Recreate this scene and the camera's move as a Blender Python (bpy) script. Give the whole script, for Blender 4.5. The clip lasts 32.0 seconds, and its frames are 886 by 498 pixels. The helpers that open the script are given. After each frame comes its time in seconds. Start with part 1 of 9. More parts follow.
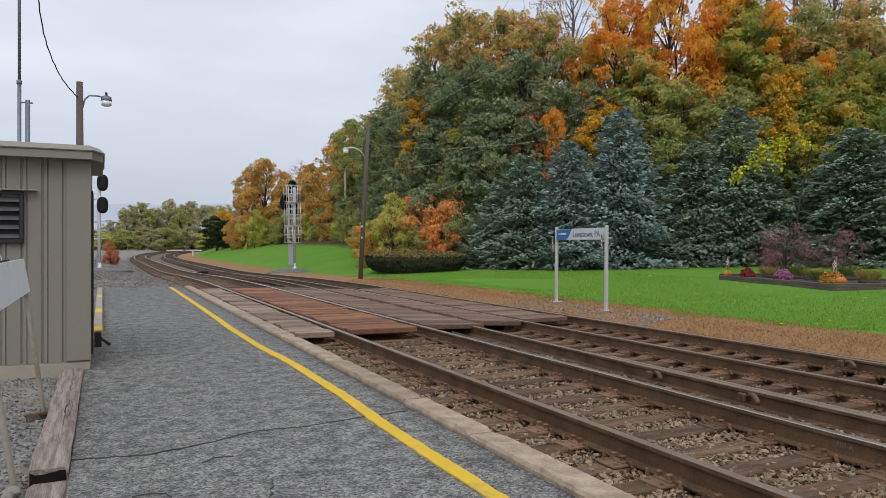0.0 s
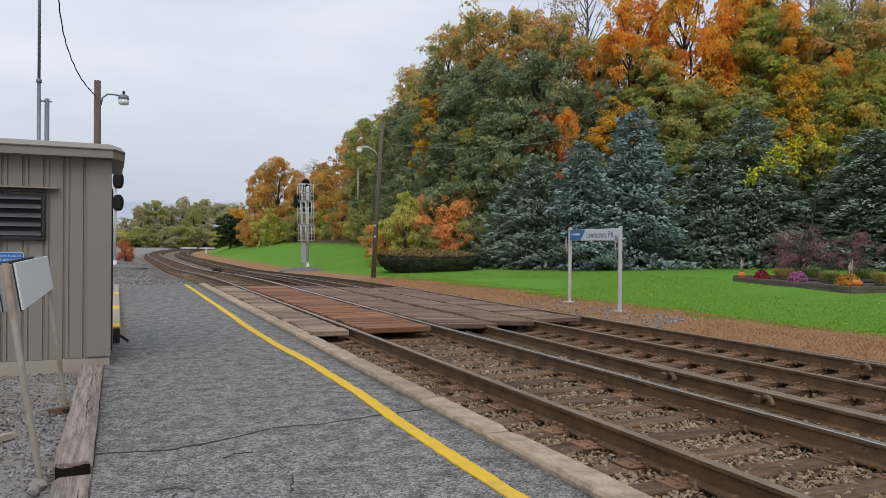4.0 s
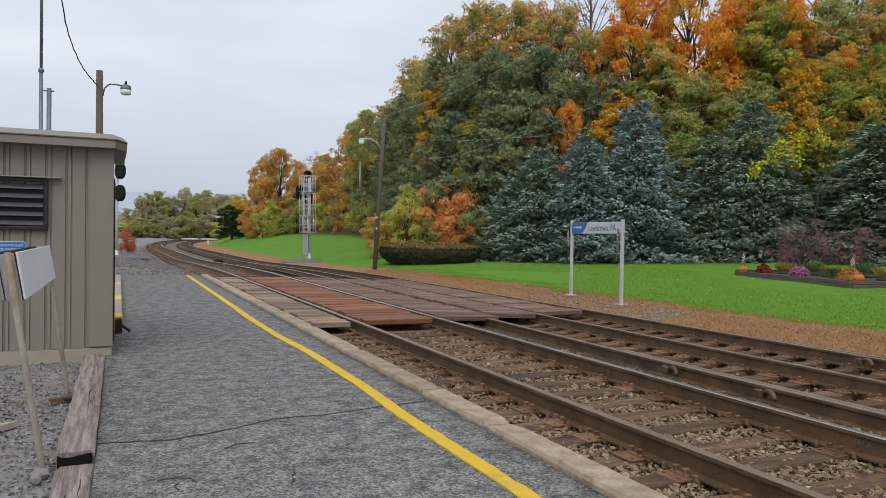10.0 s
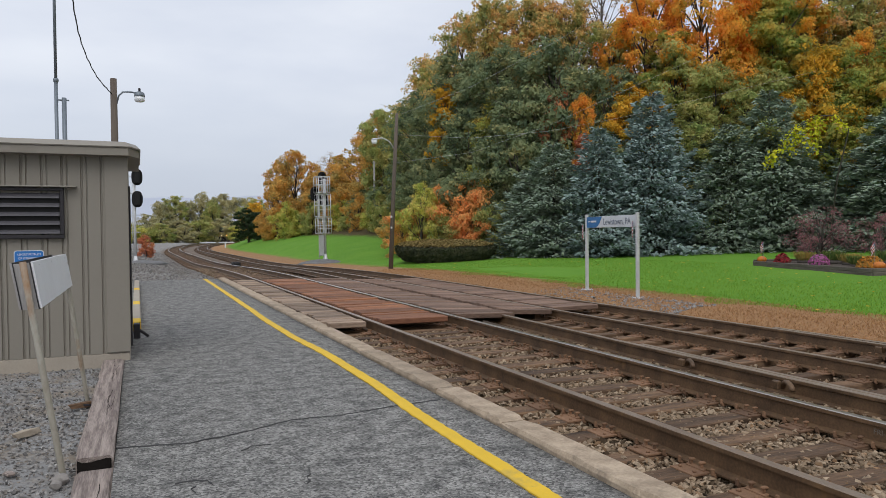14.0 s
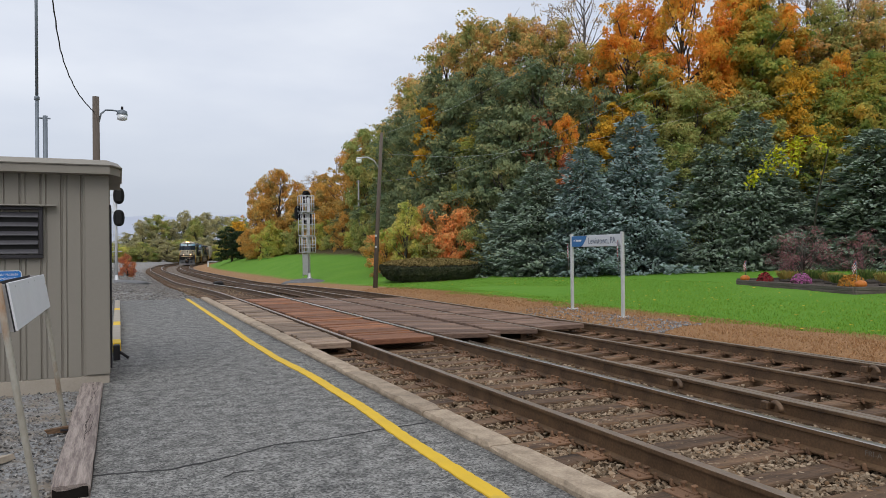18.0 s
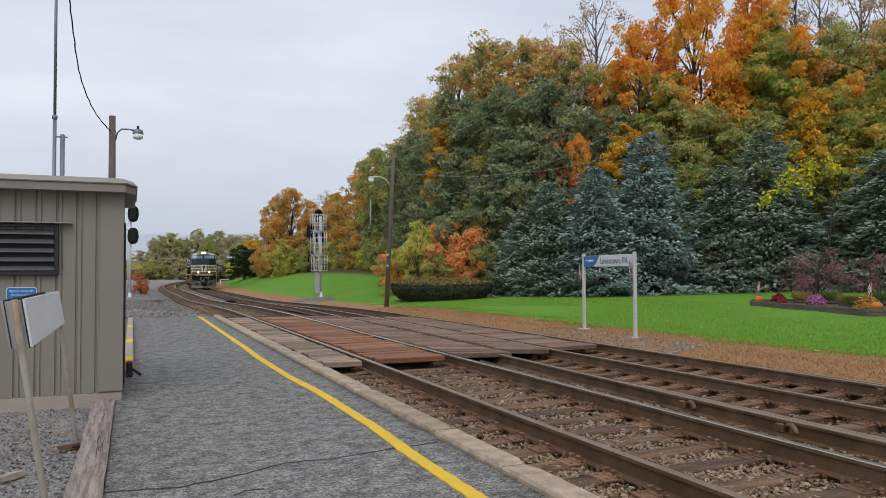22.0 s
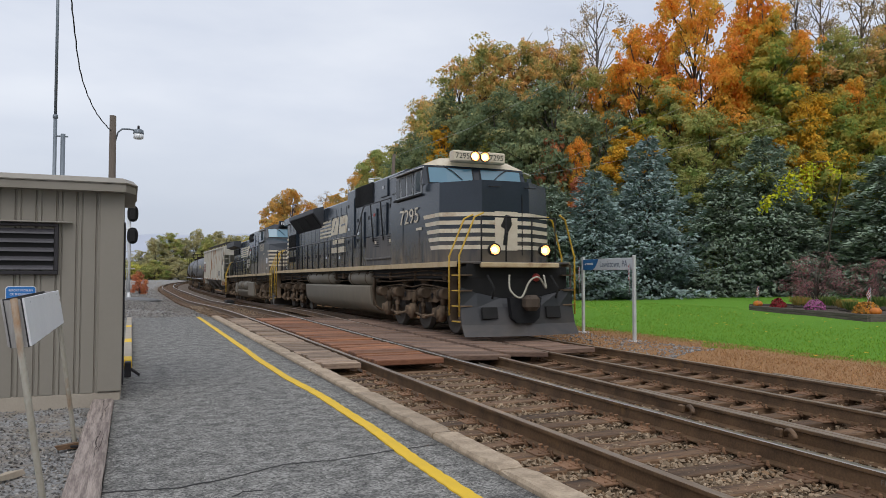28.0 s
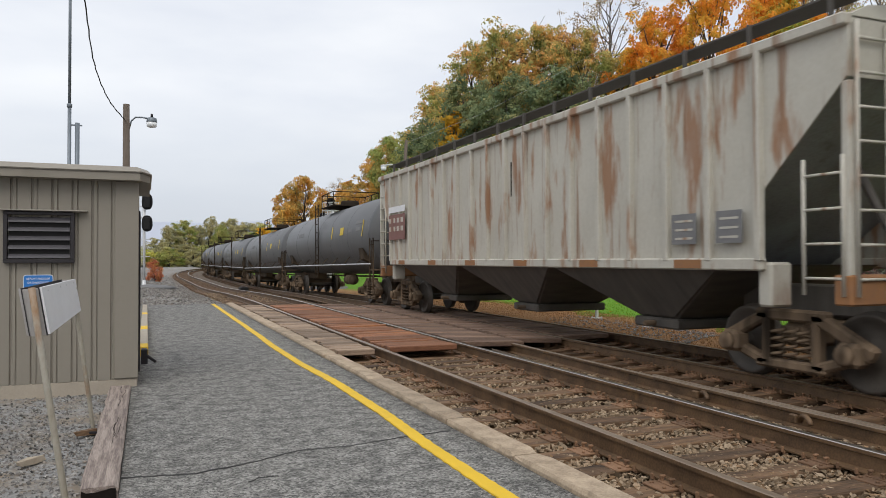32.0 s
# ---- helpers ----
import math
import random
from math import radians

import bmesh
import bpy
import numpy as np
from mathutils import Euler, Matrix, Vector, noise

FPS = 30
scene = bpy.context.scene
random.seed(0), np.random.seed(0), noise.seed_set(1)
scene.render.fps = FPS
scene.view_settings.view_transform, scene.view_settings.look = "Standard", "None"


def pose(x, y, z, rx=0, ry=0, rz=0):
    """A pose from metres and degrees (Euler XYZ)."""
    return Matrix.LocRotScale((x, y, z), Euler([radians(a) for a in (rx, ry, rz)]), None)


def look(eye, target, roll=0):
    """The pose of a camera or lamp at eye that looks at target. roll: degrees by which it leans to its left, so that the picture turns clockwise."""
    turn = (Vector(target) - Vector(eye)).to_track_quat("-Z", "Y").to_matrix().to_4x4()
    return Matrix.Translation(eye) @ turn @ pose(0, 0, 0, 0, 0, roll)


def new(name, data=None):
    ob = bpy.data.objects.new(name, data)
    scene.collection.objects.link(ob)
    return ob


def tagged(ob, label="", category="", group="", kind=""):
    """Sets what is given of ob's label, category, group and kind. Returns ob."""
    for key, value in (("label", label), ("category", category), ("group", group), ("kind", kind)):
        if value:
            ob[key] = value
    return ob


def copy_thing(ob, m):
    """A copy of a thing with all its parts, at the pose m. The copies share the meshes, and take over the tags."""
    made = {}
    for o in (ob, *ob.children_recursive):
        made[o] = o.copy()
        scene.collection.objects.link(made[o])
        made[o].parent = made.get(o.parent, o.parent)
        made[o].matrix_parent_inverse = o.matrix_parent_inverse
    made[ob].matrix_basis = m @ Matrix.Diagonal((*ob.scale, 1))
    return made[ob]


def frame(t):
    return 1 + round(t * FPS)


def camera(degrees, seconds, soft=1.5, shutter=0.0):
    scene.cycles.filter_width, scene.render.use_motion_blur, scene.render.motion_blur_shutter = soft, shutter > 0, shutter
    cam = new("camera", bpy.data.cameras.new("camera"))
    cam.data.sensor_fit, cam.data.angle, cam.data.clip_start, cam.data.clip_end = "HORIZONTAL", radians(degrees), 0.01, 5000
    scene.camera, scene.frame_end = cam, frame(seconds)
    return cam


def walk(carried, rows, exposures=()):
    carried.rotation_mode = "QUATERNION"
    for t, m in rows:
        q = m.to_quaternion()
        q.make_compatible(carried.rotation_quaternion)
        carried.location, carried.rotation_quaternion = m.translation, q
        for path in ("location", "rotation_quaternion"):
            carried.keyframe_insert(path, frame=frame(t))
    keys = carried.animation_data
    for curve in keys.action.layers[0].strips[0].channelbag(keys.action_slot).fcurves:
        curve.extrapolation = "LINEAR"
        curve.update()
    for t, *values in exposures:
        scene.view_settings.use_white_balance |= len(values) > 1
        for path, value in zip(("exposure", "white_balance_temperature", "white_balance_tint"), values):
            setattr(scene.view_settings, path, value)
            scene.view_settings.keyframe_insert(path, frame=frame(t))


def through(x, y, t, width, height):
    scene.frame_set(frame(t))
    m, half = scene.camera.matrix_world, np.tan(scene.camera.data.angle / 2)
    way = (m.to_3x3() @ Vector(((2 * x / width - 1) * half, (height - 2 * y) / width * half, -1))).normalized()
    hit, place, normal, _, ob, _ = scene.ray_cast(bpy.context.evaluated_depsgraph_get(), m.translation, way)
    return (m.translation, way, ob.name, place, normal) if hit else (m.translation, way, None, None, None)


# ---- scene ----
# ---- camera and its way ----
cam = camera(62.2, 32.0, soft=0.7, shutter=0.1)
PATH = [
    (0, pose(0.0647, 0.0157, 1.4106, 89.673, -0.167, -24.879)),
    (0.5, pose(0.0327, 0.0149, 1.4117, 89.709, 0.190, -25.135)),
    (1, pose(0.0137, 0.0029, 1.4084, 89.709, -0.331, -25.392)),
    (1.5, pose(0.0024, -0.0133, 1.4143, 89.710, -0.742, -25.303)),
    (2, pose(0.0062, -0.0330, 1.4122, 89.657, -0.340, -24.204)),
    (2.5, pose(0.0124, -0.0147, 1.4144, 89.677, -0.557, -23.869)),
    (3, pose(0.0119, 0.0022, 1.4169, 89.693, -0.797, -23.932)),
    (3.5, pose(0.0062, -0.0094, 1.4187, 89.821, -0.558, -24.014)),
    (5.5, pose(0.0030, -0.0081, 1.4133, 88.498, -0.525, -23.604)),
    (6, pose(0.0000, 0.0000, 1.4200, 88.960, 0.000, -23.640)),
    (6.5, pose(0.0038, 0.0022, 1.4124, 89.189, -0.383, -23.615)),
    (7, pose(-0.0025, -0.0189, 1.4183, 89.214, -0.673, -23.522)),
    (7.5, pose(-0.0068, -0.0217, 1.4184, 89.237, -0.573, -23.288)),
    (8, pose(0.0107, 0.0010, 1.4154, 89.250, -0.467, -23.347)),
    (8.5, pose(0.0098, 0.0124, 1.4122, 89.174, -0.798, -23.679)),
    (9, pose(0.0015, -0.0065, 1.4166, 89.167, -0.710, -23.756)),
    (9.5, pose(0.0026, 0.0072, 1.4128, 89.146, -0.733, -23.847)),
    (10, pose(0.0018, 0.0032, 1.4145, 89.019, -0.903, -23.832)),
    (10.5, pose(-0.0034, -0.0037, 1.4158, 88.979, -0.730, -23.785)),
    (11, pose(0.0010, 0.0023, 1.4166, 88.955, -0.643, -23.665)),
    (11.5, pose(0.0009, -0.0058, 1.4148, 88.908, -0.270, -23.574)),
    (12, pose(-0.0007, -0.0177, 1.4209, 88.834, -0.105, -23.517)),
    (12.5, pose(-0.0091, -0.0150, 1.4200, 88.815, -0.168, -23.362)),
    (13, pose(-0.0059, -0.0083, 1.4186, 88.780, -0.064, -23.152)),
    (13.5, pose(0.0030, -0.0057, 1.4239, 88.825, 0.337, -22.852)),
    (14, pose(0.0404, -0.0253, 1.4234, 88.820, 0.572, -22.584)),
    (14.5, pose(0.0859, -0.0204, 1.4327, 88.446, 1.136, -22.240)),
    (16.5, pose(0.0731, 0.0784, 1.4186, 90.103, 1.086, -23.666)),
    (17, pose(0.0594, 0.0613, 1.4208, 90.163, 0.989, -23.914)),
    (17.5, pose(0.0552, 0.0709, 1.4259, 90.189, 0.705, -23.944)),
    (18, pose(0.0457, 0.0550, 1.4317, 90.282, 0.598, -23.819)),
    (18.5, pose(0.0457, 0.0590, 1.4308, 90.424, 0.553, -23.596)),
    (19, pose(0.0446, 0.0569, 1.4255, 90.531, 0.602, -23.405)),
    (19.5, pose(0.0379, 0.0432, 1.4238, 90.682, 0.534, -23.285)),
    (20, pose(0.0350, 0.0467, 1.4261, 90.909, 0.365, -23.206)),
    (20.5, pose(0.0408, 0.0422, 1.4291, 91.221, 0.194, -23.051)),
    (21, pose(0.0380, 0.0449, 1.4301, 91.357, 0.110, -23.008)),
    (21.5, pose(0.0343, 0.0476, 1.4288, 91.557, 0.155, -22.987)),
    (22, pose(0.0392, 0.0455, 1.4282, 91.796, 0.287, -22.927)),
    (22.5, pose(0.0386, 0.0466, 1.4312, 91.883, 0.206, -22.887)),
    (23, pose(0.0386, 0.0472, 1.4284, 91.921, 0.016, -22.889)),
    (23.5, pose(0.0346, 0.0417, 1.4285, 91.940, 0.096, -22.816)),
    (24, pose(0.0330, 0.0342, 1.4315, 91.990, 0.003, -22.745)),
    (24.5, pose(0.0382, 0.0502, 1.4295, 92.023, 0.076, -22.694)),
    (25, pose(0.0321, 0.0475, 1.4292, 92.064, 0.018, -22.688)),
    (25.5, pose(0.0376, 0.0470, 1.4312, 92.080, 0.199, -22.640)),
    (27.5, pose(0.0402, 0.0636, 1.4253, 91.805, 0.034, -22.743)),
    (28, pose(0.0337, 0.0512, 1.4290, 91.966, -0.142, -22.990)),
    (28.5, pose(0.0295, 0.0399, 1.4241, 92.042, -0.132, -22.896)),
    (29, pose(0.0258, 0.0470, 1.4244, 92.073, -0.036, -22.893)),
    (29.5, pose(0.0248, 0.0420, 1.4261, 91.669, 0.279, -22.866)),
    (30, pose(0.0224, 0.0321, 1.4266, 91.509, 0.921, -22.700)),
    (30.5, pose(0.0236, 0.0311, 1.4313, 91.374, 0.688, -22.169)),
    (31, pose(0.0375, 0.0256, 1.4321, 91.305, 0.136, -21.919)),
    (31.5, pose(0.0345, 0.0327, 1.4311, 91.174, 0.145, -21.873)),
    (32, pose(0.0316, 0.0503, 1.4366, 90.881, 0.110, -21.997)),
]
walk(cam, PATH, exposures=[(0.0, 0.0, 6500, 10), (29.1, 0.0, 6500, 10), (30.0, 0.17, 6600, 9), (31.0, 0.19, 6650, 4), (32.0, 0.2, 6850, 9)])

# ---- sky, sun ----
world = bpy.data.worlds.new("overcast")
scene.world = world
world.use_nodes = True
wn, wl = world.node_tree.nodes, world.node_tree.links
wn.clear()
w_out = wn.new("ShaderNodeOutputWorld")
w_bg = wn.new("ShaderNodeBackground")
w_sky = wn.new("ShaderNodeTexSky")
w_sky.sky_type, w_sky.sun_disc = "NISHITA", False
w_sky.sun_elevation, w_sky.sun_rotation = radians(48), radians(150)
w_sky.air_density, w_sky.dust_density = 1.0, 4.0
w_co = wn.new("ShaderNodeTexCoord")
w_map = wn.new("ShaderNodeMapping")
w_map.inputs["Scale"].default_value = (1.0, 1.0, 3.2)
w_noise = wn.new("ShaderNodeTexNoise")
w_noise.inputs["Scale"].default_value, w_noise.inputs["Detail"].default_value = 2.1, 5.0
w_noise.inputs["Roughness"].default_value = 0.5
w_ramp = wn.new("ShaderNodeValToRGB")
w_ramp.color_ramp.elements[0].position, w_ramp.color_ramp.elements[0].color = 0.34, (0.595, 0.645, 0.755, 1)
w_ramp.color_ramp.elements[1].position, w_ramp.color_ramp.elements[1].color = 0.66, (0.785, 0.82, 0.89, 1)
w_sep = wn.new("ShaderNodeSeparateXYZ")
w_hor = wn.new("ShaderNodeMapRange")
w_hor.inputs["From Min"].default_value, w_hor.inputs["From Max"].default_value = 0.0, 0.22
w_low = wn.new("ShaderNodeMixRGB")
w_low.inputs[1].default_value = (0.52, 0.57, 0.66, 1)
w_mix = wn.new("ShaderNodeMixRGB")
w_mix.inputs[0].default_value = 0.985
wl.new(w_co.outputs["Generated"], w_map.inputs["Vector"])
wl.new(w_map.outputs[0], w_noise.inputs["Vector"])
wl.new(w_noise.outputs["Fac"], w_ramp.inputs[0])
wl.new(w_co.outputs["Generated"], w_sep.inputs[0])
wl.new(w_sep.outputs["Z"], w_hor.inputs["Value"])
wl.new(w_hor.outputs[0], w_low.inputs[0])
wl.new(w_ramp.outputs[0], w_low.inputs[2])
wl.new(w_sky.outputs[0], w_mix.inputs[1])
wl.new(w_low.outputs[0], w_mix.inputs[2])
wl.new(w_mix.outputs[0], w_bg.inputs["Color"])
wl.new(w_bg.outputs[0], w_out.inputs["Surface"])
w_bg.inputs["Strength"].default_value = 1.0

sun = new("sun", bpy.data.lights.new("sun", "SUN"))
sun.data.energy, sun.data.angle, sun.data.color = 1.2, radians(40), (1.0, 0.985, 0.96)
sun.matrix_world = look((-10, -18, 24), (0, 0, 0))

# ---- track geometry ----
BEND_Y, BEND_R = 88.0, 560.0
A_TOP, B_TOP = 0.0, -0.12
A_MID, B_MID, GAUGE = 4.355, 8.545, 1.51


def bend(y):
    """Sideways shift of both tracks at y."""
    return (y - BEND_Y) ** 2 / (2 * BEND_R) if y > BEND_Y else 0.0


def step(v, a, b):
    t = min(1.0, max(0.0, (v - a) / (b - a)))
    return t * t * (3 - 2 * t)


def dip(y):
    """Fall of the line beyond the plank crossing."""
    return -0.43 * step(y, 25, 58)


def ground_z(x, y):
    """Height of the open ground."""
    u = x - bend(y)
    if u < 2.6:
        z = -0.07 if y < 26 else -0.07 - 0.1 * step(u, 0, 2.6)
        z += 2.5 * step(-u, 25, 60)
    elif u < 5.8:
        z = -0.31
    elif u < 10.2:
        z = -0.31 - 0.11 * step(u, 5.6, 6.8)
    else:
        z = -0.42 + 0.22 * step(u, 10.0, 11.2)
        z += 0.02 * max(0.0, u - 13)
        z += 0.2 * step(y, 42, 70) * max(0.0, min(u, 21) - 13)
        h = max(0.0, min(0.6 * x + 0.8 * y - 49, u - 20))
        z += 13 * (1 - math.exp(-0.05 * h)) * step(h, 0, 8)
    return z + dip(y) * (1 - step(u, 12.5, 17)) * (0.3 + 0.7 * step(u, 0.0, 2.6))


# ---- mesh builder ----
class G:
    """Collects faces of one mesh."""

    def __init__(self):
        self.v, self.f, self.s, self.m = [], [], [], []
        self.slot = 0

    def add(self, vs, fs, smooth=False):
        n = len(self.v)
        self.v.extend(vs)
        self.f.extend([tuple(n + i for i in q) for q in fs])
        self.s.extend([smooth] * len(fs) if isinstance(smooth, bool) else smooth)
        self.m.extend([self.slot] * len(fs))
        return self

    def box(self, c, s, b=0.0, m=None):
        """Box of centre c and size s, edges chamfered by b."""
        x, y, z = s[0] / 2, s[1] / 2, s[2] / 2
        if b <= 0:
            vs = [(i * x, j * y, k * z) for i in (-1, 1) for j in (-1, 1) for k in (-1, 1)]
            fs = [(0, 1, 3, 2), (4, 6, 7, 5), (0, 4, 5, 1), (2, 3, 7, 6), (0, 2, 6, 4), (1, 5, 7, 3)]
        else:
            b = min(b, 0.45 * min(s))
            vs, at = [], {}
            for i in (-1, 1):
                for j in (-1, 1):
                    for k in (-1, 1):
                        for ax in range(3):
                            at[i, j, k, ax] = len(vs)
                            vs.append((i * (x - (b if ax != 0 else 0)), j * (y - (b if ax != 1 else 0)), k * (z - (b if ax != 2 else 0))))
            fs = []
            for s1 in (-1, 1):
                q = [at[s1, -1, -1, 0], at[s1, 1, -1, 0], at[s1, 1, 1, 0], at[s1, -1, 1, 0]]
                fs.append(q if s1 > 0 else q[::-1])
                q = [at[-1, s1, -1, 1], at[-1, s1, 1, 1], at[1, s1, 1, 1], at[1, s1, -1, 1]]
                fs.append(q if s1 > 0 else q[::-1])
                q = [at[-1, -1, s1, 2], at[1, -1, s1, 2], at[1, 1, s1, 2], at[-1, 1, s1, 2]]
                fs.append(q if s1 > 0 else q[::-1])
            for j in (-1, 1):
                for k in (-1, 1):
                    q = [at[-1, j, k, 1], at[1, j, k, 1], at[1, j, k, 2], at[-1, j, k, 2]]
                    fs.append(q if j * k < 0 else q[::-1])
            for i in (-1, 1):
                for k in (-1, 1):
                    q = [at[i, -1, k, 0], at[i, 1, k, 0], at[i, 1, k, 2], at[i, -1, k, 2]]
                    fs.append(q if i * k > 0 else q[::-1])
            for i in (-1, 1):
                for j in (-1, 1):
                    q = [at[i, j, -1, 0], at[i, j, 1, 0], at[i, j, 1, 1], at[i, j, -1, 1]]
                    fs.append(q if i * j < 0 else q[::-1])
            for i in (-1, 1):
                for j in (-1, 1):
                    for k in (-1, 1):
                        q = [at[i, j, k, 0], at[i, j, k, 1], at[i, j, k, 2]]
                        fs.append(q if i * j * k > 0 else q[::-1])
        t = Matrix.Translation(c) @ m if m is not None else Matrix.Translation(c)
        return self.add([tuple(t @ Vector(p)) for p in vs], fs)

    def tube(self, pts, r, seg=8, caps=True):
        """Round bar along pts; r one radius or one for each point."""
        pts = [Vector(p) for p in pts]
        rs = r if isinstance(r, (list, tuple)) else [r] * len(pts)
        vs, up = [], None
        for i, p in enumerate(pts):
            d = (pts[min(i + 1, len(pts) - 1)] - pts[max(i - 1, 0)]).normalized()
            if up is None:
                up = d.orthogonal().normalized()
            up = (up - d * up.dot(d)).normalized()
            side = d.cross(up)
            for k in range(seg):
                a = 2 * math.pi * k / seg
                vs.append(tuple(p + rs[i] * (math.cos(a) * up + math.sin(a) * side)))
        fs, sm = [], []
        for i in range(len(pts) - 1):
            for k in range(seg):
                fs.append((i * seg + k, i * seg + (k + 1) % seg, (i + 1) * seg + (k + 1) % seg, (i + 1) * seg + k))
                sm.append(True)
        if caps:
            fs += [tuple(range(seg))[::-1], tuple((len(pts) - 1) * seg + k for k in range(seg))]
            sm += [False, False]
        return self.add(vs, fs, sm)

    def prism(self, prof, axis, a, b, smooth=False):
        """Outline prof (2D, counter-clockwise seen from the axis' end) drawn out from a to b along axis."""
        def at(p, h):
            return {"x": (h, p[0], p[1]), "y": (p[0], h, p[1]), "z": (p[0], p[1], h)}[axis]
        n = len(prof)
        vs = [at(p, a) for p in prof] + [at(p, b) for p in prof]
        fs = [(i, (i + 1) % n, n + (i + 1) % n, n + i) for i in range(n)] + [tuple(range(n))[::-1], tuple(range(n, 2 * n))]
        if axis == "y":
            fs = [q[::-1] for q in fs]
        return self.add(vs, fs, [smooth] * n + [False, False])

    def loft(self, rings, smooth=True, caps=True, closed=True):
        """Skin over rings of equal length."""
        n = len(rings[0])
        vs = [tuple(p) for q in rings for p in q]
        fs, sm = [], []
        for i in range(len(rings) - 1):
            for k in range(n if closed else n - 1):
                fs.append((i * n + k, i * n + (k + 1) % n, (i + 1) * n + (k + 1) % n, (i + 1) * n + k))
                sm.append(smooth)
        if caps:
            fs += [tuple(range(n))[::-1], tuple((len(rings) - 1) * n + k for k in range(n))]
            sm += [False, False]
        return self.add(vs, fs, sm)

    def lathe(self, prof, c=(0, 0, 0), axis="z", seg=16, smooth=True, caps=True):
        """Turned shape; prof: (radius, height) along axis."""
        rings = []
        for r, h in prof:
            ring = []
            for k in range(seg):
                a = 2 * math.pi * k / seg
                p, q = r * math.cos(a), r * math.sin(a)
                o = {"z": (p, q, h), "y": (q, h, p), "x": (h, p, q)}[axis]
                ring.append((o[0] + c[0], o[1] + c[1], o[2] + c[2]))
            rings.append(ring)
        return self.loft(rings, smooth, caps)

    def mesh(self, name, *mats):
        me = bpy.data.meshes.new(name)
        me.from_pydata(self.v, [], self.f)
        me.polygons.foreach_set("use_smooth", self.s)
        for m in mats:
            me.materials.append(m)
        if len(mats) > 1:
            me.polygons.foreach_set("material_index", self.m)
        me.update()
        return me


def part(name, g, material, parent=None, label="", at=None):
    """One mesh object, under parent if given."""
    me = g if isinstance(g, bpy.types.Mesh) else g.mesh(name, *(material if isinstance(material, (list, tuple)) else [material]))
    ob = new(name, me)
    if parent is not None:
        ob.parent = parent
    if at is not None:
        ob.matrix_basis = at if isinstance(at, Matrix) else Matrix.Translation(at)
    if label:
        ob["label"] = label
    return ob


def thing(name, label, category, at=(0, 0, 0), group="", kind=""):
    ob = new(name)
    ob.empty_display_size = 0.2
    ob.matrix_basis = at if isinstance(at, Matrix) else Matrix.Translation(at)
    return tagged(ob, label, category, group, kind)


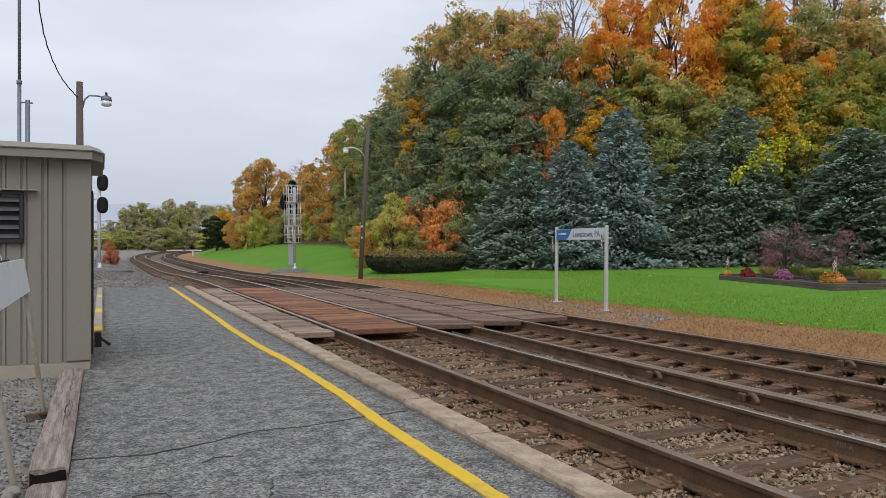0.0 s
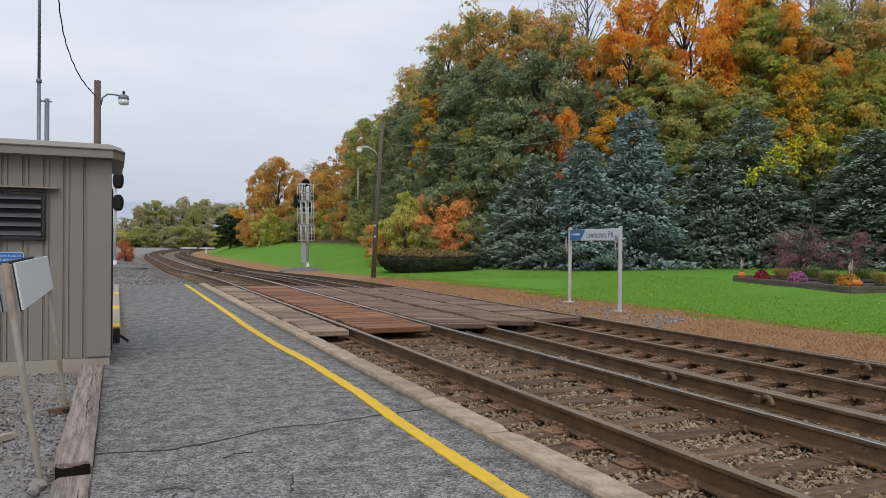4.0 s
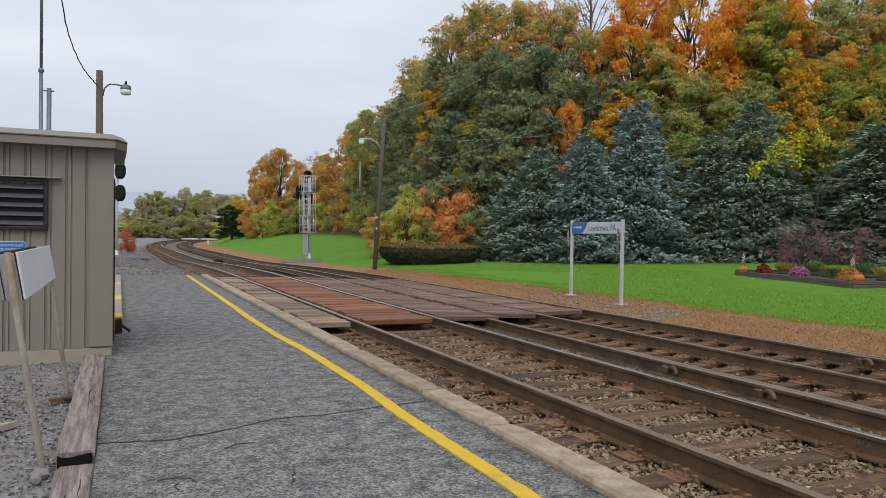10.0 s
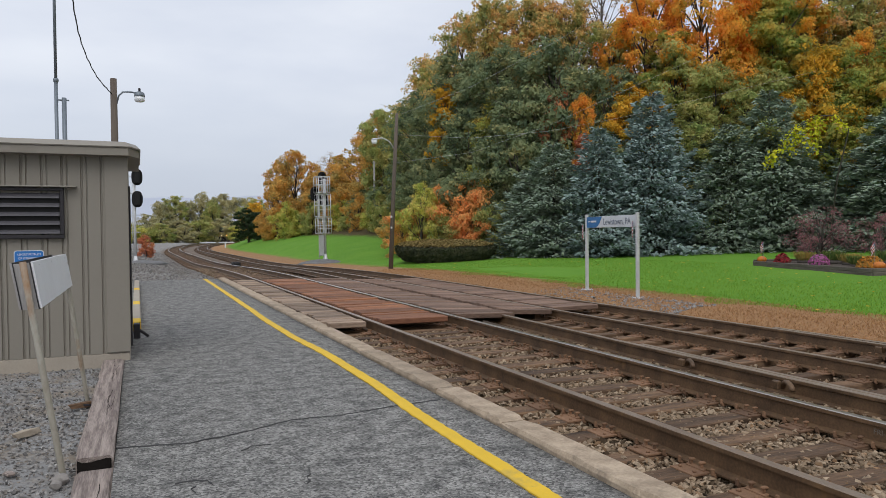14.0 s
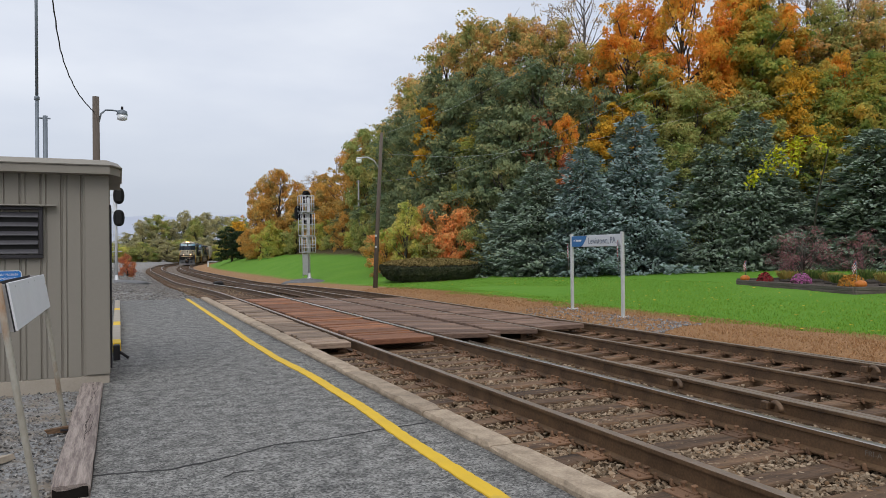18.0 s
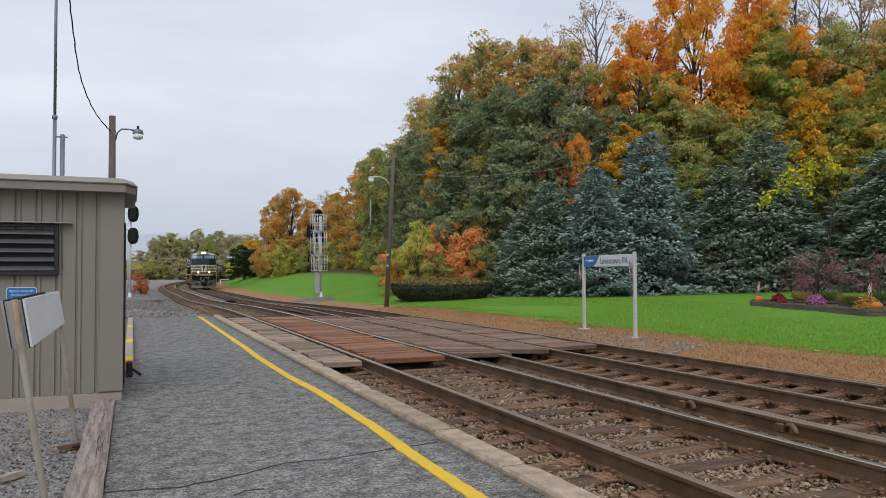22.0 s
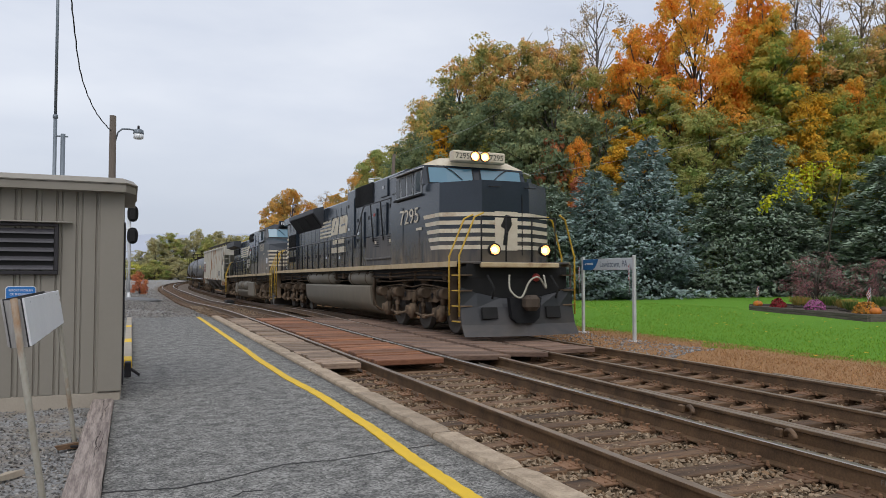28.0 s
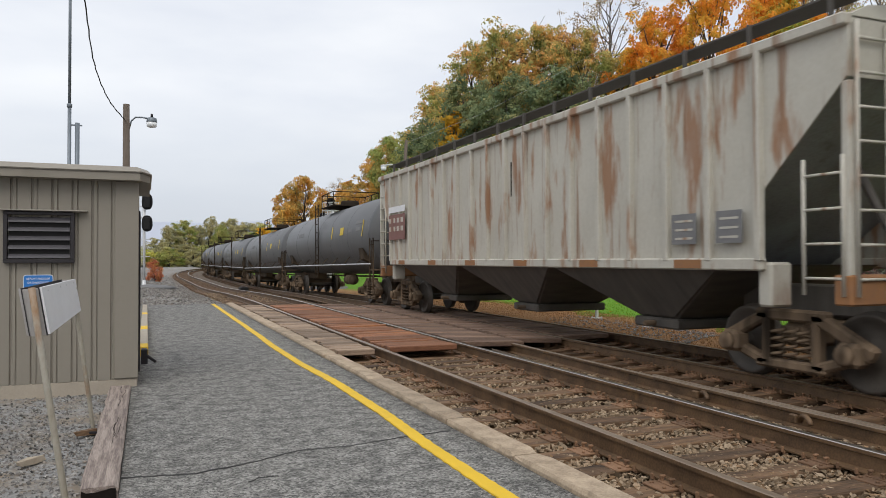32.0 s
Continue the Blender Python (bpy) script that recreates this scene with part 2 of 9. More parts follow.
# ---- materials ----
def material(name, base, second=None, rough=0.7, metal=0.0, scale=6.0, fine=60.0, amount=0.5, bump=0.2, dist=0.01, vary=0.0, stretch=(1, 1, 1), spec=0.5, third=None, patch=0.62):
    """Surface of two mixed colours at a coarse and a fine scale (per metre), with relief; third: stains."""
    m = bpy.data.materials.new(name)
    m.use_nodes = True
    n, l = m.node_tree.nodes, m.node_tree.links
    b = n["Principled BSDF"]
    co = n.new("ShaderNodeTexCoord")
    mp = n.new("ShaderNodeMapping")
    mp.inputs["Scale"].default_value = stretch
    l.new(co.outputs["Object"], mp.inputs["Vector"])
    info = n.new("ShaderNodeObjectInfo")
    shift = n.new("ShaderNodeVectorMath")
    shift.operation = "MULTIPLY_ADD"
    comb = n.new("ShaderNodeCombineXYZ")
    for i in range(3):
        l.new(info.outputs["Random"], comb.inputs[i])
    l.new(comb.outputs[0], shift.inputs[0])
    shift.inputs[1].default_value = (17.3, 9.1, 23.7)
    l.new(mp.outputs[0], shift.inputs[2])
    c, f = n.new("ShaderNodeTexNoise"), n.new("ShaderNodeTexNoise")
    c.inputs["Scale"].default_value, c.inputs["Detail"].default_value = scale, 4
    f.inputs["Scale"].default_value, f.inputs["Detail"].default_value = fine, 3
    for t in (c, f):
        l.new(shift.outputs[0], t.inputs["Vector"])
    add = n.new("ShaderNodeMath")
    add.operation = "MULTIPLY_ADD"
    add.inputs[1].default_value = 0.6
    l.new(f.outputs["Fac"], add.inputs[0])
    l.new(c.outputs["Fac"], add.inputs[2])
    rng = n.new("ShaderNodeMapRange")
    rng.inputs["From Min"].default_value, rng.inputs["From Max"].default_value = 0.8 - 0.5 * (1 - 0.6 * amount), 0.8 + 0.5 * (1 - 0.6 * amount)
    l.new(add.outputs[0], rng.inputs["Value"])
    mix = n.new("ShaderNodeMixRGB")
    mix.inputs[1].default_value = (*base, 1)
    mix.inputs[2].default_value = (*(second or tuple(0.6 * v for v in base)), 1)
    l.new(rng.outputs[0], mix.inputs[0])
    col = mix.outputs[0]
    if third:
        s = n.new("ShaderNodeTexNoise")
        s.inputs["Scale"].default_value, s.inputs["Detail"].default_value = scale * 0.45, 6
        s.inputs["Roughness"].default_value = 0.65
        l.new(shift.outputs[0], s.inputs["Vector"])
        sr = n.new("ShaderNodeMapRange")
        sr.inputs["From Min"].default_value, sr.inputs["From Max"].default_value = patch, patch + 0.12
        l.new(s.outputs["Fac"], sr.inputs["Value"])
        mx = n.new("ShaderNodeMixRGB")
        mx.inputs[2].default_value = (*third, 1)
        l.new(sr.outputs[0], mx.inputs[0])
        l.new(col, mx.inputs[1])
        col = mx.outputs[0]
    if vary:
        h = n.new("ShaderNodeHueSaturation")
        vr = n.new("ShaderNodeMapRange")
        vr.inputs["To Min"].default_value, vr.inputs["To Max"].default_value = 1 - vary, 1 + vary
        l.new(info.outputs["Random"], vr.inputs["Value"])
        l.new(vr.outputs[0], h.inputs["Value"])
        l.new(col, h.inputs["Color"])
        col = h.outputs[0]
    l.new(col, b.inputs["Base Color"])
    b.inputs["Roughness"].default_value, b.inputs["Metallic"].default_value = rough, metal
    b.inputs["Specular IOR Level"].default_value = spec
    if bump:
        bm = n.new("ShaderNodeBump")
        bm.inputs["Strength"].default_value, bm.inputs["Distance"].default_value = bump, dist
        l.new(add.outputs[0], bm.inputs["Height"])
        l.new(bm.outputs[0], b.inputs["Normal"])
    return m


def islands(name, colours, rough=0.8, spread=0.2, through=0.0, scale=0.0, spec=0.16):
    """Colour by piece of a joined mesh; scale: patches over metres."""
    m = bpy.data.materials.new(name)
    m.use_nodes = True
    n, l = m.node_tree.nodes, m.node_tree.links
    b = n["Principled BSDF"]
    geo, info, co = n.new("ShaderNodeNewGeometry"), n.new("ShaderNodeObjectInfo"), n.new("ShaderNodeTexCoord")
    val = geo.outputs["Random Per Island"]
    if scale:
        t = n.new("ShaderNodeTexNoise")
        t.inputs["Scale"].default_value, t.inputs["Detail"].default_value = scale * 1.8, 3
        sh = n.new("ShaderNodeVectorMath")
        sh.operation = "ADD"
        l.new(co.outputs["Object"], sh.inputs[0])
        l.new(info.outputs["Location"], sh.inputs[1])
        l.new(sh.outputs[0], t.inputs["Vector"])
        a = n.new("ShaderNodeMath")
        a.operation = "MULTIPLY_ADD"
        a.inputs[1].default_value = 0.16
        l.new(val, a.inputs[0])
        r = n.new("ShaderNodeMapRange")
        r.inputs["From Min"].default_value, r.inputs["From Max"].default_value = 0.3, 0.7
        r.inputs["To Min"].default_value, r.inputs["To Max"].default_value = 0.0, 0.84
        l.new(t.outputs["Fac"], r.inputs["Value"])
        l.new(r.outputs[0], a.inputs[2])
        val = a.outputs[0]
    ramp = n.new("ShaderNodeValToRGB")
    e = ramp.color_ramp.elements
    while len(e) < len(colours):
        e.new(0.5)
    for i, c in enumerate(colours):
        e[i].position, e[i].color = i / (len(colours) - 1), (*c, 1)
    l.new(val, ramp.inputs[0])
    h = n.new("ShaderNodeHueSaturation")
    v = n.new("ShaderNodeMapRange")
    v.inputs["To Min"].default_value, v.inputs["To Max"].default_value = 1 - spread, 1 + spread
    mul = n.new("ShaderNodeMath")
    mul.operation = "MULTIPLY"
    mul.inputs[1].default_value = 7.31
    fr = n.new("ShaderNodeMath")
    fr.operation = "FRACT"
    l.new(geo.outputs["Random Per Island"], mul.inputs[0])
    l.new(mul.outputs[0], fr.inputs[0])
    l.new(fr.outputs[0], v.inputs["Value"])
    l.new(v.outputs[0], h.inputs["Value"])
    l.new(ramp.outputs[0], h.inputs["Color"])
    l.new(h.outputs[0], b.inputs["Base Color"])
    b.inputs["Roughness"].default_value = rough
    b.inputs["Specular IOR Level"].default_value = spec
    if through:
        tr = n.new("ShaderNodeBsdfTranslucent")
        mx = n.new("ShaderNodeMixShader")
        mx.inputs[0].default_value = through
        l.new(h.outputs[0], tr.inputs["Color"])
        l.new(b.outputs[0], mx.inputs[1])
        l.new(tr.outputs[0], mx.inputs[2])
        l.new(mx.outputs[0], n["Material Output"].inputs["Surface"])
    return m


def glow(name, colour, strength):
    m = bpy.data.materials.new(name)
    m.use_nodes = True
    b = m.node_tree.nodes["Principled BSDF"]
    b.inputs["Base Color"].default_value = (*colour, 1)
    b.inputs["Emission Color"].default_value = (*colour, 1)
    b.inputs["Emission Strength"].default_value = strength
    return m


def glassy(name, colour, rough=0.05):
    m = bpy.data.materials.new(name)
    m.use_nodes = True
    b = m.node_tree.nodes["Principled BSDF"]
    b.inputs["Base Color"].default_value = (*colour, 1)
    b.inputs["Roughness"].default_value = rough
    b.inputs["Specular IOR Level"].default_value = 0.8
    return m


def dusty(name, base, dust, z0, z1, rough=0.45, amount=0.75, scale=1.2, metal=0.0):
    """Paint with road dust that thins out upwards, in streaks."""
    m = material(name, base, tuple(v * 1.35 + 0.004 for v in base), rough, metal, scale=scale, fine=30, amount=0.5, bump=0.06, dist=0.004)
    n, l = m.node_tree.nodes, m.node_tree.links
    b = n["Principled BSDF"]
    old = b.inputs["Base Color"].links[0].from_socket
    co, sep = n.new("ShaderNodeTexCoord"), n.new("ShaderNodeSeparateXYZ")
    l.new(co.outputs["Object"], sep.inputs[0])
    mp = n.new("ShaderNodeMapping")
    mp.inputs["Scale"].default_value = (1.0, 3.0, 0.5)
    l.new(co.outputs["Object"], mp.inputs[0])
    t = n.new("ShaderNodeTexNoise")
    t.inputs["Scale"].default_value, t.inputs["Detail"].default_value = 1.6, 5
    l.new(mp.outputs[0], t.inputs["Vector"])
    r = n.new("ShaderNodeMapRange")
    r.inputs["From Min"].default_value, r.inputs["From Max"].default_value = z1, z0
    l.new(sep.outputs["Z"], r.inputs["Value"])
    k = n.new("ShaderNodeMath")
    k.operation = "MULTIPLY"
    l.new(r.outputs[0], k.inputs[0])
    s = n.new("ShaderNodeMapRange")
    s.inputs["From Min"].default_value, s.inputs["From Max"].default_value = 0.25, 0.7
    s.inputs["To Max"].default_value = amount
    l.new(t.outputs["Fac"], s.inputs["Value"])
    l.new(s.outputs[0], k.inputs[1])
    mx = n.new("ShaderNodeMixRGB")
    mx.inputs[2].default_value = (*dust, 1)
    l.new(k.outputs[0], mx.inputs[0])
    l.new(old, mx.inputs[1])
    l.new(mx.outputs[0], b.inputs["Base Color"])
    return m


M = {}
def grit(name, dark, light, grain, worn, bump):
    """Worn asphalt: stone grains in binder, with darker patches where the binder is whole."""
    m = bpy.data.materials.new(name)
    m.use_nodes = True
    n, l = m.node_tree.nodes, m.node_tree.links
    b = n["Principled BSDF"]
    co = n.new("ShaderNodeTexCoord")
    vo, big, mid = n.new("ShaderNodeTexVoronoi"), n.new("ShaderNodeTexNoise"), n.new("ShaderNodeTexNoise")
    vo.inputs["Scale"].default_value = grain
    big.inputs["Scale"].default_value, big.inputs["Detail"].default_value, big.inputs["Roughness"].default_value = 5.5, 10, 0.78
    mid.inputs["Scale"].default_value, mid.inputs["Detail"].default_value, mid.inputs["Roughness"].default_value = 13, 6, 0.7
    for t in (vo, big, mid):
        l.new(co.outputs["Object"], t.inputs["Vector"])
    sep = n.new("ShaderNodeSeparateColor")
    l.new(vo.outputs["Color"], sep.inputs[0])
    patch, mot, gr = n.new("ShaderNodeMapRange"), n.new("ShaderNodeMapRange"), n.new("ShaderNodeMapRange")
    patch.inputs["From Min"].default_value, patch.inputs["From Max"].default_value = worn - 0.03, worn + 0.1
    l.new(big.outputs["Fac"], patch.inputs["Value"])
    mot.inputs["From Min"].default_value, mot.inputs["From Max"].default_value = 0.3, 0.7
    mot.inputs["To Min"].default_value, mot.inputs["To Max"].default_value = 0.72, 1.25
    l.new(mid.outputs["Fac"], mot.inputs["Value"])
    gr.inputs["To Min"].default_value, gr.inputs["To Max"].default_value = 0.35, 1.75
    l.new(sep.outputs[0], gr.inputs["Value"])
    mix = n.new("ShaderNodeMixRGB")
    mix.inputs[1].default_value, mix.inputs[2].default_value = (*dark, 1), (*light, 1)
    l.new(patch.outputs[0], mix.inputs[0])
    k = n.new("ShaderNodeMath")
    k.operation = "MULTIPLY"
    l.new(mot.outputs[0], k.inputs[0])
    l.new(gr.outputs[0], k.inputs[1])
    hs = n.new("ShaderNodeHueSaturation")
    l.new(k.outputs[0], hs.inputs["Value"])
    l.new(mix.outputs[0], hs.inputs["Color"])
    l.new(hs.outputs[0], b.inputs["Base Color"])
    b.inputs["Roughness"].default_value = 0.92
    bm = n.new("ShaderNodeBump")
    bm.inputs["Strength"].default_value, bm.inputs["Distance"].default_value = bump, 0.01
    l.new(k.outputs[0], bm.inputs["Height"])
    l.new(bm.outputs[0], b.inputs["Normal"])
    return m


M["asphalt"] = grit("asphalt", (0.104, 0.102, 0.096), (0.218, 0.212, 0.197), 72, 0.44, 0.8)
# near-black for timber splits and for shade painted on beam ends
M["gapblack"] = material("split_and_gap_shade", (0.012, 0.010, 0.009), (0.02, 0.017, 0.015), 1.0, scale=8, fine=50, bump=0.5, spec=0.05)
M["kerb"] = material("kerb_concrete", (0.47, 0.37, 0.265), (0.28, 0.215, 0.15), 0.9, scale=6, fine=50, amount=1.0, bump=1.0, dist=0.015, vary=0.14, third=(0.2, 0.155, 0.112), patch=0.58)
M["yellow"] = material("yellow_paint", (0.78, 0.5, 0.02), (0.64, 0.41, 0.03), 0.75, scale=5, fine=120, bump=0.6, dist=0.004, third=(0.45, 0.32, 0.08), patch=0.63)
M["tar"] = material("tar", (0.05, 0.05, 0.052), (0.09, 0.09, 0.09), 0.9, scale=8, bump=0.3)
M["rail"] = material("rusty_rail", (0.06, 0.034, 0.017), (0.172, 0.1, 0.05), 0.58, metal=0.12, scale=4, fine=50, amount=0.8, bump=0.2, dist=0.003, third=(0.22, 0.12, 0.045), patch=0.6)
M["railhead"] = material("worn_rail_head", (0.6, 0.57, 0.53), (0.44, 0.4, 0.35), 0.28, metal=0.95, scale=2, fine=40, bump=0.05, dist=0.001)
M["railold"] = material("dull_rail_head", (0.31, 0.245, 0.185), (0.21, 0.155, 0.11), 0.36, metal=0.4, scale=3, fine=50, bump=0.1, dist=0.002)
M["plate"] = material("rusty_plate", (0.125, 0.068, 0.038), (0.25, 0.138, 0.075), 0.85, scale=5, fine=60, vary=0.3, bump=0.3, dist=0.004)
M["tie"] = material("tie_wood", (0.036, 0.021, 0.012), (0.205, 0.12, 0.065), 0.9, scale=6, fine=40, amount=0.8, stretch=(0.25, 1.6, 1.6), vary=0.35, bump=0.8, dist=0.012)
M["ballast"] = islands("ballast_stone", [(0.105, 0.073, 0.046), (0.25, 0.182, 0.119), (0.335, 0.258, 0.18), (0.215, 0.13, 0.07)], 0.9, 0.32)
M["gravel"] = islands("grey_gravel", [(0.15, 0.15, 0.15), (0.26, 0.26, 0.26), (0.36, 0.36, 0.355), (0.21, 0.205, 0.2)], 0.9, 0.25)
M["yardstone"] = islands("yard_stone", [(0.1, 0.096, 0.092), (0.2, 0.19, 0.18), (0.31, 0.298, 0.28), (0.2, 0.17, 0.14)], 0.9, 0.3)
M["plank"] = material("crossing_plank", (0.115, 0.07, 0.05), (0.26, 0.165, 0.115), 0.9, scale=3, fine=45, amount=1.0, stretch=(0.2, 2.0, 1), vary=0.28, bump=0.8, dist=0.008, third=(0.06, 0.045, 0.036), patch=0.6)
M["paleplank"] = material("pale_plank", (0.16, 0.112, 0.08), (0.35, 0.255, 0.18), 0.9, scale=3, fine=45, amount=1.0, stretch=(0.2, 2.0, 1), vary=0.36, bump=0.8, dist=0.008, third=(0.085, 0.065, 0.05), patch=0.58)
M["redplank"] = material("rusty_plank", (0.15, 0.06, 0.03), (0.29, 0.13, 0.065), 0.85, scale=3, fine=45, amount=1.0, stretch=(0.2, 2.0, 1), vary=0.38, bump=0.7, dist=0.008, third=(0.4, 0.16, 0.05), patch=0.56)
M["timber"] = material("weathered_timber", (0.17, 0.135, 0.12), (0.38, 0.315, 0.275), 0.92, scale=13, fine=60, amount=1.1, stretch=(2.4, 0.16, 2.4), vary=0.12, bump=1.0, dist=0.014, third=(0.085, 0.068, 0.058), patch=0.6)
M["siding"] = material("tan_siding", (0.222, 0.2, 0.166), (0.242, 0.219, 0.182), 0.6, scale=1.4, fine=25, amount=0.3, bump=0.08, dist=0.004, third=(0.19, 0.168, 0.138), patch=0.6)
M["fascia"] = material("grey_fascia", (0.30, 0.275, 0.235), (0.25, 0.23, 0.20), 0.6, scale=2, fine=30, bump=0.08)
M["footing"] = material("footing", (0.40, 0.35, 0.285), (0.31, 0.27, 0.22), 0.9, scale=4, fine=60, bump=0.3)
M["dark"] = material("dark_frame", (0.022, 0.02, 0.023), (0.035, 0.032, 0.035), 0.6, scale=5, bump=0.1, spec=0.3)
M["slat"] = material("louvre_slat", (0.07, 0.066, 0.075), (0.05, 0.048, 0.055), 0.55, scale=5, bump=0.1)
# black paint, also used where shade is painted in as black
M["black"] = material("black_paint_and_shade", (0.014, 0.014, 0.0145), (0.022, 0.0215, 0.021), 0.6, scale=3, bump=0.1, spec=0.15)
M["galv"] = material("galvanised", (0.52, 0.53, 0.54), (0.42, 0.43, 0.44), 0.45, metal=0.5, scale=8, fine=60, bump=0.1)
M["steel"] = material("dull_steel", (0.20, 0.23, 0.26), (0.15, 0.175, 0.2), 0.5, metal=0.4, scale=6, bump=0.08)
M["alu"] = material("aluminium_paint", (0.66, 0.665, 0.67), (0.55, 0.555, 0.56), 0.45, metal=0.3, scale=6, bump=0.08)
M["white"] = material("white_board", (0.74, 0.75, 0.77), (0.66, 0.67, 0.69), 0.6, scale=2, fine=20, amount=0.4, bump=0.04)
M["blue"] = material("blue_sign", (0.012, 0.155, 0.47), (0.015, 0.165, 0.5), 0.4, scale=3, bump=0.0)
M["polewood"] = material("pole_wood", (0.09, 0.07, 0.055), (0.155, 0.125, 0.1), 0.9, scale=4, fine=40, stretch=(2, 2, 0.15), bump=0.5, dist=0.01)
M["rustpost"] = material("rusty_grey_post", (0.4, 0.375, 0.32), (0.29, 0.26, 0.2), 0.8, scale=5, fine=50, amount=0.9, bump=0.4, dist=0.004, third=(0.26, 0.135, 0.06), patch=0.5, stretch=(1, 1, 0.45))
M["greywood"] = material("grey_wood", (0.42, 0.41, 0.4), (0.24, 0.225, 0.215), 0.9, scale=6, fine=50, stretch=(2, 2, 0.2), bump=0.4, dist=0.006)
M["lampglass"] = glassy("lamp_glass", (0.75, 0.77, 0.78), 0.2)
M["bark"] = material("bark", (0.06, 0.05, 0.042), (0.11, 0.095, 0.08), 0.95, scale=5, fine=40, stretch=(2, 2, 0.4), bump=0.7, dist=0.02)


# ---- ground ----
def ground_material():
    m = bpy.data.materials.new("open_ground")
    m.use_nodes = True
    n, l = m.node_tree.nodes, m.node_tree.links
    b = n["Principled BSDF"]
    co, sep = n.new("ShaderNodeTexCoord"), n.new("ShaderNodeSeparateXYZ")
    l.new(co.outputs["Object"], sep.inputs[0])

    def math_(op, a, c=None, d=None):
        q = n.new("ShaderNodeMath")
        q.operation = op
        for i, s in enumerate((a, c, d)):
            if s is None:
                continue
            if isinstance(s, (int, float)):
                q.inputs[i].default_value = s
            else:
                l.new(s, q.inputs[i])
        return q.outputs[0]

    def noise_(scale, detail=4, rough=0.5):
        t = n.new("ShaderNodeTexNoise")
        t.inputs["Scale"].default_value, t.inputs["Detail"].default_value, t.inputs["Roughness"].default_value = scale, detail, rough
        l.new(co.outputs["Object"], t.inputs["Vector"])
        return t.outputs["Fac"]

    def mix_(f, a, c):
        q = n.new("ShaderNodeMixRGB")
        for i, s in enumerate((f, a, c)):
            if isinstance(s, tuple):
                q.inputs[i].default_value = (*s, 1)
            else:
                l.new(s, q.inputs[i])
        return q.outputs[0]

    def range_(v, a, c):
        q = n.new("ShaderNodeMapRange")
        q.inputs["From Min"].default_value, q.inputs["From Max"].default_value = a, c
        l.new(v, q.inputs["Value"])
        return q.outputs[0]

    far = math_("MAXIMUM", math_("SUBTRACT", sep.outputs["Y"], BEND_Y), 0.0)
    u = math_("SUBTRACT", sep.outputs["X"], math_("DIVIDE", math_("MULTIPLY", far, far), 2 * BEND_R))
    wob = math_("MULTIPLY_ADD", noise_(0.9, 5, 0.65), 1.6, -0.8)
    uw = math_("ADD", u, wob)
    fine, mid, big = noise_(38, 3), noise_(5, 4), noise_(0.35, 3)
    grit = mix_(range_(fine, 0.35, 0.65), (0.17, 0.17, 0.17), (0.38, 0.38, 0.372))
    grit = mix_(range_(big, 0.4, 0.65), grit, (0.23, 0.225, 0.215))
    grit = mix_(range_(noise_(1.7, 5, 0.7), 0.48, 0.62), grit, (0.26, 0.22, 0.175))
    stone = mix_(range_(fine, 0.35, 0.65), (0.10, 0.075, 0.058), (0.24, 0.195, 0.155))
    dead = mix_(range_(noise_(22, 3), 0.3, 0.7), (0.26, 0.142, 0.066), (0.4, 0.235, 0.118))
    lawn = mix_(range_(noise_(30, 3), 0.3, 0.7), (0.075, 0.195, 0.017), (0.145, 0.32, 0.032))
    lawn = mix_(range_(big, 0.35, 0.7), lawn, (0.135, 0.285, 0.031))
    wood = mix_(range_(mid, 0.3, 0.7), (0.05, 0.045, 0.02), (0.12, 0.085, 0.035))
    c = mix_(range_(uw, 2.3, 3.0), grit, stone)
    c = mix_(range_(uw, 9.6, 10.4), c, dead)
    c = mix_(range_(uw, 12.3, 13.3), c, lawn)
    slope = math_("MULTIPLY_ADD", sep.outputs["X"], 0.6, math_("MULTIPLY", sep.outputs["Y"], 0.8))
    foot = math_("MINIMUM", math_("SUBTRACT", slope, 45.5), math_("SUBTRACT", u, 19.5))
    c = mix_(range_(math_("ADD", foot, wob), 0.0, 1.2), c, wood)
    c = mix_(range_(math_("SUBTRACT", math_("MULTIPLY", wob, 3.0), u), 14.0, 16.0), c, wood)
    l.new(c, b.inputs["Base Color"])
    b.inputs["Roughness"].default_value = 0.95
    b.inputs["Specular IOR Level"].default_value = 0.2
    bp = n.new("ShaderNodeBump")
    bp.inputs["Strength"].default_value, bp.inputs["Distance"].default_value = 0.8, 0.03
    l.new(fine, bp.inputs["Height"])
    l.new(bp.outputs[0], b.inputs["Normal"])
    return m


def axis_steps(stops):
    out = []
    for a, c, d in stops:
        k = max(1, round((c - a) / d))
        out += [a + (c - a) * i / k for i in range(k)]
    return out + [stops[-1][1]]


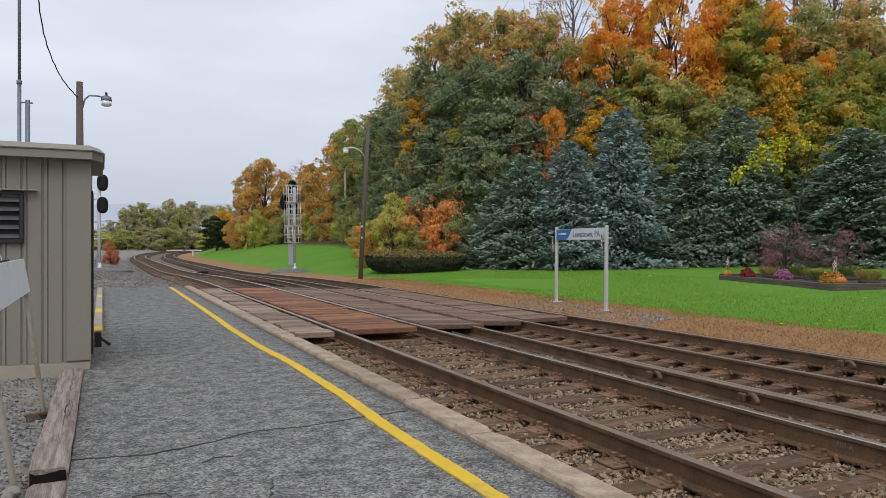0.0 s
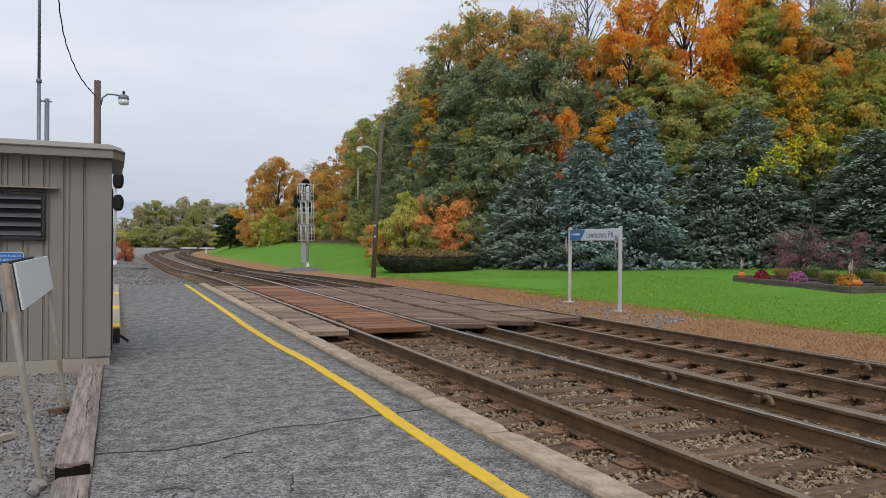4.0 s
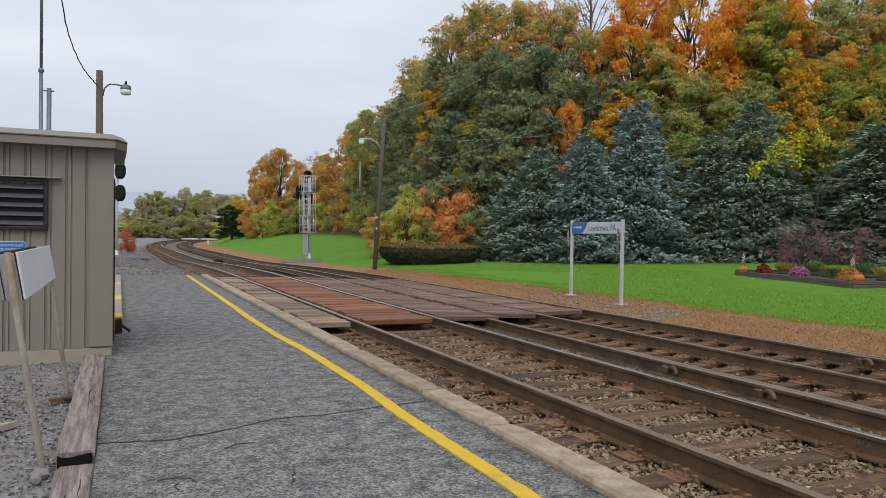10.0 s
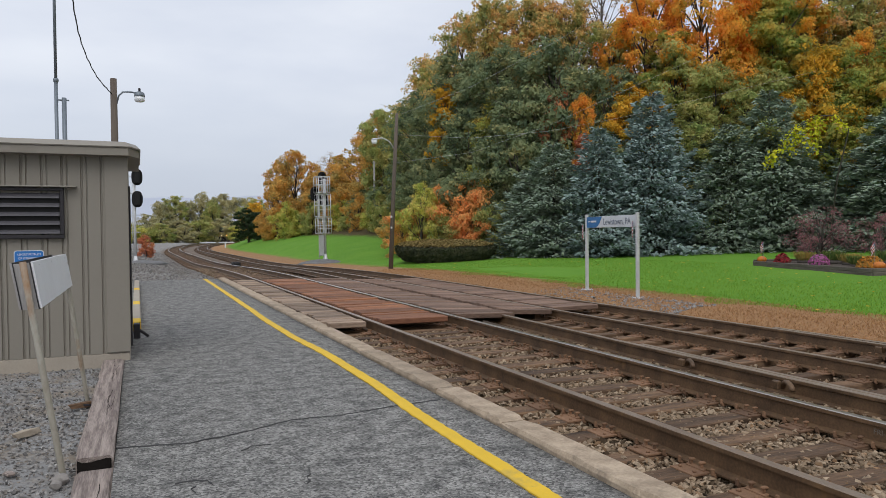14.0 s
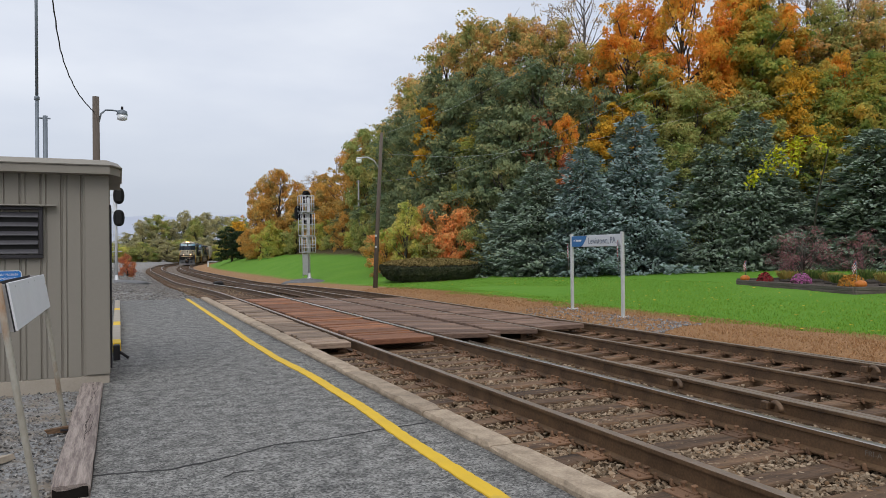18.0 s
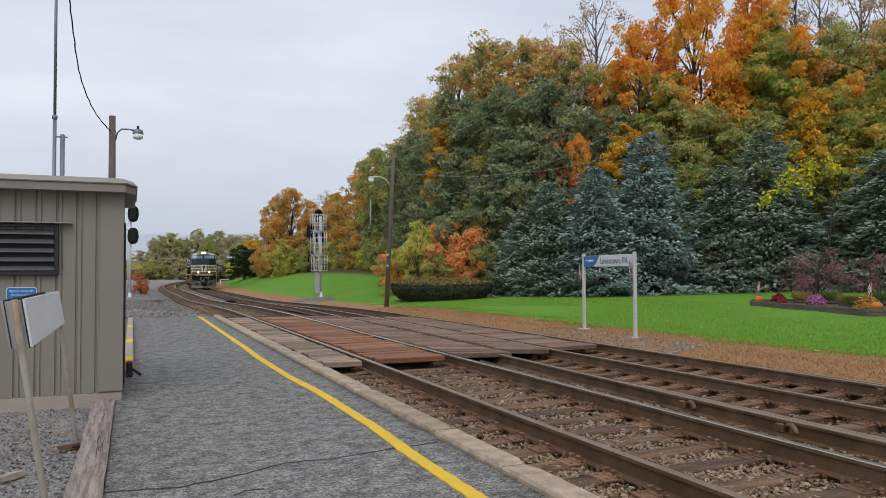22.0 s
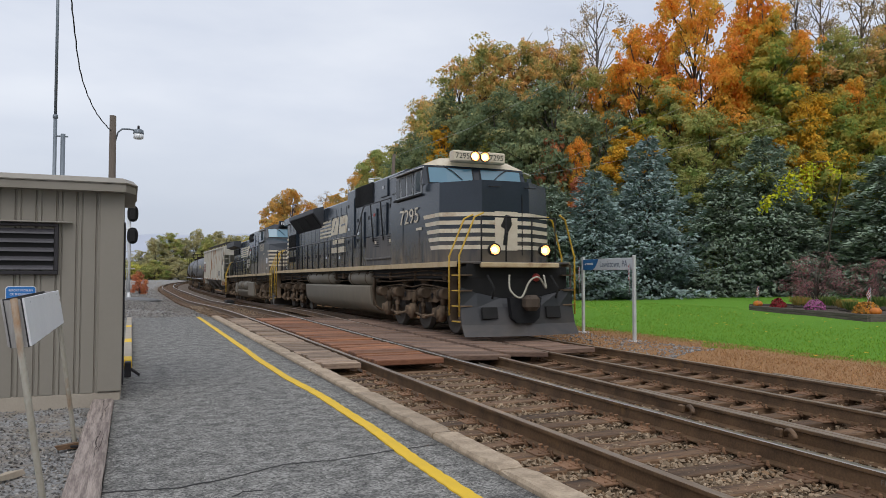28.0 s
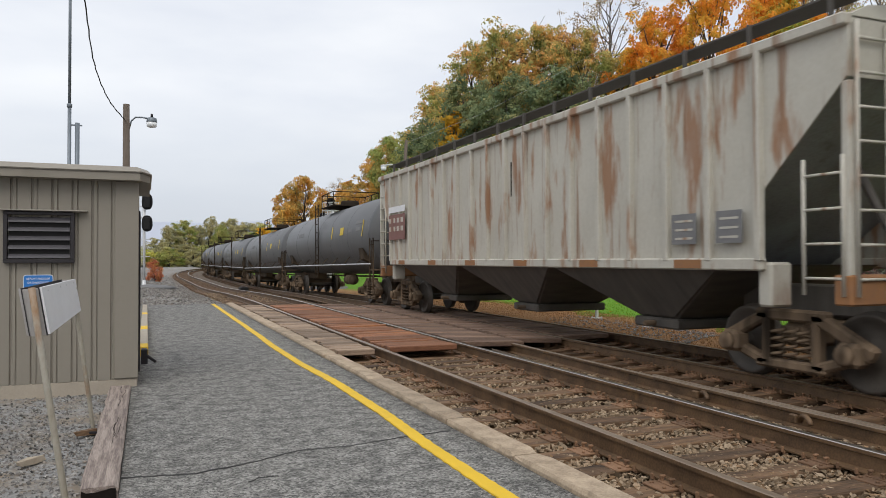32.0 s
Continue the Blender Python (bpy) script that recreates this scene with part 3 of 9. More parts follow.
def build_ground():
    ys = axis_steps([(-2000, -200, 300), (-200, -20, 20), (-20, 60, 1.0), (60, 130, 2.0), (130, 300, 8), (300, 3000, 300)])
    us = axis_steps([(-2500, -200, 300), (-200, -20, 15), (-20, -1, 1.0), (-1, 15, 0.25), (15, 60, 1.2), (60, 200, 10), (200, 2500, 300)])
    g = G()
    for y in ys:
        for u in us:
            x = u + bend(min(y, 260))
            z = ground_z(x, min(y, 260))
            if abs(x) < 60 and -20 < y < 130:
                z += 0.02 * noise.noise((x * 0.7, y * 0.7, 0)) + (0.12 * noise.noise((x * 0.11, y * 0.11, 3)) if u > 14 else 0)
            g.v.append((x, y, z))
    w = len(us)
    for j in range(len(ys) - 1):
        for i in range(w - 1):
            g.f.append((j * w + i, j * w + i + 1, (j + 1) * w + i + 1, (j + 1) * w + i))
            g.s.append(True)
            g.m.append(0)
    tagged(part("ground", g, ground_material()), "grassy and gravel ground beside the railway", "ground", kind="structure")


build_ground()

# ---- platform ----
def rough_slab(x0, x1, y0, y1, z, thick, nx, ny, amp):
    g = G()
    for j in range(ny + 1):
        for i in range(nx + 1):
            x, y = x0 + (x1 - x0) * i / nx, y0 + (y1 - y0) * j / ny
            g.v.append((x, y, z + amp * noise.noise((x * 0.9, y * 0.5, 7))))
    top = len(g.v)
    w = nx + 1
    for j in range(ny):
        for i in range(nx):
            g.add([], [])
            g.f.append((j * w + i, j * w + i + 1, (j + 1) * w + i + 1, (j + 1) * w + i))
            g.s.append(True)
            g.m.append(0)
    rim = [i for i in range(w)] + [j * w + nx for j in range(1, ny + 1)] + [ny * w + i for i in range(nx - 1, -1, -1)] + [j * w for j in range(ny - 1, 0, -1)]
    g.v += [(g.v[i][0], g.v[i][1], z - thick) for i in rim]
    k = len(rim)
    for i in range(k):
        g.f.append((rim[i], top + i, top + (i + 1) % k, rim[(i + 1) % k]))
        g.s.append(False)
        g.m.append(0)
    return g


P_L, P_R, P_END = -0.12, 2.47, 25.6
platform = part("platform", rough_slab(P_L, P_R, -8, P_END, 0.0, 0.3, 12, 120, 0.006), M["asphalt"])
tagged(platform, "cracked grey asphalt station platform", "platform", kind="structure")


def ribbon(path, width, z, amp=0.0, seed=0, thick=0.004):
    """Thin strip on the ground along path, edges uneven by amp."""
    rnd = random.Random(seed)
    g = G()
    pts = [Vector(p) for p in path]
    for i, p in enumerate(pts):
        d = (pts[min(i + 1, len(pts) - 1)] - pts[max(i - 1, 0)]).normalized()
        s = Vector((d.y, -d.x))
        w = width * 0.5
        for k in (-1, 1):
            q = p + s * k * (w + rnd.uniform(-amp, amp))
            g.v += [(q.x, q.y, z), (q.x, q.y, z - thick)]
    for i in range(len(pts) - 1):
        a, b = 4 * i, 4 * i + 4
        g.f += [(a, a + 2, b + 2, b), (a + 2, a + 3, b + 3, b + 2), (a + 1, a, b, b + 1)]
        g.s += [False] * 3
        g.m += [0] * 3
    return g


LINE_Y = (-8.0, 3.0, 4.2, 5.5, 5.85, 6.7, 7.4, 8.1, 8.8, 10.2, 12.1, 15.4, 24.0)
LINE_X = (2.03, 2.045, 2.055, 2.058, 2.07, 2.1, 2.1, 2.1, 2.085, 2.025, 2.0, 2.035, 2.07)


def line_x(y):
    return float(np.interp(y, LINE_Y, LINE_X)) + 0.004 * math.sin(y * 2.3)


part("safety_line", ribbon([(line_x(y), y) for y in np.arange(-7.5, 25.5, 0.06)], 0.112, 0.012, 0.006, 3, 0.01), M["yellow"], platform, "worn yellow painted safety line")


def crack(pts, w, seed):
    rnd = random.Random(seed)
    path = []
    for (x0, y0), (x1, y1) in zip(pts, pts[1:]):
        k = max(2, int(math.hypot(x1 - x0, y1 - y0) / 0.05))
        path += [(x0 + (x1 - x0) * i / k + rnd.uniform(-0.012, 0.012), y0 + (y1 - y0) * i / k + rnd.uniform(-0.012, 0.012)) for i in range(k)]
    return ribbon(path, w, 0.009, w * 0.35, seed, 0.008)


for i, (pts, w) in enumerate([
    ([(-0.12, 5.36), (0.35, 5.28), (0.75, 5.42), (1.1, 5.62), (1.5, 5.6), (2.0, 5.72), (2.47, 5.78)], 0.0042)
]):
    part("crack", crack(pts, w, 10 + i), M["tar"], platform)
# short fine cracks in the worn asphalt
rnd = random.Random(91)
for i in range(6):
    x, y = rnd.uniform(-0.08, 1.0), rnd.uniform(3.2, 5.3)
    a, pts = rnd.choice((0.3, 1.5, 2.2, 2.9)) + rnd.uniform(-0.4, 0.4), [(x, y)]
    for _ in range(rnd.randint(2, 5)):
        a += rnd.uniform(-0.9, 0.9)
        x, y = min(2.0, max(-0.1, x + 0.07 * math.cos(a))), y + 0.08 * math.sin(a)
        pts.append((x, y))
    part("crack", crack(pts, rnd.uniform(0.0012, 0.0022), 50 + i), M["tar"], platform)

rnd = random.Random(5)
y = -7.0
while y < 25.4:
    ln = rnd.uniform(1.9, 3.1) if y < 4 or y > 12 else (6.1 - y if y < 6 and y > 3 else 2.4)
    y1 = min(25.5, y + ln)
    g = G()
    n = 16
    rings = []
    for i in range(n + 1):
        yy = y + 0.008 + (y1 - y - 0.016) * i / n
        j = [rnd.uniform(-0.004, 0.004) for _ in range(4)]
        lo = 0.016 if i in (0, n) else 0
        chip = rnd.uniform(0.0, 0.035) if rnd.random() < 0.15 else 0.0
        rings.append([(2.475, yy, -0.42), (2.715, yy, -0.42), (2.715 + j[0] - lo, yy, 0.015), (2.695 + j[1] - lo, yy, 0.043 - lo), (2.49 + j[3] + lo + chip, yy, 0.046 + j[2] * 0.7 - lo), (2.475 + j[3] + lo + chip * 0.8, yy, 0.022 - chip * 0.5)])
    g.loft([r[::-1] for r in rings], smooth=False)
    part("kerb_block", g, M["kerb"], platform, "pale chipped concrete kerb block")
    y = y1

# timber edging on the platform's other side
for i, (y0, y1, dz, dx) in enumerate([(-1.5, 1.9, -0.02, 0.0), (1.95, 5.0, -0.022, 0.01), (5.06, 7.62, 0.045, 0.0), (7.63, 9.12, 0.03, 0.0)]):
    g = G()
    k = 9
    rnd = random.Random(40 + i)
    rings = []
    for a in range(k + 1):
        yy = y0 + (y1 - y0) * a / k
        j = [rnd.uniform(-0.012, 0.012) for _ in range(6)]
        xl, xr = -0.345 + dx, -0.125 + dx
        rings.append([(xl, yy, -0.2), (xr, yy, -0.2), (xr + j[0] * 0.3, yy, dz - 0.02), (xr - 0.02 + j[1] * 0.4, yy, dz), (xl + 0.02 + j[2], yy, dz + j[3] * 0.3), (xl + j[4], yy, dz - 0.025)])
    g.loft([r[::-1] for r in rings], smooth=False)
    beam = part("edging_timber", g, M["timber"])
    for c in range(3):
        x, yy, pts = rnd.uniform(xl + 0.05, xr - 0.05), rnd.uniform(y0 + 0.1, y1 - 0.5), []
        for _ in range(rnd.randint(4, 9)):
            pts.append((x, yy))
            x, yy = min(xr - 0.04, max(xl + 0.04, x + rnd.uniform(-0.014, 0.014))), min(y1 - 0.02, yy + rnd.uniform(0.06, 0.14))
        part("split", ribbon(pts, rnd.uniform(0.0015, 0.0035), dz + 0.004, 0.0015, c, 0.012), M["gapblack"], beam, "dark split along the grain")
    # ragged black face puts the gap's shadow on the beam end
    rim = [((xl + 0.012) + (xr - xl - 0.024) * q / 7, dz - 0.012 - rnd.uniform(0, 0.022)) for q in range(8)]
    g = G().loft([[(x, y0 + dy, z) for x, z in rim] + [(xr - 0.012, y0 + dy, dz - 0.12), (xl + 0.012, y0 + dy, dz - 0.12)] for dy in (0.004, -0.009)], smooth=False)
    part("end_grain", g, M["gapblack"], beam, "black ragged face painted as the gap's shade")
    tagged(beam, "weathered grey-brown timber beam edging the platform", "timber", group="platform edging timbers")

# ---- tracks ----
def rail_profile(h=0.18):
    return [(-0.07, -h), (0.07, -h), (0.07, -h + 0.012), (0.012, -h + 0.03), (0.009, -0.045), (0.036, -0.034), (0.036, -0.006), (0.03, 0.0), (-0.03, 0.0), (-0.036, -0.006), (-0.036, -0.034), (-0.009, -0.045), (-0.012, -h + 0.03), (-0.07, -h + 0.012)]


def rail_mesh(path, z):
    """Rail along path of (x, y); slot 1 is its running face."""
    g = G()
    prof = rail_profile()
    n = len(prof)
    for i, (x, y) in enumerate(path):
        a, b = path[max(i - 1, 0)], path[min(i + 1, len(path) - 1)]
        d = Vector((b[0] - a[0], b[1] - a[1])).normalized()
        zz = z(y) if callable(z) else z
        g.v += [(x + d.y * p, y - d.x * p, zz + q) for p, q in prof]
    for i in range(len(path) - 1):
        for k in range(n):
            g.f.append((i * n + k, i * n + (k + 1) % n, (i + 1) * n + (k + 1) % n, (i + 1) * n + k)[::1])
            g.s.append(False)
            g.m.append(1 if k in (6, 7, 8) else 0)
    for o, rev in ((0, False), ((len(path) - 1) * n, True)):
        q = tuple(o + k for k in range(n))
        g.f.append(q if rev else q[::-1])
        g.s.append(False)
        g.m.append(0)
    return g


def track_path(x):
    ys = [-60, -20, 0, 12] + list(np.arange(24, 60, 3)) + list(np.arange(60, 265, 6))
    return [(x + bend(y), y) for y in ys]


def tie_mesh(seed, ln=2.6):
    rnd = random.Random(seed)
    g = G()
    rings = []
    for i in range(7):
        x = -ln / 2 + ln * i / 6
        j = [rnd.uniform(-0.01, 0.01) for _ in range(4)]
        rings.append([(x, -0.11 + j[0], -0.16), (x, -0.112 + j[1], -0.01), (x, -0.10 + j[1], j[2] * 0.5), (x, 0.10 + j[3], j[2] * 0.5), (x, 0.112 + j[3], -0.01), (x, 0.11, -0.16)])
    g.loft(rings, smooth=False)
    return g.mesh("tie", M["tie"])


def plate_mesh():
    g = G()
    g.box((0, 0, 0.008), (0.42, 0.23, 0.018), 0.004)
    for sx in (-0.16, 0.16):
        for sy in (-0.07, 0.07):
            g.lathe([(0.015, 0.016), (0.015, 0.026), (0.009, 0.032)], (sx, sy, 0), seg=6)
    for sx in (-1, 1):
        g.prism([(sx * 0.075, 0.016), (sx * 0.10, 0.016), (sx * 0.10, 0.024), (sx * 0.075, 0.036)][::sx], "y", -0.085, 0.085)
    return g.mesh("tie_plate", M["plate"])


def spike_mesh():
    g = G()
    g.box((0, 0, 0.02), (0.018, 0.018, 0.06))
    g.box((0.006, 0, 0.05), (0.045, 0.032, 0.018), 0.006)
    return g.mesh("spike", M["plate"])


def anchor_mesh():
    g = G()
    g.box((0, 0, -0.005), (0.17, 0.022, 0.03), 0.006)
    g.box((0.088, 0, 0.025), (0.025, 0.03, 0.075), 0.006)
    g.box((-0.088, 0, 0.02), (0.02, 0.028, 0.05), 0.006)
    return g.mesh("rail_anchor", M["plate"])


TIES = [tie_mesh(s) for s in range(5)]
PLATE, SPIKE, ANCHOR = plate_mesh(), spike_mesh(), anchor_mesh()
TIE_STEP = 0.51


def build_track(mid, top, label, near, detail, heads):
    tr = thing("railway_track", label, "railway track", kind="structure")
    for s, hm in zip((-1, 1), heads):
        part("rail", rail_mesh(track_path(mid + s * GAUGE / 2), lambda y: top + dip(y)), [M["rail"], hm], tr)
    rnd = random.Random(int(mid * 10))
    far = G()
    k = 0
    y = 0.3
    while y < 250:
        x = mid + bend(y)
        yaw = math.degrees(math.atan((y - BEND_Y) / BEND_R)) if y > BEND_Y else 0
        if y < near:
            m = pose(x + rnd.uniform(-0.05, 0.05), y + rnd.uniform(-0.03, 0.03), top + dip(y) - 0.196 + rnd.uniform(-0.004, 0.004), 0, 0, rnd.uniform(-0.8, 0.8))
            part("tie", TIES[k % 5], None, tr, at=m)
            if y < detail:
                for s in (-1, 1):
                    px = mid + s * GAUGE / 2
                    part("tie_plate", PLATE, None, tr, at=pose(px, m.translation.y, top - 0.198))
                    for sx in (-1, 1):
                        for sy in (-0.05, 0.05):
                            part("spike", SPIKE, None, tr, at=pose(px + sx * 0.082, m.translation.y + sy, top - 0.185, 0, 0, 0 if sx < 0 else 180))
                    if detail > 10 and y < 11:
                        for sy in (-0.16, 0.16):
                            part("rail_anchor", ANCHOR, None, tr, at=pose(px, m.translation.y + sy, top - 0.185))
        else:
            far.box((x, y, top + dip(y) - 0.276), (2.6, 0.22, 0.16), m=Matrix.Rotation(radians(-yaw), 4, "Z"))
        y += TIE_STEP
        k += 1
    tagged(part("ties_far", far, M["tie"], tr), kind="stuff")
    return tr


track_a = build_track(A_MID, A_TOP, "railway track with rusty rails on dark wooden ties", 34, 15, (M["railold"], M["railhead"]))
track_b = build_track(B_MID, B_TOP, "busy main railway track with worn rails on wooden ties", 34, 15, (M["railold"], M["railold"]))

# the extra rails of the turnout
def lead_x(y):
    return 6.08 + 0.9 * step(y, 5, 34) + 0.75 * step(y, 26, 52)


def lead_z(y):
    return -0.06 - 0.06 * step(y, 8, 30) + dip(y)


turnout = thing("turnout_rail", "rusty closure rails of a turnout with braces", "rail", kind="structure")
part("rail", rail_mesh([(lead_x(y), y) for y in np.arange(-8, 50, 1.5)], lead_z), [M["rail"], M["railold"]], turnout)
part("rail", rail_mesh([(lead_x(y) + 0.13, y) for y in np.arange(-8, 8.8, 1.0)], lambda y: lead_z(y) - 0.01), [M["rail"], M["railold"]], turnout)
part("rail", rail_mesh([(9.45 + 0.02 * max(0, 8 - y), y) for y in np.arange(-8, 9.6, 0.8)], B_TOP - 0.005), [M["rail"], M["railold"]], turnout)


def brace(x, y, z):
    g = G()
    ring = [(0.10 * math.cos(a), 0, 0.09 * math.sin(a)) for a in np.linspace(0.2, 2.9, 9)]
    g.tube([(p[0] * 0.4 - 0.05, p[0], p[2]) for p in ring], 0.026, 8)
    g.box((-0.06, 0.13, 0.045), (0.05, 0.09, 0.09), 0.012)
    part("rail_brace", g, M["rail"], turnout, "rounded iron rail brace", at=(x, y, z))


for bx, by in ((lead_x(6.75) - 0.08, 6.75), (lead_x(5.35) - 0.08, 5.35)):
    brace(bx, by, lead_z(by) - 0.11)
brace(9.15, 6.6, B_TOP - 0.1)

# ---- plank crossing ----
crossing = thing("plank_crossing", "worn reddish plank crossing laid across the tracks", "crossing", kind="structure")
C0, C1 = 11.55, 24.2


def cross_planks(x0, x1, y0, y1, z0, z1, w, mat, seed, label="", ragged=0.0):
    """Boards across the track, one after another along y."""
    rnd = random.Random(seed)
    y = y0
    tilt = math.degrees(math.atan2(z0 - z1, x1 - x0))
    while y < y1 - 0.1:
        ww = min(w * rnd.uniform(0.92, 1.08), y1 - y)
        g = G()
        cut = rnd.uniform(0.0, ragged)
        g.box((cut / 2, 0, -0.045), (x1 - x0 - cut + rnd.uniform(-0.03, 0.02), ww - rnd.uniform(0.012, 0.03), 0.09), 0.01)
        part("plank", g, mat, crossing, label, at=pose((x0 + x1) / 2, y + ww / 2, (z0 + z1) / 2 + rnd.uniform(-0.014, 0.006), rnd.uniform(-1.5, 1.5), tilt + rnd.uniform(-0.5, 0.5), rnd.uniform(-0.3, 0.3)))
        y += ww


cross_planks(2.75, 3.48, C0, C1, 0.005, 0.0, 0.24, M["paleplank"], 1, "weathered pale plank", 0.14)
cross_planks(3.73, 4.95, C0, C1, 0.012, 0.012, 0.28, M["redplank"], 2, "rust-stained plank")
cross_planks(5.25, 6.45, C0 + 0.4, C1, 0.0, -0.05, 0.30, M["plank"], 3)
cross_planks(6.75, 7.72, C0 + 1.2, C1, -0.07, -0.11, 0.30, M["plank"], 4)
cross_planks(8.0, 9.1, C0 + 1.6, C1, -0.12, -0.12, 0.30, M["plank"], 5)
for x in (3.0, 3.35, 3.85, 4.85, 5.35, 6.2, 6.9, 7.5):
    g = G()
    g.box((0, 0, 0), (0.14, C1 - C0 - 1.6, 0.16), 0.01)
    part("bearer", g, M["tie"], crossing, at=pose(x, (C0 + C1) / 2 + 0.6, -0.18 - (0.1 if x > 6 else 0.02)))


# ---- loose stone ----
def stones(name, spots, mat, lo, hi, label, seed):
    """Many broken stones as one joined mesh."""
    rnd = np.random.RandomState(seed)
    base = np.array([(-1, -1, -.6), (1, -1, -.6), (1, 1, -.6), (-1, 1, -.6), (-.7, -.7, .7), (.8, -.6, .6), (.6, .7, .75), (-.6, .8, .55)], float)
    quad = np.array([(0, 3, 2, 1), (4, 5, 6, 7), (0, 1, 5, 4), (1, 2, 6, 5), (2, 3, 7, 6), (3, 0, 4, 7)])
    k = len(spots)
    s = rnd.uniform(lo, hi, (k, 1, 1)) * rnd.uniform(0.55, 1.2, (k, 1, 3)) * np.array([1.0, 1.0, 0.72])
    v = (base[None] + rnd.uniform(-0.35, 0.35, (k, 8, 3))) * s * 0.5
    e = rnd.uniform(0, 6.283, (k, 3))
    e[:, :2] = rnd.normal(0, 0.5, (k, 2))
    c, n_ = np.cos(e), np.sin(e)
    x, y, z = v[..., 0], v[..., 1], v[..., 2]
    y, z = y * c[:, None, 0] - z * n_[:, None, 0], y * n_[:, None, 0] + z * c[:, None, 0]
    x, z = x * c[:, None, 1] + z * n_[:, None, 1], -x * n_[:, None, 1] + z * c[:, None, 1]
    x, y = x * c[:, None, 2] - y * n_[:, None, 2], x * n_[:, None, 2] + y * c[:, None, 2]
    v = np.stack([x, y, z], -1) + np.asarray(spots)[:, None, :]
    me = bpy.data.meshes.new(name)
    q = (quad[None] + 8 * np.arange(k)[:, None, None]).reshape(-1, 4)
    me.vertices.add(8 * k)
    me.vertices.foreach_set("co", v.reshape(-1))
    me.loops.add(q.size)
    me.loops.foreach_set("vertex_index", q.reshape(-1))
    me.polygons.add(len(q))
    me.polygons.foreach_set("loop_start", np.arange(0, q.size, 4))
    me.polygons.foreach_set("loop_total", np.full(len(q), 4))
    me.polygons.foreach_set("use_smooth", np.zeros(len(q), bool))
    me.update(calc_edges=True)
    me.materials.append(mat)
    return tagged(new(name, me), label, "gravel", kind="stuff")


rs = np.random.RandomState(8)


def bed(n, x0, x1, y0, y1, zf, jit=0.02):
    """Spots on the ground, denser near y0."""
    y = y0 + (y1 - y0) * rs.rand(n) ** 1.7
    x = x0 + (x1 - x0) * rs.rand(n)
    return np.stack([x, y, np.array([zf(a, b) for a, b in zip(x, y)]) + rs.uniform(-jit, jit, n)], -1)


def not_on_crossing(p):
    on = (p[:, 1] > C0 - 0.1) & (p[:, 1] < C1) & (p[:, 0] < 9.2)
    return p[~on]


stones("ballast", not_on_crossing(np.concatenate([
    bed(36000, 2.74, 5.9, 2.2, 13, lambda x, y: -0.226, 0.024),
    bed(3500, 2.74, 5.9, 24, 40, lambda x, y: -0.245),
    bed(4000, 5.0, 6.3, 2.2, 14, lambda x, y: -0.24),
    bed(13000, 6.0, 10.3, 3, 16, lambda x, y: ground_z(x, y) + 0.045),
    bed(3500, 5.2, 10.6, 22, 48, lambda x, y: ground_z(x, y) + 0.02)])), M["ballast"], 0.021, 0.05, "brown broken ballast stone between the rails", 1)
stones("shoulder_stone", bed(1500, 10.2, 11.7, 12.4, 18.6, lambda x, y: ground_z(x, y)), M["gravel"], 0.03, 0.06, "grey crushed stone beside the sign posts", 2)
stones("yard_gravel", np.concatenate([
    bed(17000, -2.2, -0.34, 2.8, 9.4, lambda x, y: ground_z(x, y) + 0.004, 0.01),
    bed(3000, -1.5, 2.7, 25.6, 40, lambda x, y: ground_z(x, y) + 0.01)]), M["yardstone"], 0.008, 0.026, "grey crushed gravel", 3)
stones("track_gravel", np.concatenate([bed(5500, -1.4, 3.2, 25.7, 64, lambda x, y: ground_z(x, y) + 0.015), bed(6500, -0.8, 3.0, 34, 110, lambda x, y: ground_z(x + bend(y), y) + 0.02)]), M["yardstone"], 0.03, 0.07, "grey-brown crushed stone beyond the platform", 5)


# ---- plants ----
def leaf_quads(centres, normals_out, sizes, rnd, aspect=1.5, droop=0.0):
    """One bent leaf card (two triangles) for each centre, turned at random."""
    k = len(centres)
    d = rnd.normal(0, 0.55, (k, 3)) + normals_out
    d[:, 2] -= droop
    d /= np.linalg.norm(d, axis=1, keepdims=True)
    r = rnd.normal(0, 1, (k, 3))
    a = np.cross(d, r)
    a /= np.linalg.norm(a, axis=1, keepdims=True)
    b = np.cross(d, a)
    s = sizes[:, None]
    p0 = centres - a * s * 0.5 * aspect
    p1 = centres + b * s * 0.5 + d * s * 0.12
    p2 = centres + a * s * 0.5 * aspect
    p3 = centres - b * s * 0.5 + d * s * 0.12
    return np.stack([p0, p1, p2, p3], 1)


def leaf_tris(centres, normals_out, sizes, rnd, aspect=1.1):
    """One three-cornered leaf for each centre, facing roughly along its normal."""
    k = len(centres)
    d = rnd.normal(0, 0.5, (k, 3)) + normals_out
    d /= np.linalg.norm(d, axis=1, keepdims=True)
    a = np.cross(d, rnd.normal(0, 1, (k, 3)))
    a /= np.linalg.norm(a, axis=1, keepdims=True)
    b = np.cross(d, a)
    s = sizes[:, None]
    return np.ascontiguousarray(np.stack([centres - a * s * 0.5 * aspect - b * s * 0.4, centres + a * s * 0.5 * aspect - b * s * 0.4, centres + b * s * 0.6], 1))


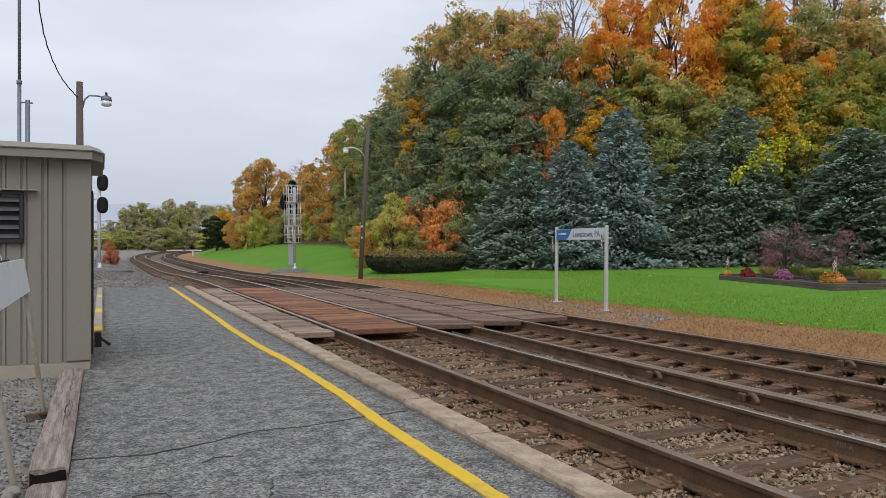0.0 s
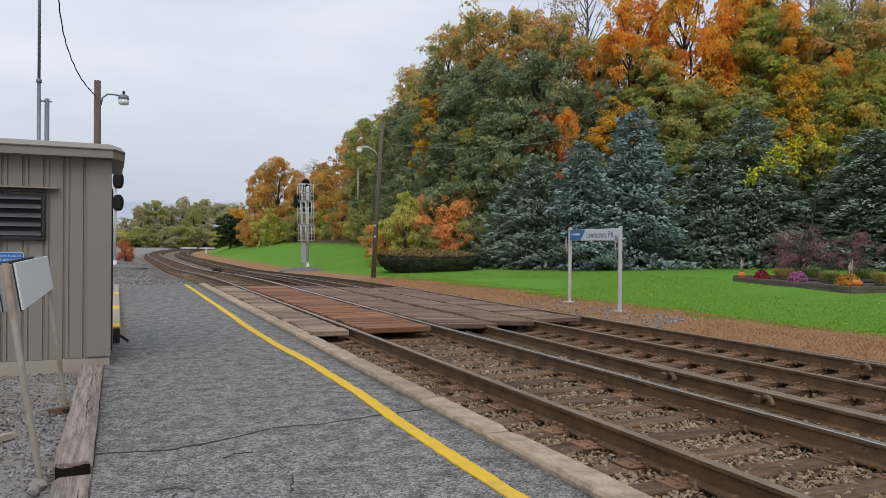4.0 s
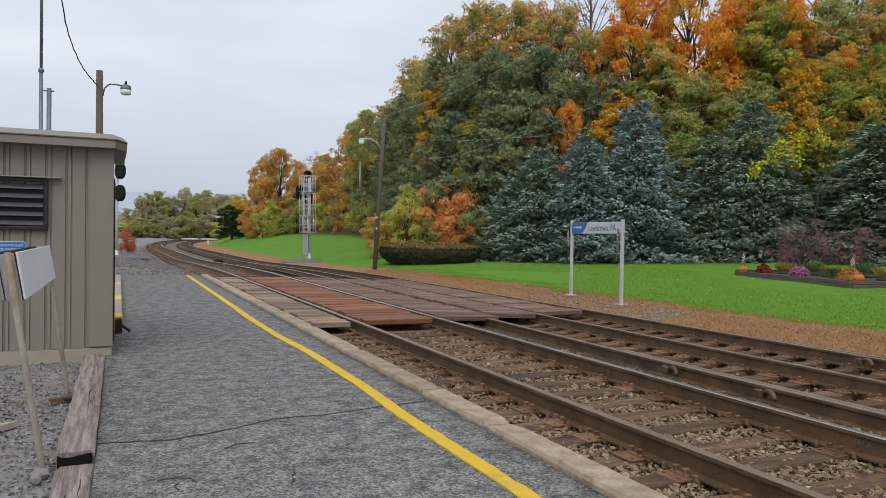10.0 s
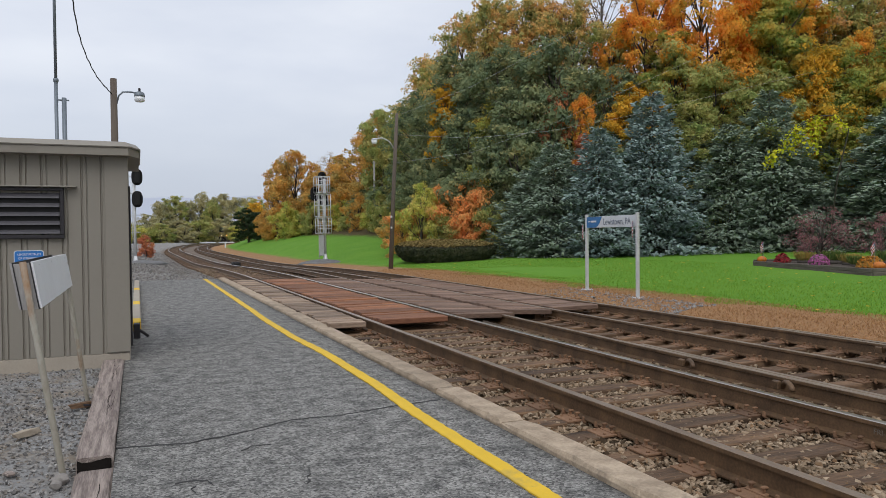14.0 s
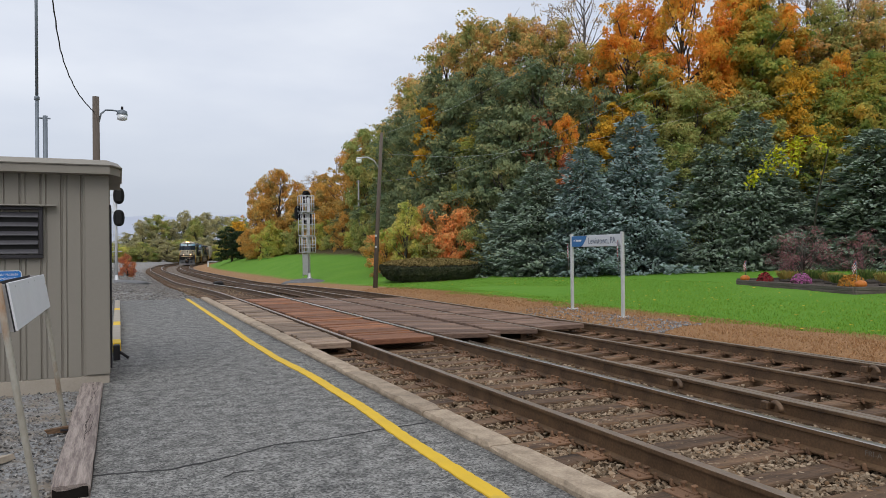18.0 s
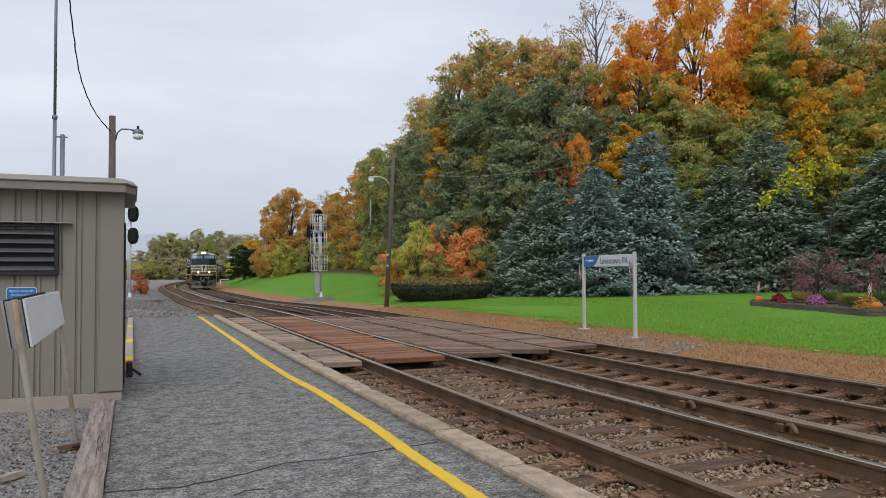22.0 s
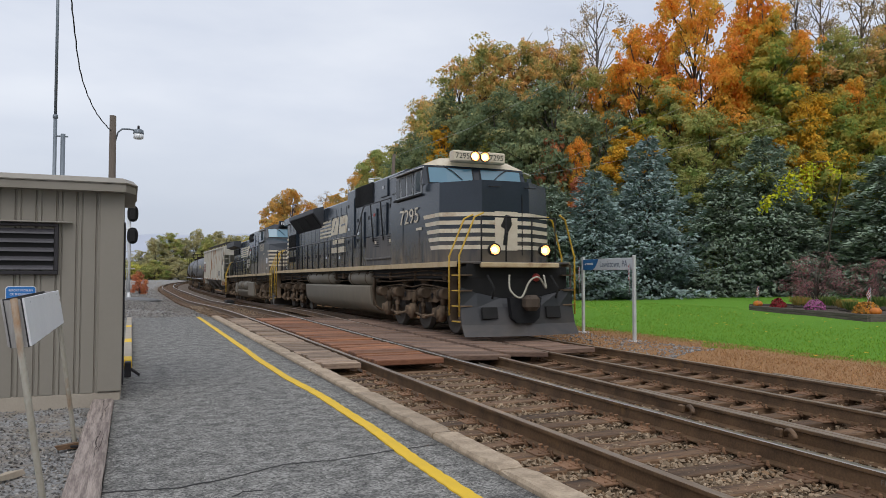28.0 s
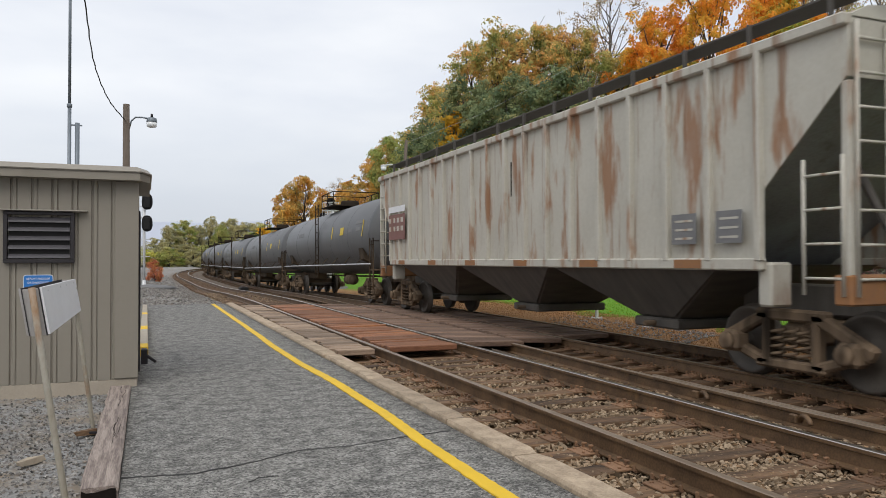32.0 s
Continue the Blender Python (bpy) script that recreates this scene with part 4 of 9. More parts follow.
def tri_mesh(name, tris, mat):
    k = len(tris)
    me = bpy.data.meshes.new(name)
    me.vertices.add(3 * k)
    me.vertices.foreach_set("co", tris.reshape(-1))
    me.loops.add(3 * k)
    me.loops.foreach_set("vertex_index", np.arange(3 * k))
    me.polygons.add(k)
    me.polygons.foreach_set("loop_start", np.arange(0, 3 * k, 3))
    me.polygons.foreach_set("loop_total", np.full(k, 3))
    me.update(calc_edges=True)
    me.materials.append(mat)
    return me


def quad_mesh(name, quads, mat):
    k = len(quads)
    me = bpy.data.meshes.new(name)
    me.vertices.add(4 * k)
    me.vertices.foreach_set("co", quads.reshape(-1))
    me.loops.add(4 * k)
    me.loops.foreach_set("vertex_index", np.arange(4 * k))
    me.polygons.add(k)
    me.polygons.foreach_set("loop_start", np.arange(0, 4 * k, 4))
    me.polygons.foreach_set("loop_total", np.full(k, 4))
    me.update(calc_edges=True)
    me.materials.append(mat)
    return me


def broad_tree(seed, leaves, lobes=26, low=0.12, leaf=0.03, bare=0.0, tall=2.0, limb=0.7, clumps=11):
    """Unit tree, 1 wide and tall high: limbs mesh and crown mesh."""
    rnd = np.random.RandomState(seed)
    g = G()
    g.tube([(0, 0, -0.05), (0.015, 0.0, 0.2 * tall), (-0.01, 0.02, 0.5 * tall), (0.02, 0, 0.82 * tall)], [0.035, 0.028, 0.018, 0.004], 7)
    cs, rs_ = [], []
    for i in range(lobes):
        t = (i + rnd.rand()) / lobes
        h = (low + (0.93 - low) * t) * tall
        rad = 0.40 * math.sin(math.pi * min(1, 0.16 + 0.80 * t)) ** 0.6
        a = i * 2.39996 + rnd.uniform(-0.6, 0.6)
        rr = rad * rnd.uniform(0.35, 1.1)
        c = np.array([rr * math.cos(a), rr * math.sin(a), h])
        cs.append(c)
        rs_.append(rnd.uniform(0.08, 0.21) * (1.1 - 0.3 * t))
        st = (0.0, 0.0, max(0.1 * tall, h - 0.25 - 0.2 * rnd.rand()))
        mid = (c[0] * 0.5 + rnd.normal(0, 0.02), c[1] * 0.5 + rnd.normal(0, 0.02), (st[2] + h) / 2 - 0.02)
        g.tube([st, mid, tuple(c)], [0.013 * limb, 0.009 * limb, 0.003 * limb], 4)
        for _ in range(2):
            e = c + rnd.normal(0, 0.6, 3) * rs_[-1]
            g.tube([tuple(c * 0.8 + np.array(mid) * 0.2), tuple(e)], [0.005 * limb, 0.0015], 3)
    # twig clumps round each lobe, each a small umbrella of leaves
    P, N, S = [], [], []
    cl, cr, cd = [], [], []
    for c, r in zip(cs, rs_):
        for _ in range(clumps):
            d = rnd.normal(0, 1, 3) + np.array([0, 0, 0.35])
            d /= np.linalg.norm(d)
            p = c + d * r * rnd.uniform(0.5, 1.08) * np.array([1, 1, 0.8])
            if noise.noise(tuple(p * 7.0)) < -0.32 + bare * 2.0:
                continue
            cl.append(p)
            cr.append(r * rnd.uniform(0.24, 0.52))
            cd.append(d)
        # bigger leaves added inside each lobe to block light and darken it
        if bare < 0.1:
            k = 16
            P.append(c + rnd.normal(0, 0.2 * r, (k, 3)))
            N.append(rnd.normal(0, 1, (k, 3)))
            S.append(np.minimum(rnd.uniform(0.25, 0.42, k) * r, 3.0 * leaf))
    wts = np.array(cr) ** 2
    per = np.maximum(5, (leaves * wts / wts.sum()).astype(int))
    for p, r, d, k in zip(cl, cr, cd, per):
        v = rnd.normal(0, 1, (k, 3))
        v /= np.linalg.norm(v, axis=1, keepdims=True)
        v[:, 2] = np.where(rnd.rand(k) < 0.45, abs(v[:, 2]), v[:, 2])
        P.append(p + v * r * (0.45 + 0.65 * rnd.rand(k, 1) ** 0.7) * np.array([1.1, 1.1, 0.85]))
        N.append(v * 0.7 + d * 0.6 + np.array([0, 0, 0.2]))
        S.append(rnd.uniform(0.6, 1.4, k) * leaf)
    tri = leaf_tris(np.concatenate(P), np.concatenate(N), np.concatenate(S), rnd)
    return g.mesh("trunk", M["bark"]), tri_mesh("crown", tri, M["bark"]), tall


def spruce(seed):
    """Unit spruce, 1 high and 1 wide: tiers of boughs, each a drooping fan of needle sprays."""
    rnd = np.random.RandomState(seed)
    g = G()
    g.tube([(0, 0, -0.03), (0, 0, 0.5), (0, 0, 0.99)], [0.022, 0.012, 0.002], 6)
    P, K = [], []
    n = 19
    for i in range(n):
        t = (i + 0.4 * rnd.rand()) / n
        h = 0.03 + 0.96 * t ** 0.95
        ln = 0.5 * (1 - t) ** 0.8 * (0.86 + 0.28 * rnd.rand()) + 0.015
        k = max(5, int(15 * (1 - 0.6 * t)))
        a0 = rnd.rand() * 6.28
        for j in range(k):
            a = a0 + 6.283 * (j + rnd.uniform(-0.3, 0.3)) / k
            l_ = ln * rnd.uniform(0.6, 1.15)
            rise = 0.1 + 0.7 * t * t + rnd.normal(0, 0.05)
            m = int(18 + 240 * l_)
            out, side, up = np.array([math.cos(a), math.sin(a), 0.0]), np.array([-math.sin(a), math.cos(a), 0.0]), np.array([0, 0, 1.0])
            f = 0.1 + 0.9 * rnd.rand(m) ** 0.75
            wide = (0.03 + 0.4 * l_) * np.sin(np.pi * np.clip(f * 0.92 + 0.04, 0, 1)) ** 0.7
            v = rnd.uniform(-1, 1, m)
            z = h + l_ * (rise * f - 0.4 * f * (1 - 0.8 * f) * (1 - t)) - 0.25 * np.abs(v) * wide - 0.016 * rnd.rand(m) ** 2
            p = out * (l_ * f)[:, None] + side * (v * wide)[:, None] + up * z[:, None]
            way = out + side * (v * 0.9 + rnd.normal(0, 0.25, m))[:, None] + up * rnd.normal(-0.12, 0.25, m)[:, None]
            way *= (rnd.uniform(0.7, 1.3, m) * 0.036 / np.linalg.norm(way, axis=1))[:, None]
            wing = np.cross(way, up + out * 0.8 + rnd.normal(0, 0.4, (m, 3)))
            wing *= (rnd.uniform(0.7, 1.3, m) * 0.0112 / np.linalg.norm(wing, axis=1))[:, None]
            P.append(np.stack([p - wing, p + wing, p + way], 1))
            K.append((f > 0.5) & (rnd.rand(m) < 0.6))
            if j % 3 == 0:
                g.tube([(0, 0, h), (l_ * 0.5 * out[0], l_ * 0.5 * out[1], h + l_ * 0.5 * (rise - 0.2))], [0.003, 0.001], 3)
    me = tri_mesh("crown", np.ascontiguousarray(np.concatenate(P)), M["bark"])
    me.materials.append(M["bark"])
    me.polygons.foreach_set("material_index", np.concatenate(K).astype(np.int32))
    return g.mesh("trunk", M["bark"]), me, 1.0


LEAF = {
    "orange": islands("orange_leaves", [(0.5, 0.46, 0.1), (0.8, 0.53, 0.1), (0.9, 0.5, 0.09), (0.88, 0.41, 0.09), (0.78, 0.31, 0.1)], through=0.62, scale=3.2),
    "rust": islands("russet_leaves", [(0.19, 0.25, 0.095), (0.35, 0.37, 0.13), (0.62, 0.49, 0.18), (0.84, 0.5, 0.18), (0.62, 0.42, 0.23)], through=0.55, scale=3.5),
    "olive": islands("olive_leaves", [(0.22, 0.31, 0.1), (0.37, 0.42, 0.14), (0.52, 0.49, 0.18), (0.6, 0.45, 0.16)], through=0.5, scale=3.5),
    "green": islands("green_leaves", [(0.111, 0.170, 0.106), (0.196, 0.254, 0.138), (0.297, 0.334, 0.164), (0.530, 0.456, 0.201)], through=0.45, scale=3.0),
    "gold": islands("gold_green_leaves", [(0.15, 0.25, 0.08), (0.32, 0.4, 0.1), (0.56, 0.48, 0.12), (0.8, 0.5, 0.1)], through=0.56, scale=3.2),
    "dark": islands("dark_leaves", [(0.032, 0.056, 0.028), (0.05, 0.08, 0.034), (0.085, 0.105, 0.045)], through=0.2, scale=0.3),
    "yellow": islands("yellow_leaves", [(0.345, 0.310, 0.057), (0.667, 0.414, 0.052), (0.805, 0.483, 0.057), (0.713, 0.322, 0.040)], through=0.45, scale=3.0),
    "lime": islands("lime_leaves", [(0.540, 0.513, 0.027), (0.743, 0.675, 0.041), (0.459, 0.513, 0.041), (0.62, 0.42, 0.03)], through=0.35, scale=0.8),
    "red": islands("red_leaves", [(0.45, 0.17, 0.11), (0.62, 0.24, 0.13), (0.72, 0.36, 0.12)], through=0.45, scale=2.5),
    "shrub": islands("shrub_leaves", [(0.5, 0.42, 0.14), (0.8, 0.46, 0.17), (0.92, 0.44, 0.16), (0.86, 0.34, 0.14)], through=0.5, scale=3.0),
    "bush": islands("bush_leaves", [(0.3, 0.4, 0.11), (0.5, 0.55, 0.14), (0.72, 0.64, 0.17), (0.62, 0.45, 0.19)], through=0.5, scale=3.0),
    # distance haze is mixed into these pale, greyed leaf colours
    "far": islands("haze_tinted_leaves", [(0.3, 0.31, 0.2), (0.4, 0.39, 0.22), (0.54, 0.47, 0.22), (0.36, 0.36, 0.26)], spread=0.08, through=0.4, scale=2.0),
    "bare": islands("sparse_leaves", [(0.272, 0.224, 0.160), (0.416, 0.288, 0.128), (0.352, 0.304, 0.240)], through=0.2, scale=2.0),
    "purple": islands("purple_leaves", [(0.22, 0.1, 0.11), (0.34, 0.16, 0.165), (0.44, 0.24, 0.23)], through=0.3, scale=2.0),
    "spruce": islands("spruce_needles", [(0.209, 0.249, 0.164), (0.266, 0.328, 0.232), (0.305, 0.379, 0.288)], 0.9, 0.2, through=0.15, scale=2.5, spec=0.06),
    "sprucetip": islands("spruce_tips", [(0.232, 0.288, 0.215), (0.288, 0.362, 0.282), (0.333, 0.407, 0.333)], 0.9, 0.2, through=0.15, scale=2.5, spec=0.06),
    "bluespruce": islands("blue_spruce_needles", [(0.198, 0.254, 0.215), (0.249, 0.328, 0.294), (0.299, 0.384, 0.356)], 0.9, 0.2, through=0.15, scale=2.5, spec=0.06),
    "bluetip": islands("blue_spruce_tips", [(0.243, 0.311, 0.288), (0.299, 0.384, 0.367), (0.356, 0.441, 0.429)], 0.9, 0.2, through=0.15, scale=2.5, spec=0.06),
    "amber": islands("amber_leaves", [(0.32, 0.31, 0.12), (0.56, 0.4, 0.13), (0.76, 0.43, 0.11), (0.58, 0.44, 0.14)], through=0.5, scale=3.0),
}
BROAD = [broad_tree(s, 19000, 46 + 4 * (s % 3), 0.12, 0.0215) for s in range(4)]
ROUND = [broad_tree(s, 15000, 34, 0.12, 0.0235, 0.0, 1.25) for s in (6, 7)]
HIGH = [broad_tree(s, 13000, 26, 0.5, 0.027, 0.0, 2.6) for s in (8, 9)]
AIRY = [broad_tree(s, 28000, 50, 0.24, 0.018, 0.09, 1.9, 0.8) for s in (13, 14)]
FARS = [broad_tree(s, 11000, 34, 0.06, 0.024, -0.06, 1.05) for s in (15, 16, 17)]
LIGHT = [broad_tree(18, 3600, 30, 0.06, 0.042, -0.06, 1.05)]
THIN = [broad_tree(12, 5200, 40, 0.3, 0.014, 0.15, 2.6, 0.5)]
BUSH = [broad_tree(s, 12000, 26, 0.06, 0.022, 0.0, 0.9) for s in (21, 22)]
SPRUCE = [spruce(s) for s in (31, 32, 33)]


def plant(name, meshes, mat, x, y, h, w, label, category, rz, group="", sink=0.1, tip=None):
    e = thing(name, label, category, Matrix.Translation((x, y, ground_z(x, y) - sink)) @ Matrix.Rotation(rz, 4, "Z") @ Matrix.Diagonal((w, w, h / meshes[2], 1)), group)
    part("trunk", meshes[0], None, e)
    c = part("crown", meshes[1], None, e)
    c.material_slots[0].link = "OBJECT"
    c.material_slots[0].material = mat
    if tip:
        c.material_slots[1].link = "OBJECT"
        c.material_slots[1].material = tip
    return e


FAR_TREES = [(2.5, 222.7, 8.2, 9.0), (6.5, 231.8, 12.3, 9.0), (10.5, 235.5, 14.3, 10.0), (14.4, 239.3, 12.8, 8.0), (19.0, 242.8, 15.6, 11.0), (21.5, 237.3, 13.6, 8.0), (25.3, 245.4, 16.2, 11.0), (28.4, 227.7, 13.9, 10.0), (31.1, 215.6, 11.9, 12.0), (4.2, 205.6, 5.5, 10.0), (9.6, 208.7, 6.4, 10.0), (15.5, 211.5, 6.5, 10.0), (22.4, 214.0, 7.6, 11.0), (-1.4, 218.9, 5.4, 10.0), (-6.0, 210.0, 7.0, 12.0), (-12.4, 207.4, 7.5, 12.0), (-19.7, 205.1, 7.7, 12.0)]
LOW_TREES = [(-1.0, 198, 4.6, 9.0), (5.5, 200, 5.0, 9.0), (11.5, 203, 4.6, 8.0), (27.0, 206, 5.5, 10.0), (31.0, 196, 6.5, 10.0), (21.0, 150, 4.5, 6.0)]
# added belt out of view on the left, darkens the train sides' reflections
UNSEEN_LEFT_TREES = [(-24 - 5.5 * i + 3 * (i % 3), 196 - 11 * i, 9 + (i * 7) % 4, 11 + (i * 5) % 4) for i in range(11)]
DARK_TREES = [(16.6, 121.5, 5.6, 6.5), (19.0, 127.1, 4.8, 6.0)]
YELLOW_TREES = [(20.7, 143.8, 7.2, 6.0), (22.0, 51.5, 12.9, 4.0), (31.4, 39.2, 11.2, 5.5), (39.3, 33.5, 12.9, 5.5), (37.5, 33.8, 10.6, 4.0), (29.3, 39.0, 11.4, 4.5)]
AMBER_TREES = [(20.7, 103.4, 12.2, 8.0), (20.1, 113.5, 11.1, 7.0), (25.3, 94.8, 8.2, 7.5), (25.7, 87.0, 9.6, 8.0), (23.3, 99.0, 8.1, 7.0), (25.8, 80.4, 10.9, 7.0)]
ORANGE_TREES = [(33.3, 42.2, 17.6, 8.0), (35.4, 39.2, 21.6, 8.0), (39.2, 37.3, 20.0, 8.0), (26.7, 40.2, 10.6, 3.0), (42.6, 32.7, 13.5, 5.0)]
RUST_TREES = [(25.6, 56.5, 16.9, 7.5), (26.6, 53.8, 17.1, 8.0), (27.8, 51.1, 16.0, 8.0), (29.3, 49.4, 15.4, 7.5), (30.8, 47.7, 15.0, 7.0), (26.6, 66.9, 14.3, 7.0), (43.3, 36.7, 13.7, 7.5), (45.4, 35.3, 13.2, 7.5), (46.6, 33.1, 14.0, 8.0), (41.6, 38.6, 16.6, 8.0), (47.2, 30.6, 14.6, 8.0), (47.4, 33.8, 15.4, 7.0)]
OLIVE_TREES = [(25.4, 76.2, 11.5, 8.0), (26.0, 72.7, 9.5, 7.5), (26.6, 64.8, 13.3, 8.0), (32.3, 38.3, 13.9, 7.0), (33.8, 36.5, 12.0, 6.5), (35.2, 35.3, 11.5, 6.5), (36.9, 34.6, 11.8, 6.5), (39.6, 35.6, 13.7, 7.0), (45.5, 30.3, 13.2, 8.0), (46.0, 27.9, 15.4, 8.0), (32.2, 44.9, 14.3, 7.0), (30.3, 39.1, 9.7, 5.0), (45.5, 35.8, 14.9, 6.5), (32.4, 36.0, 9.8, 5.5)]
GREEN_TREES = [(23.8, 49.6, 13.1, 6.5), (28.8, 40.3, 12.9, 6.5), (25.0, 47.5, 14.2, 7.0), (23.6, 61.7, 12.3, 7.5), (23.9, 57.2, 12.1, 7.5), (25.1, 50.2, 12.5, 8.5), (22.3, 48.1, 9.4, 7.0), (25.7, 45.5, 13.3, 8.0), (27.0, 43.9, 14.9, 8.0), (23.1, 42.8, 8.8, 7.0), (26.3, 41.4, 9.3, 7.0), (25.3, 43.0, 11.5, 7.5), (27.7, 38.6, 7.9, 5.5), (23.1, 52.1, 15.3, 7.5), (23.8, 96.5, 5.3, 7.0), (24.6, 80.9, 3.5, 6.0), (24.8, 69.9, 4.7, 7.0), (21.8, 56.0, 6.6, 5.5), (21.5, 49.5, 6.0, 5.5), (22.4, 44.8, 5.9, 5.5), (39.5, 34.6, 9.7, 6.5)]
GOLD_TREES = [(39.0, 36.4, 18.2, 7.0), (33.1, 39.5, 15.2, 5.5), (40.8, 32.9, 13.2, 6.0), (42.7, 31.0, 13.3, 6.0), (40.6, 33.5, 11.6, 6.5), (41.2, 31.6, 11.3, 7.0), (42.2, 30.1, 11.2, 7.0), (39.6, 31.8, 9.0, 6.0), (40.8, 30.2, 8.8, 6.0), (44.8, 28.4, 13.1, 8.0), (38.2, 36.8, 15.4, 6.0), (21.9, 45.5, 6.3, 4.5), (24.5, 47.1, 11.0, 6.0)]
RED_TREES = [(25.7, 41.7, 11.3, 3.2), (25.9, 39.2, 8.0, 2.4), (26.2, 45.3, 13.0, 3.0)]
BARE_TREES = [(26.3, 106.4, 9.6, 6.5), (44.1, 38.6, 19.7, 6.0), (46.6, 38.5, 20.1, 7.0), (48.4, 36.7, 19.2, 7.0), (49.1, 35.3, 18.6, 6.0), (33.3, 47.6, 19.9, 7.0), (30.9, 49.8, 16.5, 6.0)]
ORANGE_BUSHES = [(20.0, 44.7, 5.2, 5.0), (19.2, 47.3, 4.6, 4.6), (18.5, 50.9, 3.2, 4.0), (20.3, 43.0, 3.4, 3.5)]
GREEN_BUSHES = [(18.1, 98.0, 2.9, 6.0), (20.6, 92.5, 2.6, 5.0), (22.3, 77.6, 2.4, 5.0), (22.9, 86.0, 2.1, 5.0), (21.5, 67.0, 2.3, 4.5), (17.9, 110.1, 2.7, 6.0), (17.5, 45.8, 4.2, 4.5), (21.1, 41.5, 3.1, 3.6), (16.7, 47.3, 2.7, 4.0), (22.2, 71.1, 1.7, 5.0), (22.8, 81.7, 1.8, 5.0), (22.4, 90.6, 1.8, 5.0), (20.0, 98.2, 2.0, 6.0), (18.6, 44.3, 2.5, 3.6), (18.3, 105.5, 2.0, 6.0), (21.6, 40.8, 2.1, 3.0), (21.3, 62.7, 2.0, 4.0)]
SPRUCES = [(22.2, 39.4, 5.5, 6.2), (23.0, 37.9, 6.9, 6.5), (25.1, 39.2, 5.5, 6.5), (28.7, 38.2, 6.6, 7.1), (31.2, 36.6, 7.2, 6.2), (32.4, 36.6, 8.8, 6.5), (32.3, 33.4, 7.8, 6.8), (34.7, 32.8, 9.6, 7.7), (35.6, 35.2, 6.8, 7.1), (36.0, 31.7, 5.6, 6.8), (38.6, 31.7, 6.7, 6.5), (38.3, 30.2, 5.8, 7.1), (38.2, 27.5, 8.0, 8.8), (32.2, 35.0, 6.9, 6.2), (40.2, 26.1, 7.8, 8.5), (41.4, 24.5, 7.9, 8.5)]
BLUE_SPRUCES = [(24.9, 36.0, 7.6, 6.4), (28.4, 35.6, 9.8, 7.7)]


def hazy_ridge():
    """Low wooded ridge far behind the bend, mist painted into its colour."""
    g = G()
    n = 60
    rings = []
    for k in range(7):
        t = k / 6
        rings.append([(-900 + 1500 * i / n, 560 + 60 * k, -2 + (47 + 7 * noise.noise((i * 0.11, 2.0, 0)) + 2.5 * noise.noise((i * 0.45, 5.0, 0))) * math.sin(t * math.pi / 2) ** 1.3) for i in range(n + 1)])
    for r in rings:
        g.v += r
    for k in range(6):
        for i in range(n):
            q = k * (n + 1) + i
            g.f.append((q, q + 1, q + n + 2, q + n + 1))
            g.s.append(True)
            g.m.append(0)
    # pale blue-grey base colour carries the mist
    M["haze"] = material("mist_tinted_hill", (0.455, 0.485, 0.56), (0.43, 0.46, 0.53), 1.0, scale=0.02, fine=0.3, amount=0.6, bump=0.0, spec=0.0)
    tagged(part("backdrop", g, M["haze"]), "wooded ridge far beyond the bend, mist painted as blue-grey", "hill", kind="structure")


hazy_ridge()


# added trees out of view, there for the nose to reflect
UNSEEN_REAR_TREES = [(26 + 4.5 * (i % 3) + 0.9 * i, 14 - 6.2 * i, 15 + (i * 5) % 4, 9 + (i * 3) % 3) for i in range(1, 12)]


def grow(rows, name, pool, mats, label, category, group, seed, tip=""):
    rnd = random.Random(seed)
    for i, (x, y, h, w) in enumerate(rows):
        pl = pool
        if pool is BROAD:
            pl = ROUND if h < 1.6 * w else (HIGH if h > 2.35 * w else BROAD)
        plant(name, pl[(i + seed) % len(pl)], LEAF[mats[i % len(mats)]], x, y, h, w, label, category, rnd.uniform(0, 6.28), group, tip=LEAF[tip] if tip else None)


grow(FAR_TREES, "tree", FARS + [AIRY[0]], ["far", "far", "olive"], "olive tree far down the line, paled for haze", "tree", "far trees at the bend", 1)
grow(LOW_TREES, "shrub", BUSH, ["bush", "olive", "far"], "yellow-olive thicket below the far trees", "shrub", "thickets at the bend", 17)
grow(UNSEEN_LEFT_TREES, "tree", LIGHT, ["far"], "unseen tree added left of view to darken reflections", "tree", "far trees behind the shed", 16)
grow(UNSEEN_REAR_TREES, "tree", LIGHT, ["green", "olive"], "unseen leafy tree added to darken the locomotive nose's reflection", "tree", "autumn trees on the hillside", 18)
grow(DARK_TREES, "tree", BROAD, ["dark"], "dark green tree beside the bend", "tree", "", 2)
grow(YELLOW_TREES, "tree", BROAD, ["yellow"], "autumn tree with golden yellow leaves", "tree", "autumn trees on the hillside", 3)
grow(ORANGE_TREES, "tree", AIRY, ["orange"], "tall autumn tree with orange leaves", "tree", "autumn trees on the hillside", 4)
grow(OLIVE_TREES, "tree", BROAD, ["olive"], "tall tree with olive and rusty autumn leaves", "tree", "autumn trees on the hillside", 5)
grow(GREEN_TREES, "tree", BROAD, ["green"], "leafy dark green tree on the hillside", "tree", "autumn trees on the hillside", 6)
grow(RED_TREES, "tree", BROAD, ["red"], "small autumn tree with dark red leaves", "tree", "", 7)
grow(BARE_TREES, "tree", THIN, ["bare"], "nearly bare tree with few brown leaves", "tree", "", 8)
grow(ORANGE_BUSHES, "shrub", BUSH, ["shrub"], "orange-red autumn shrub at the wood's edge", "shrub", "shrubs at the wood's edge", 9)
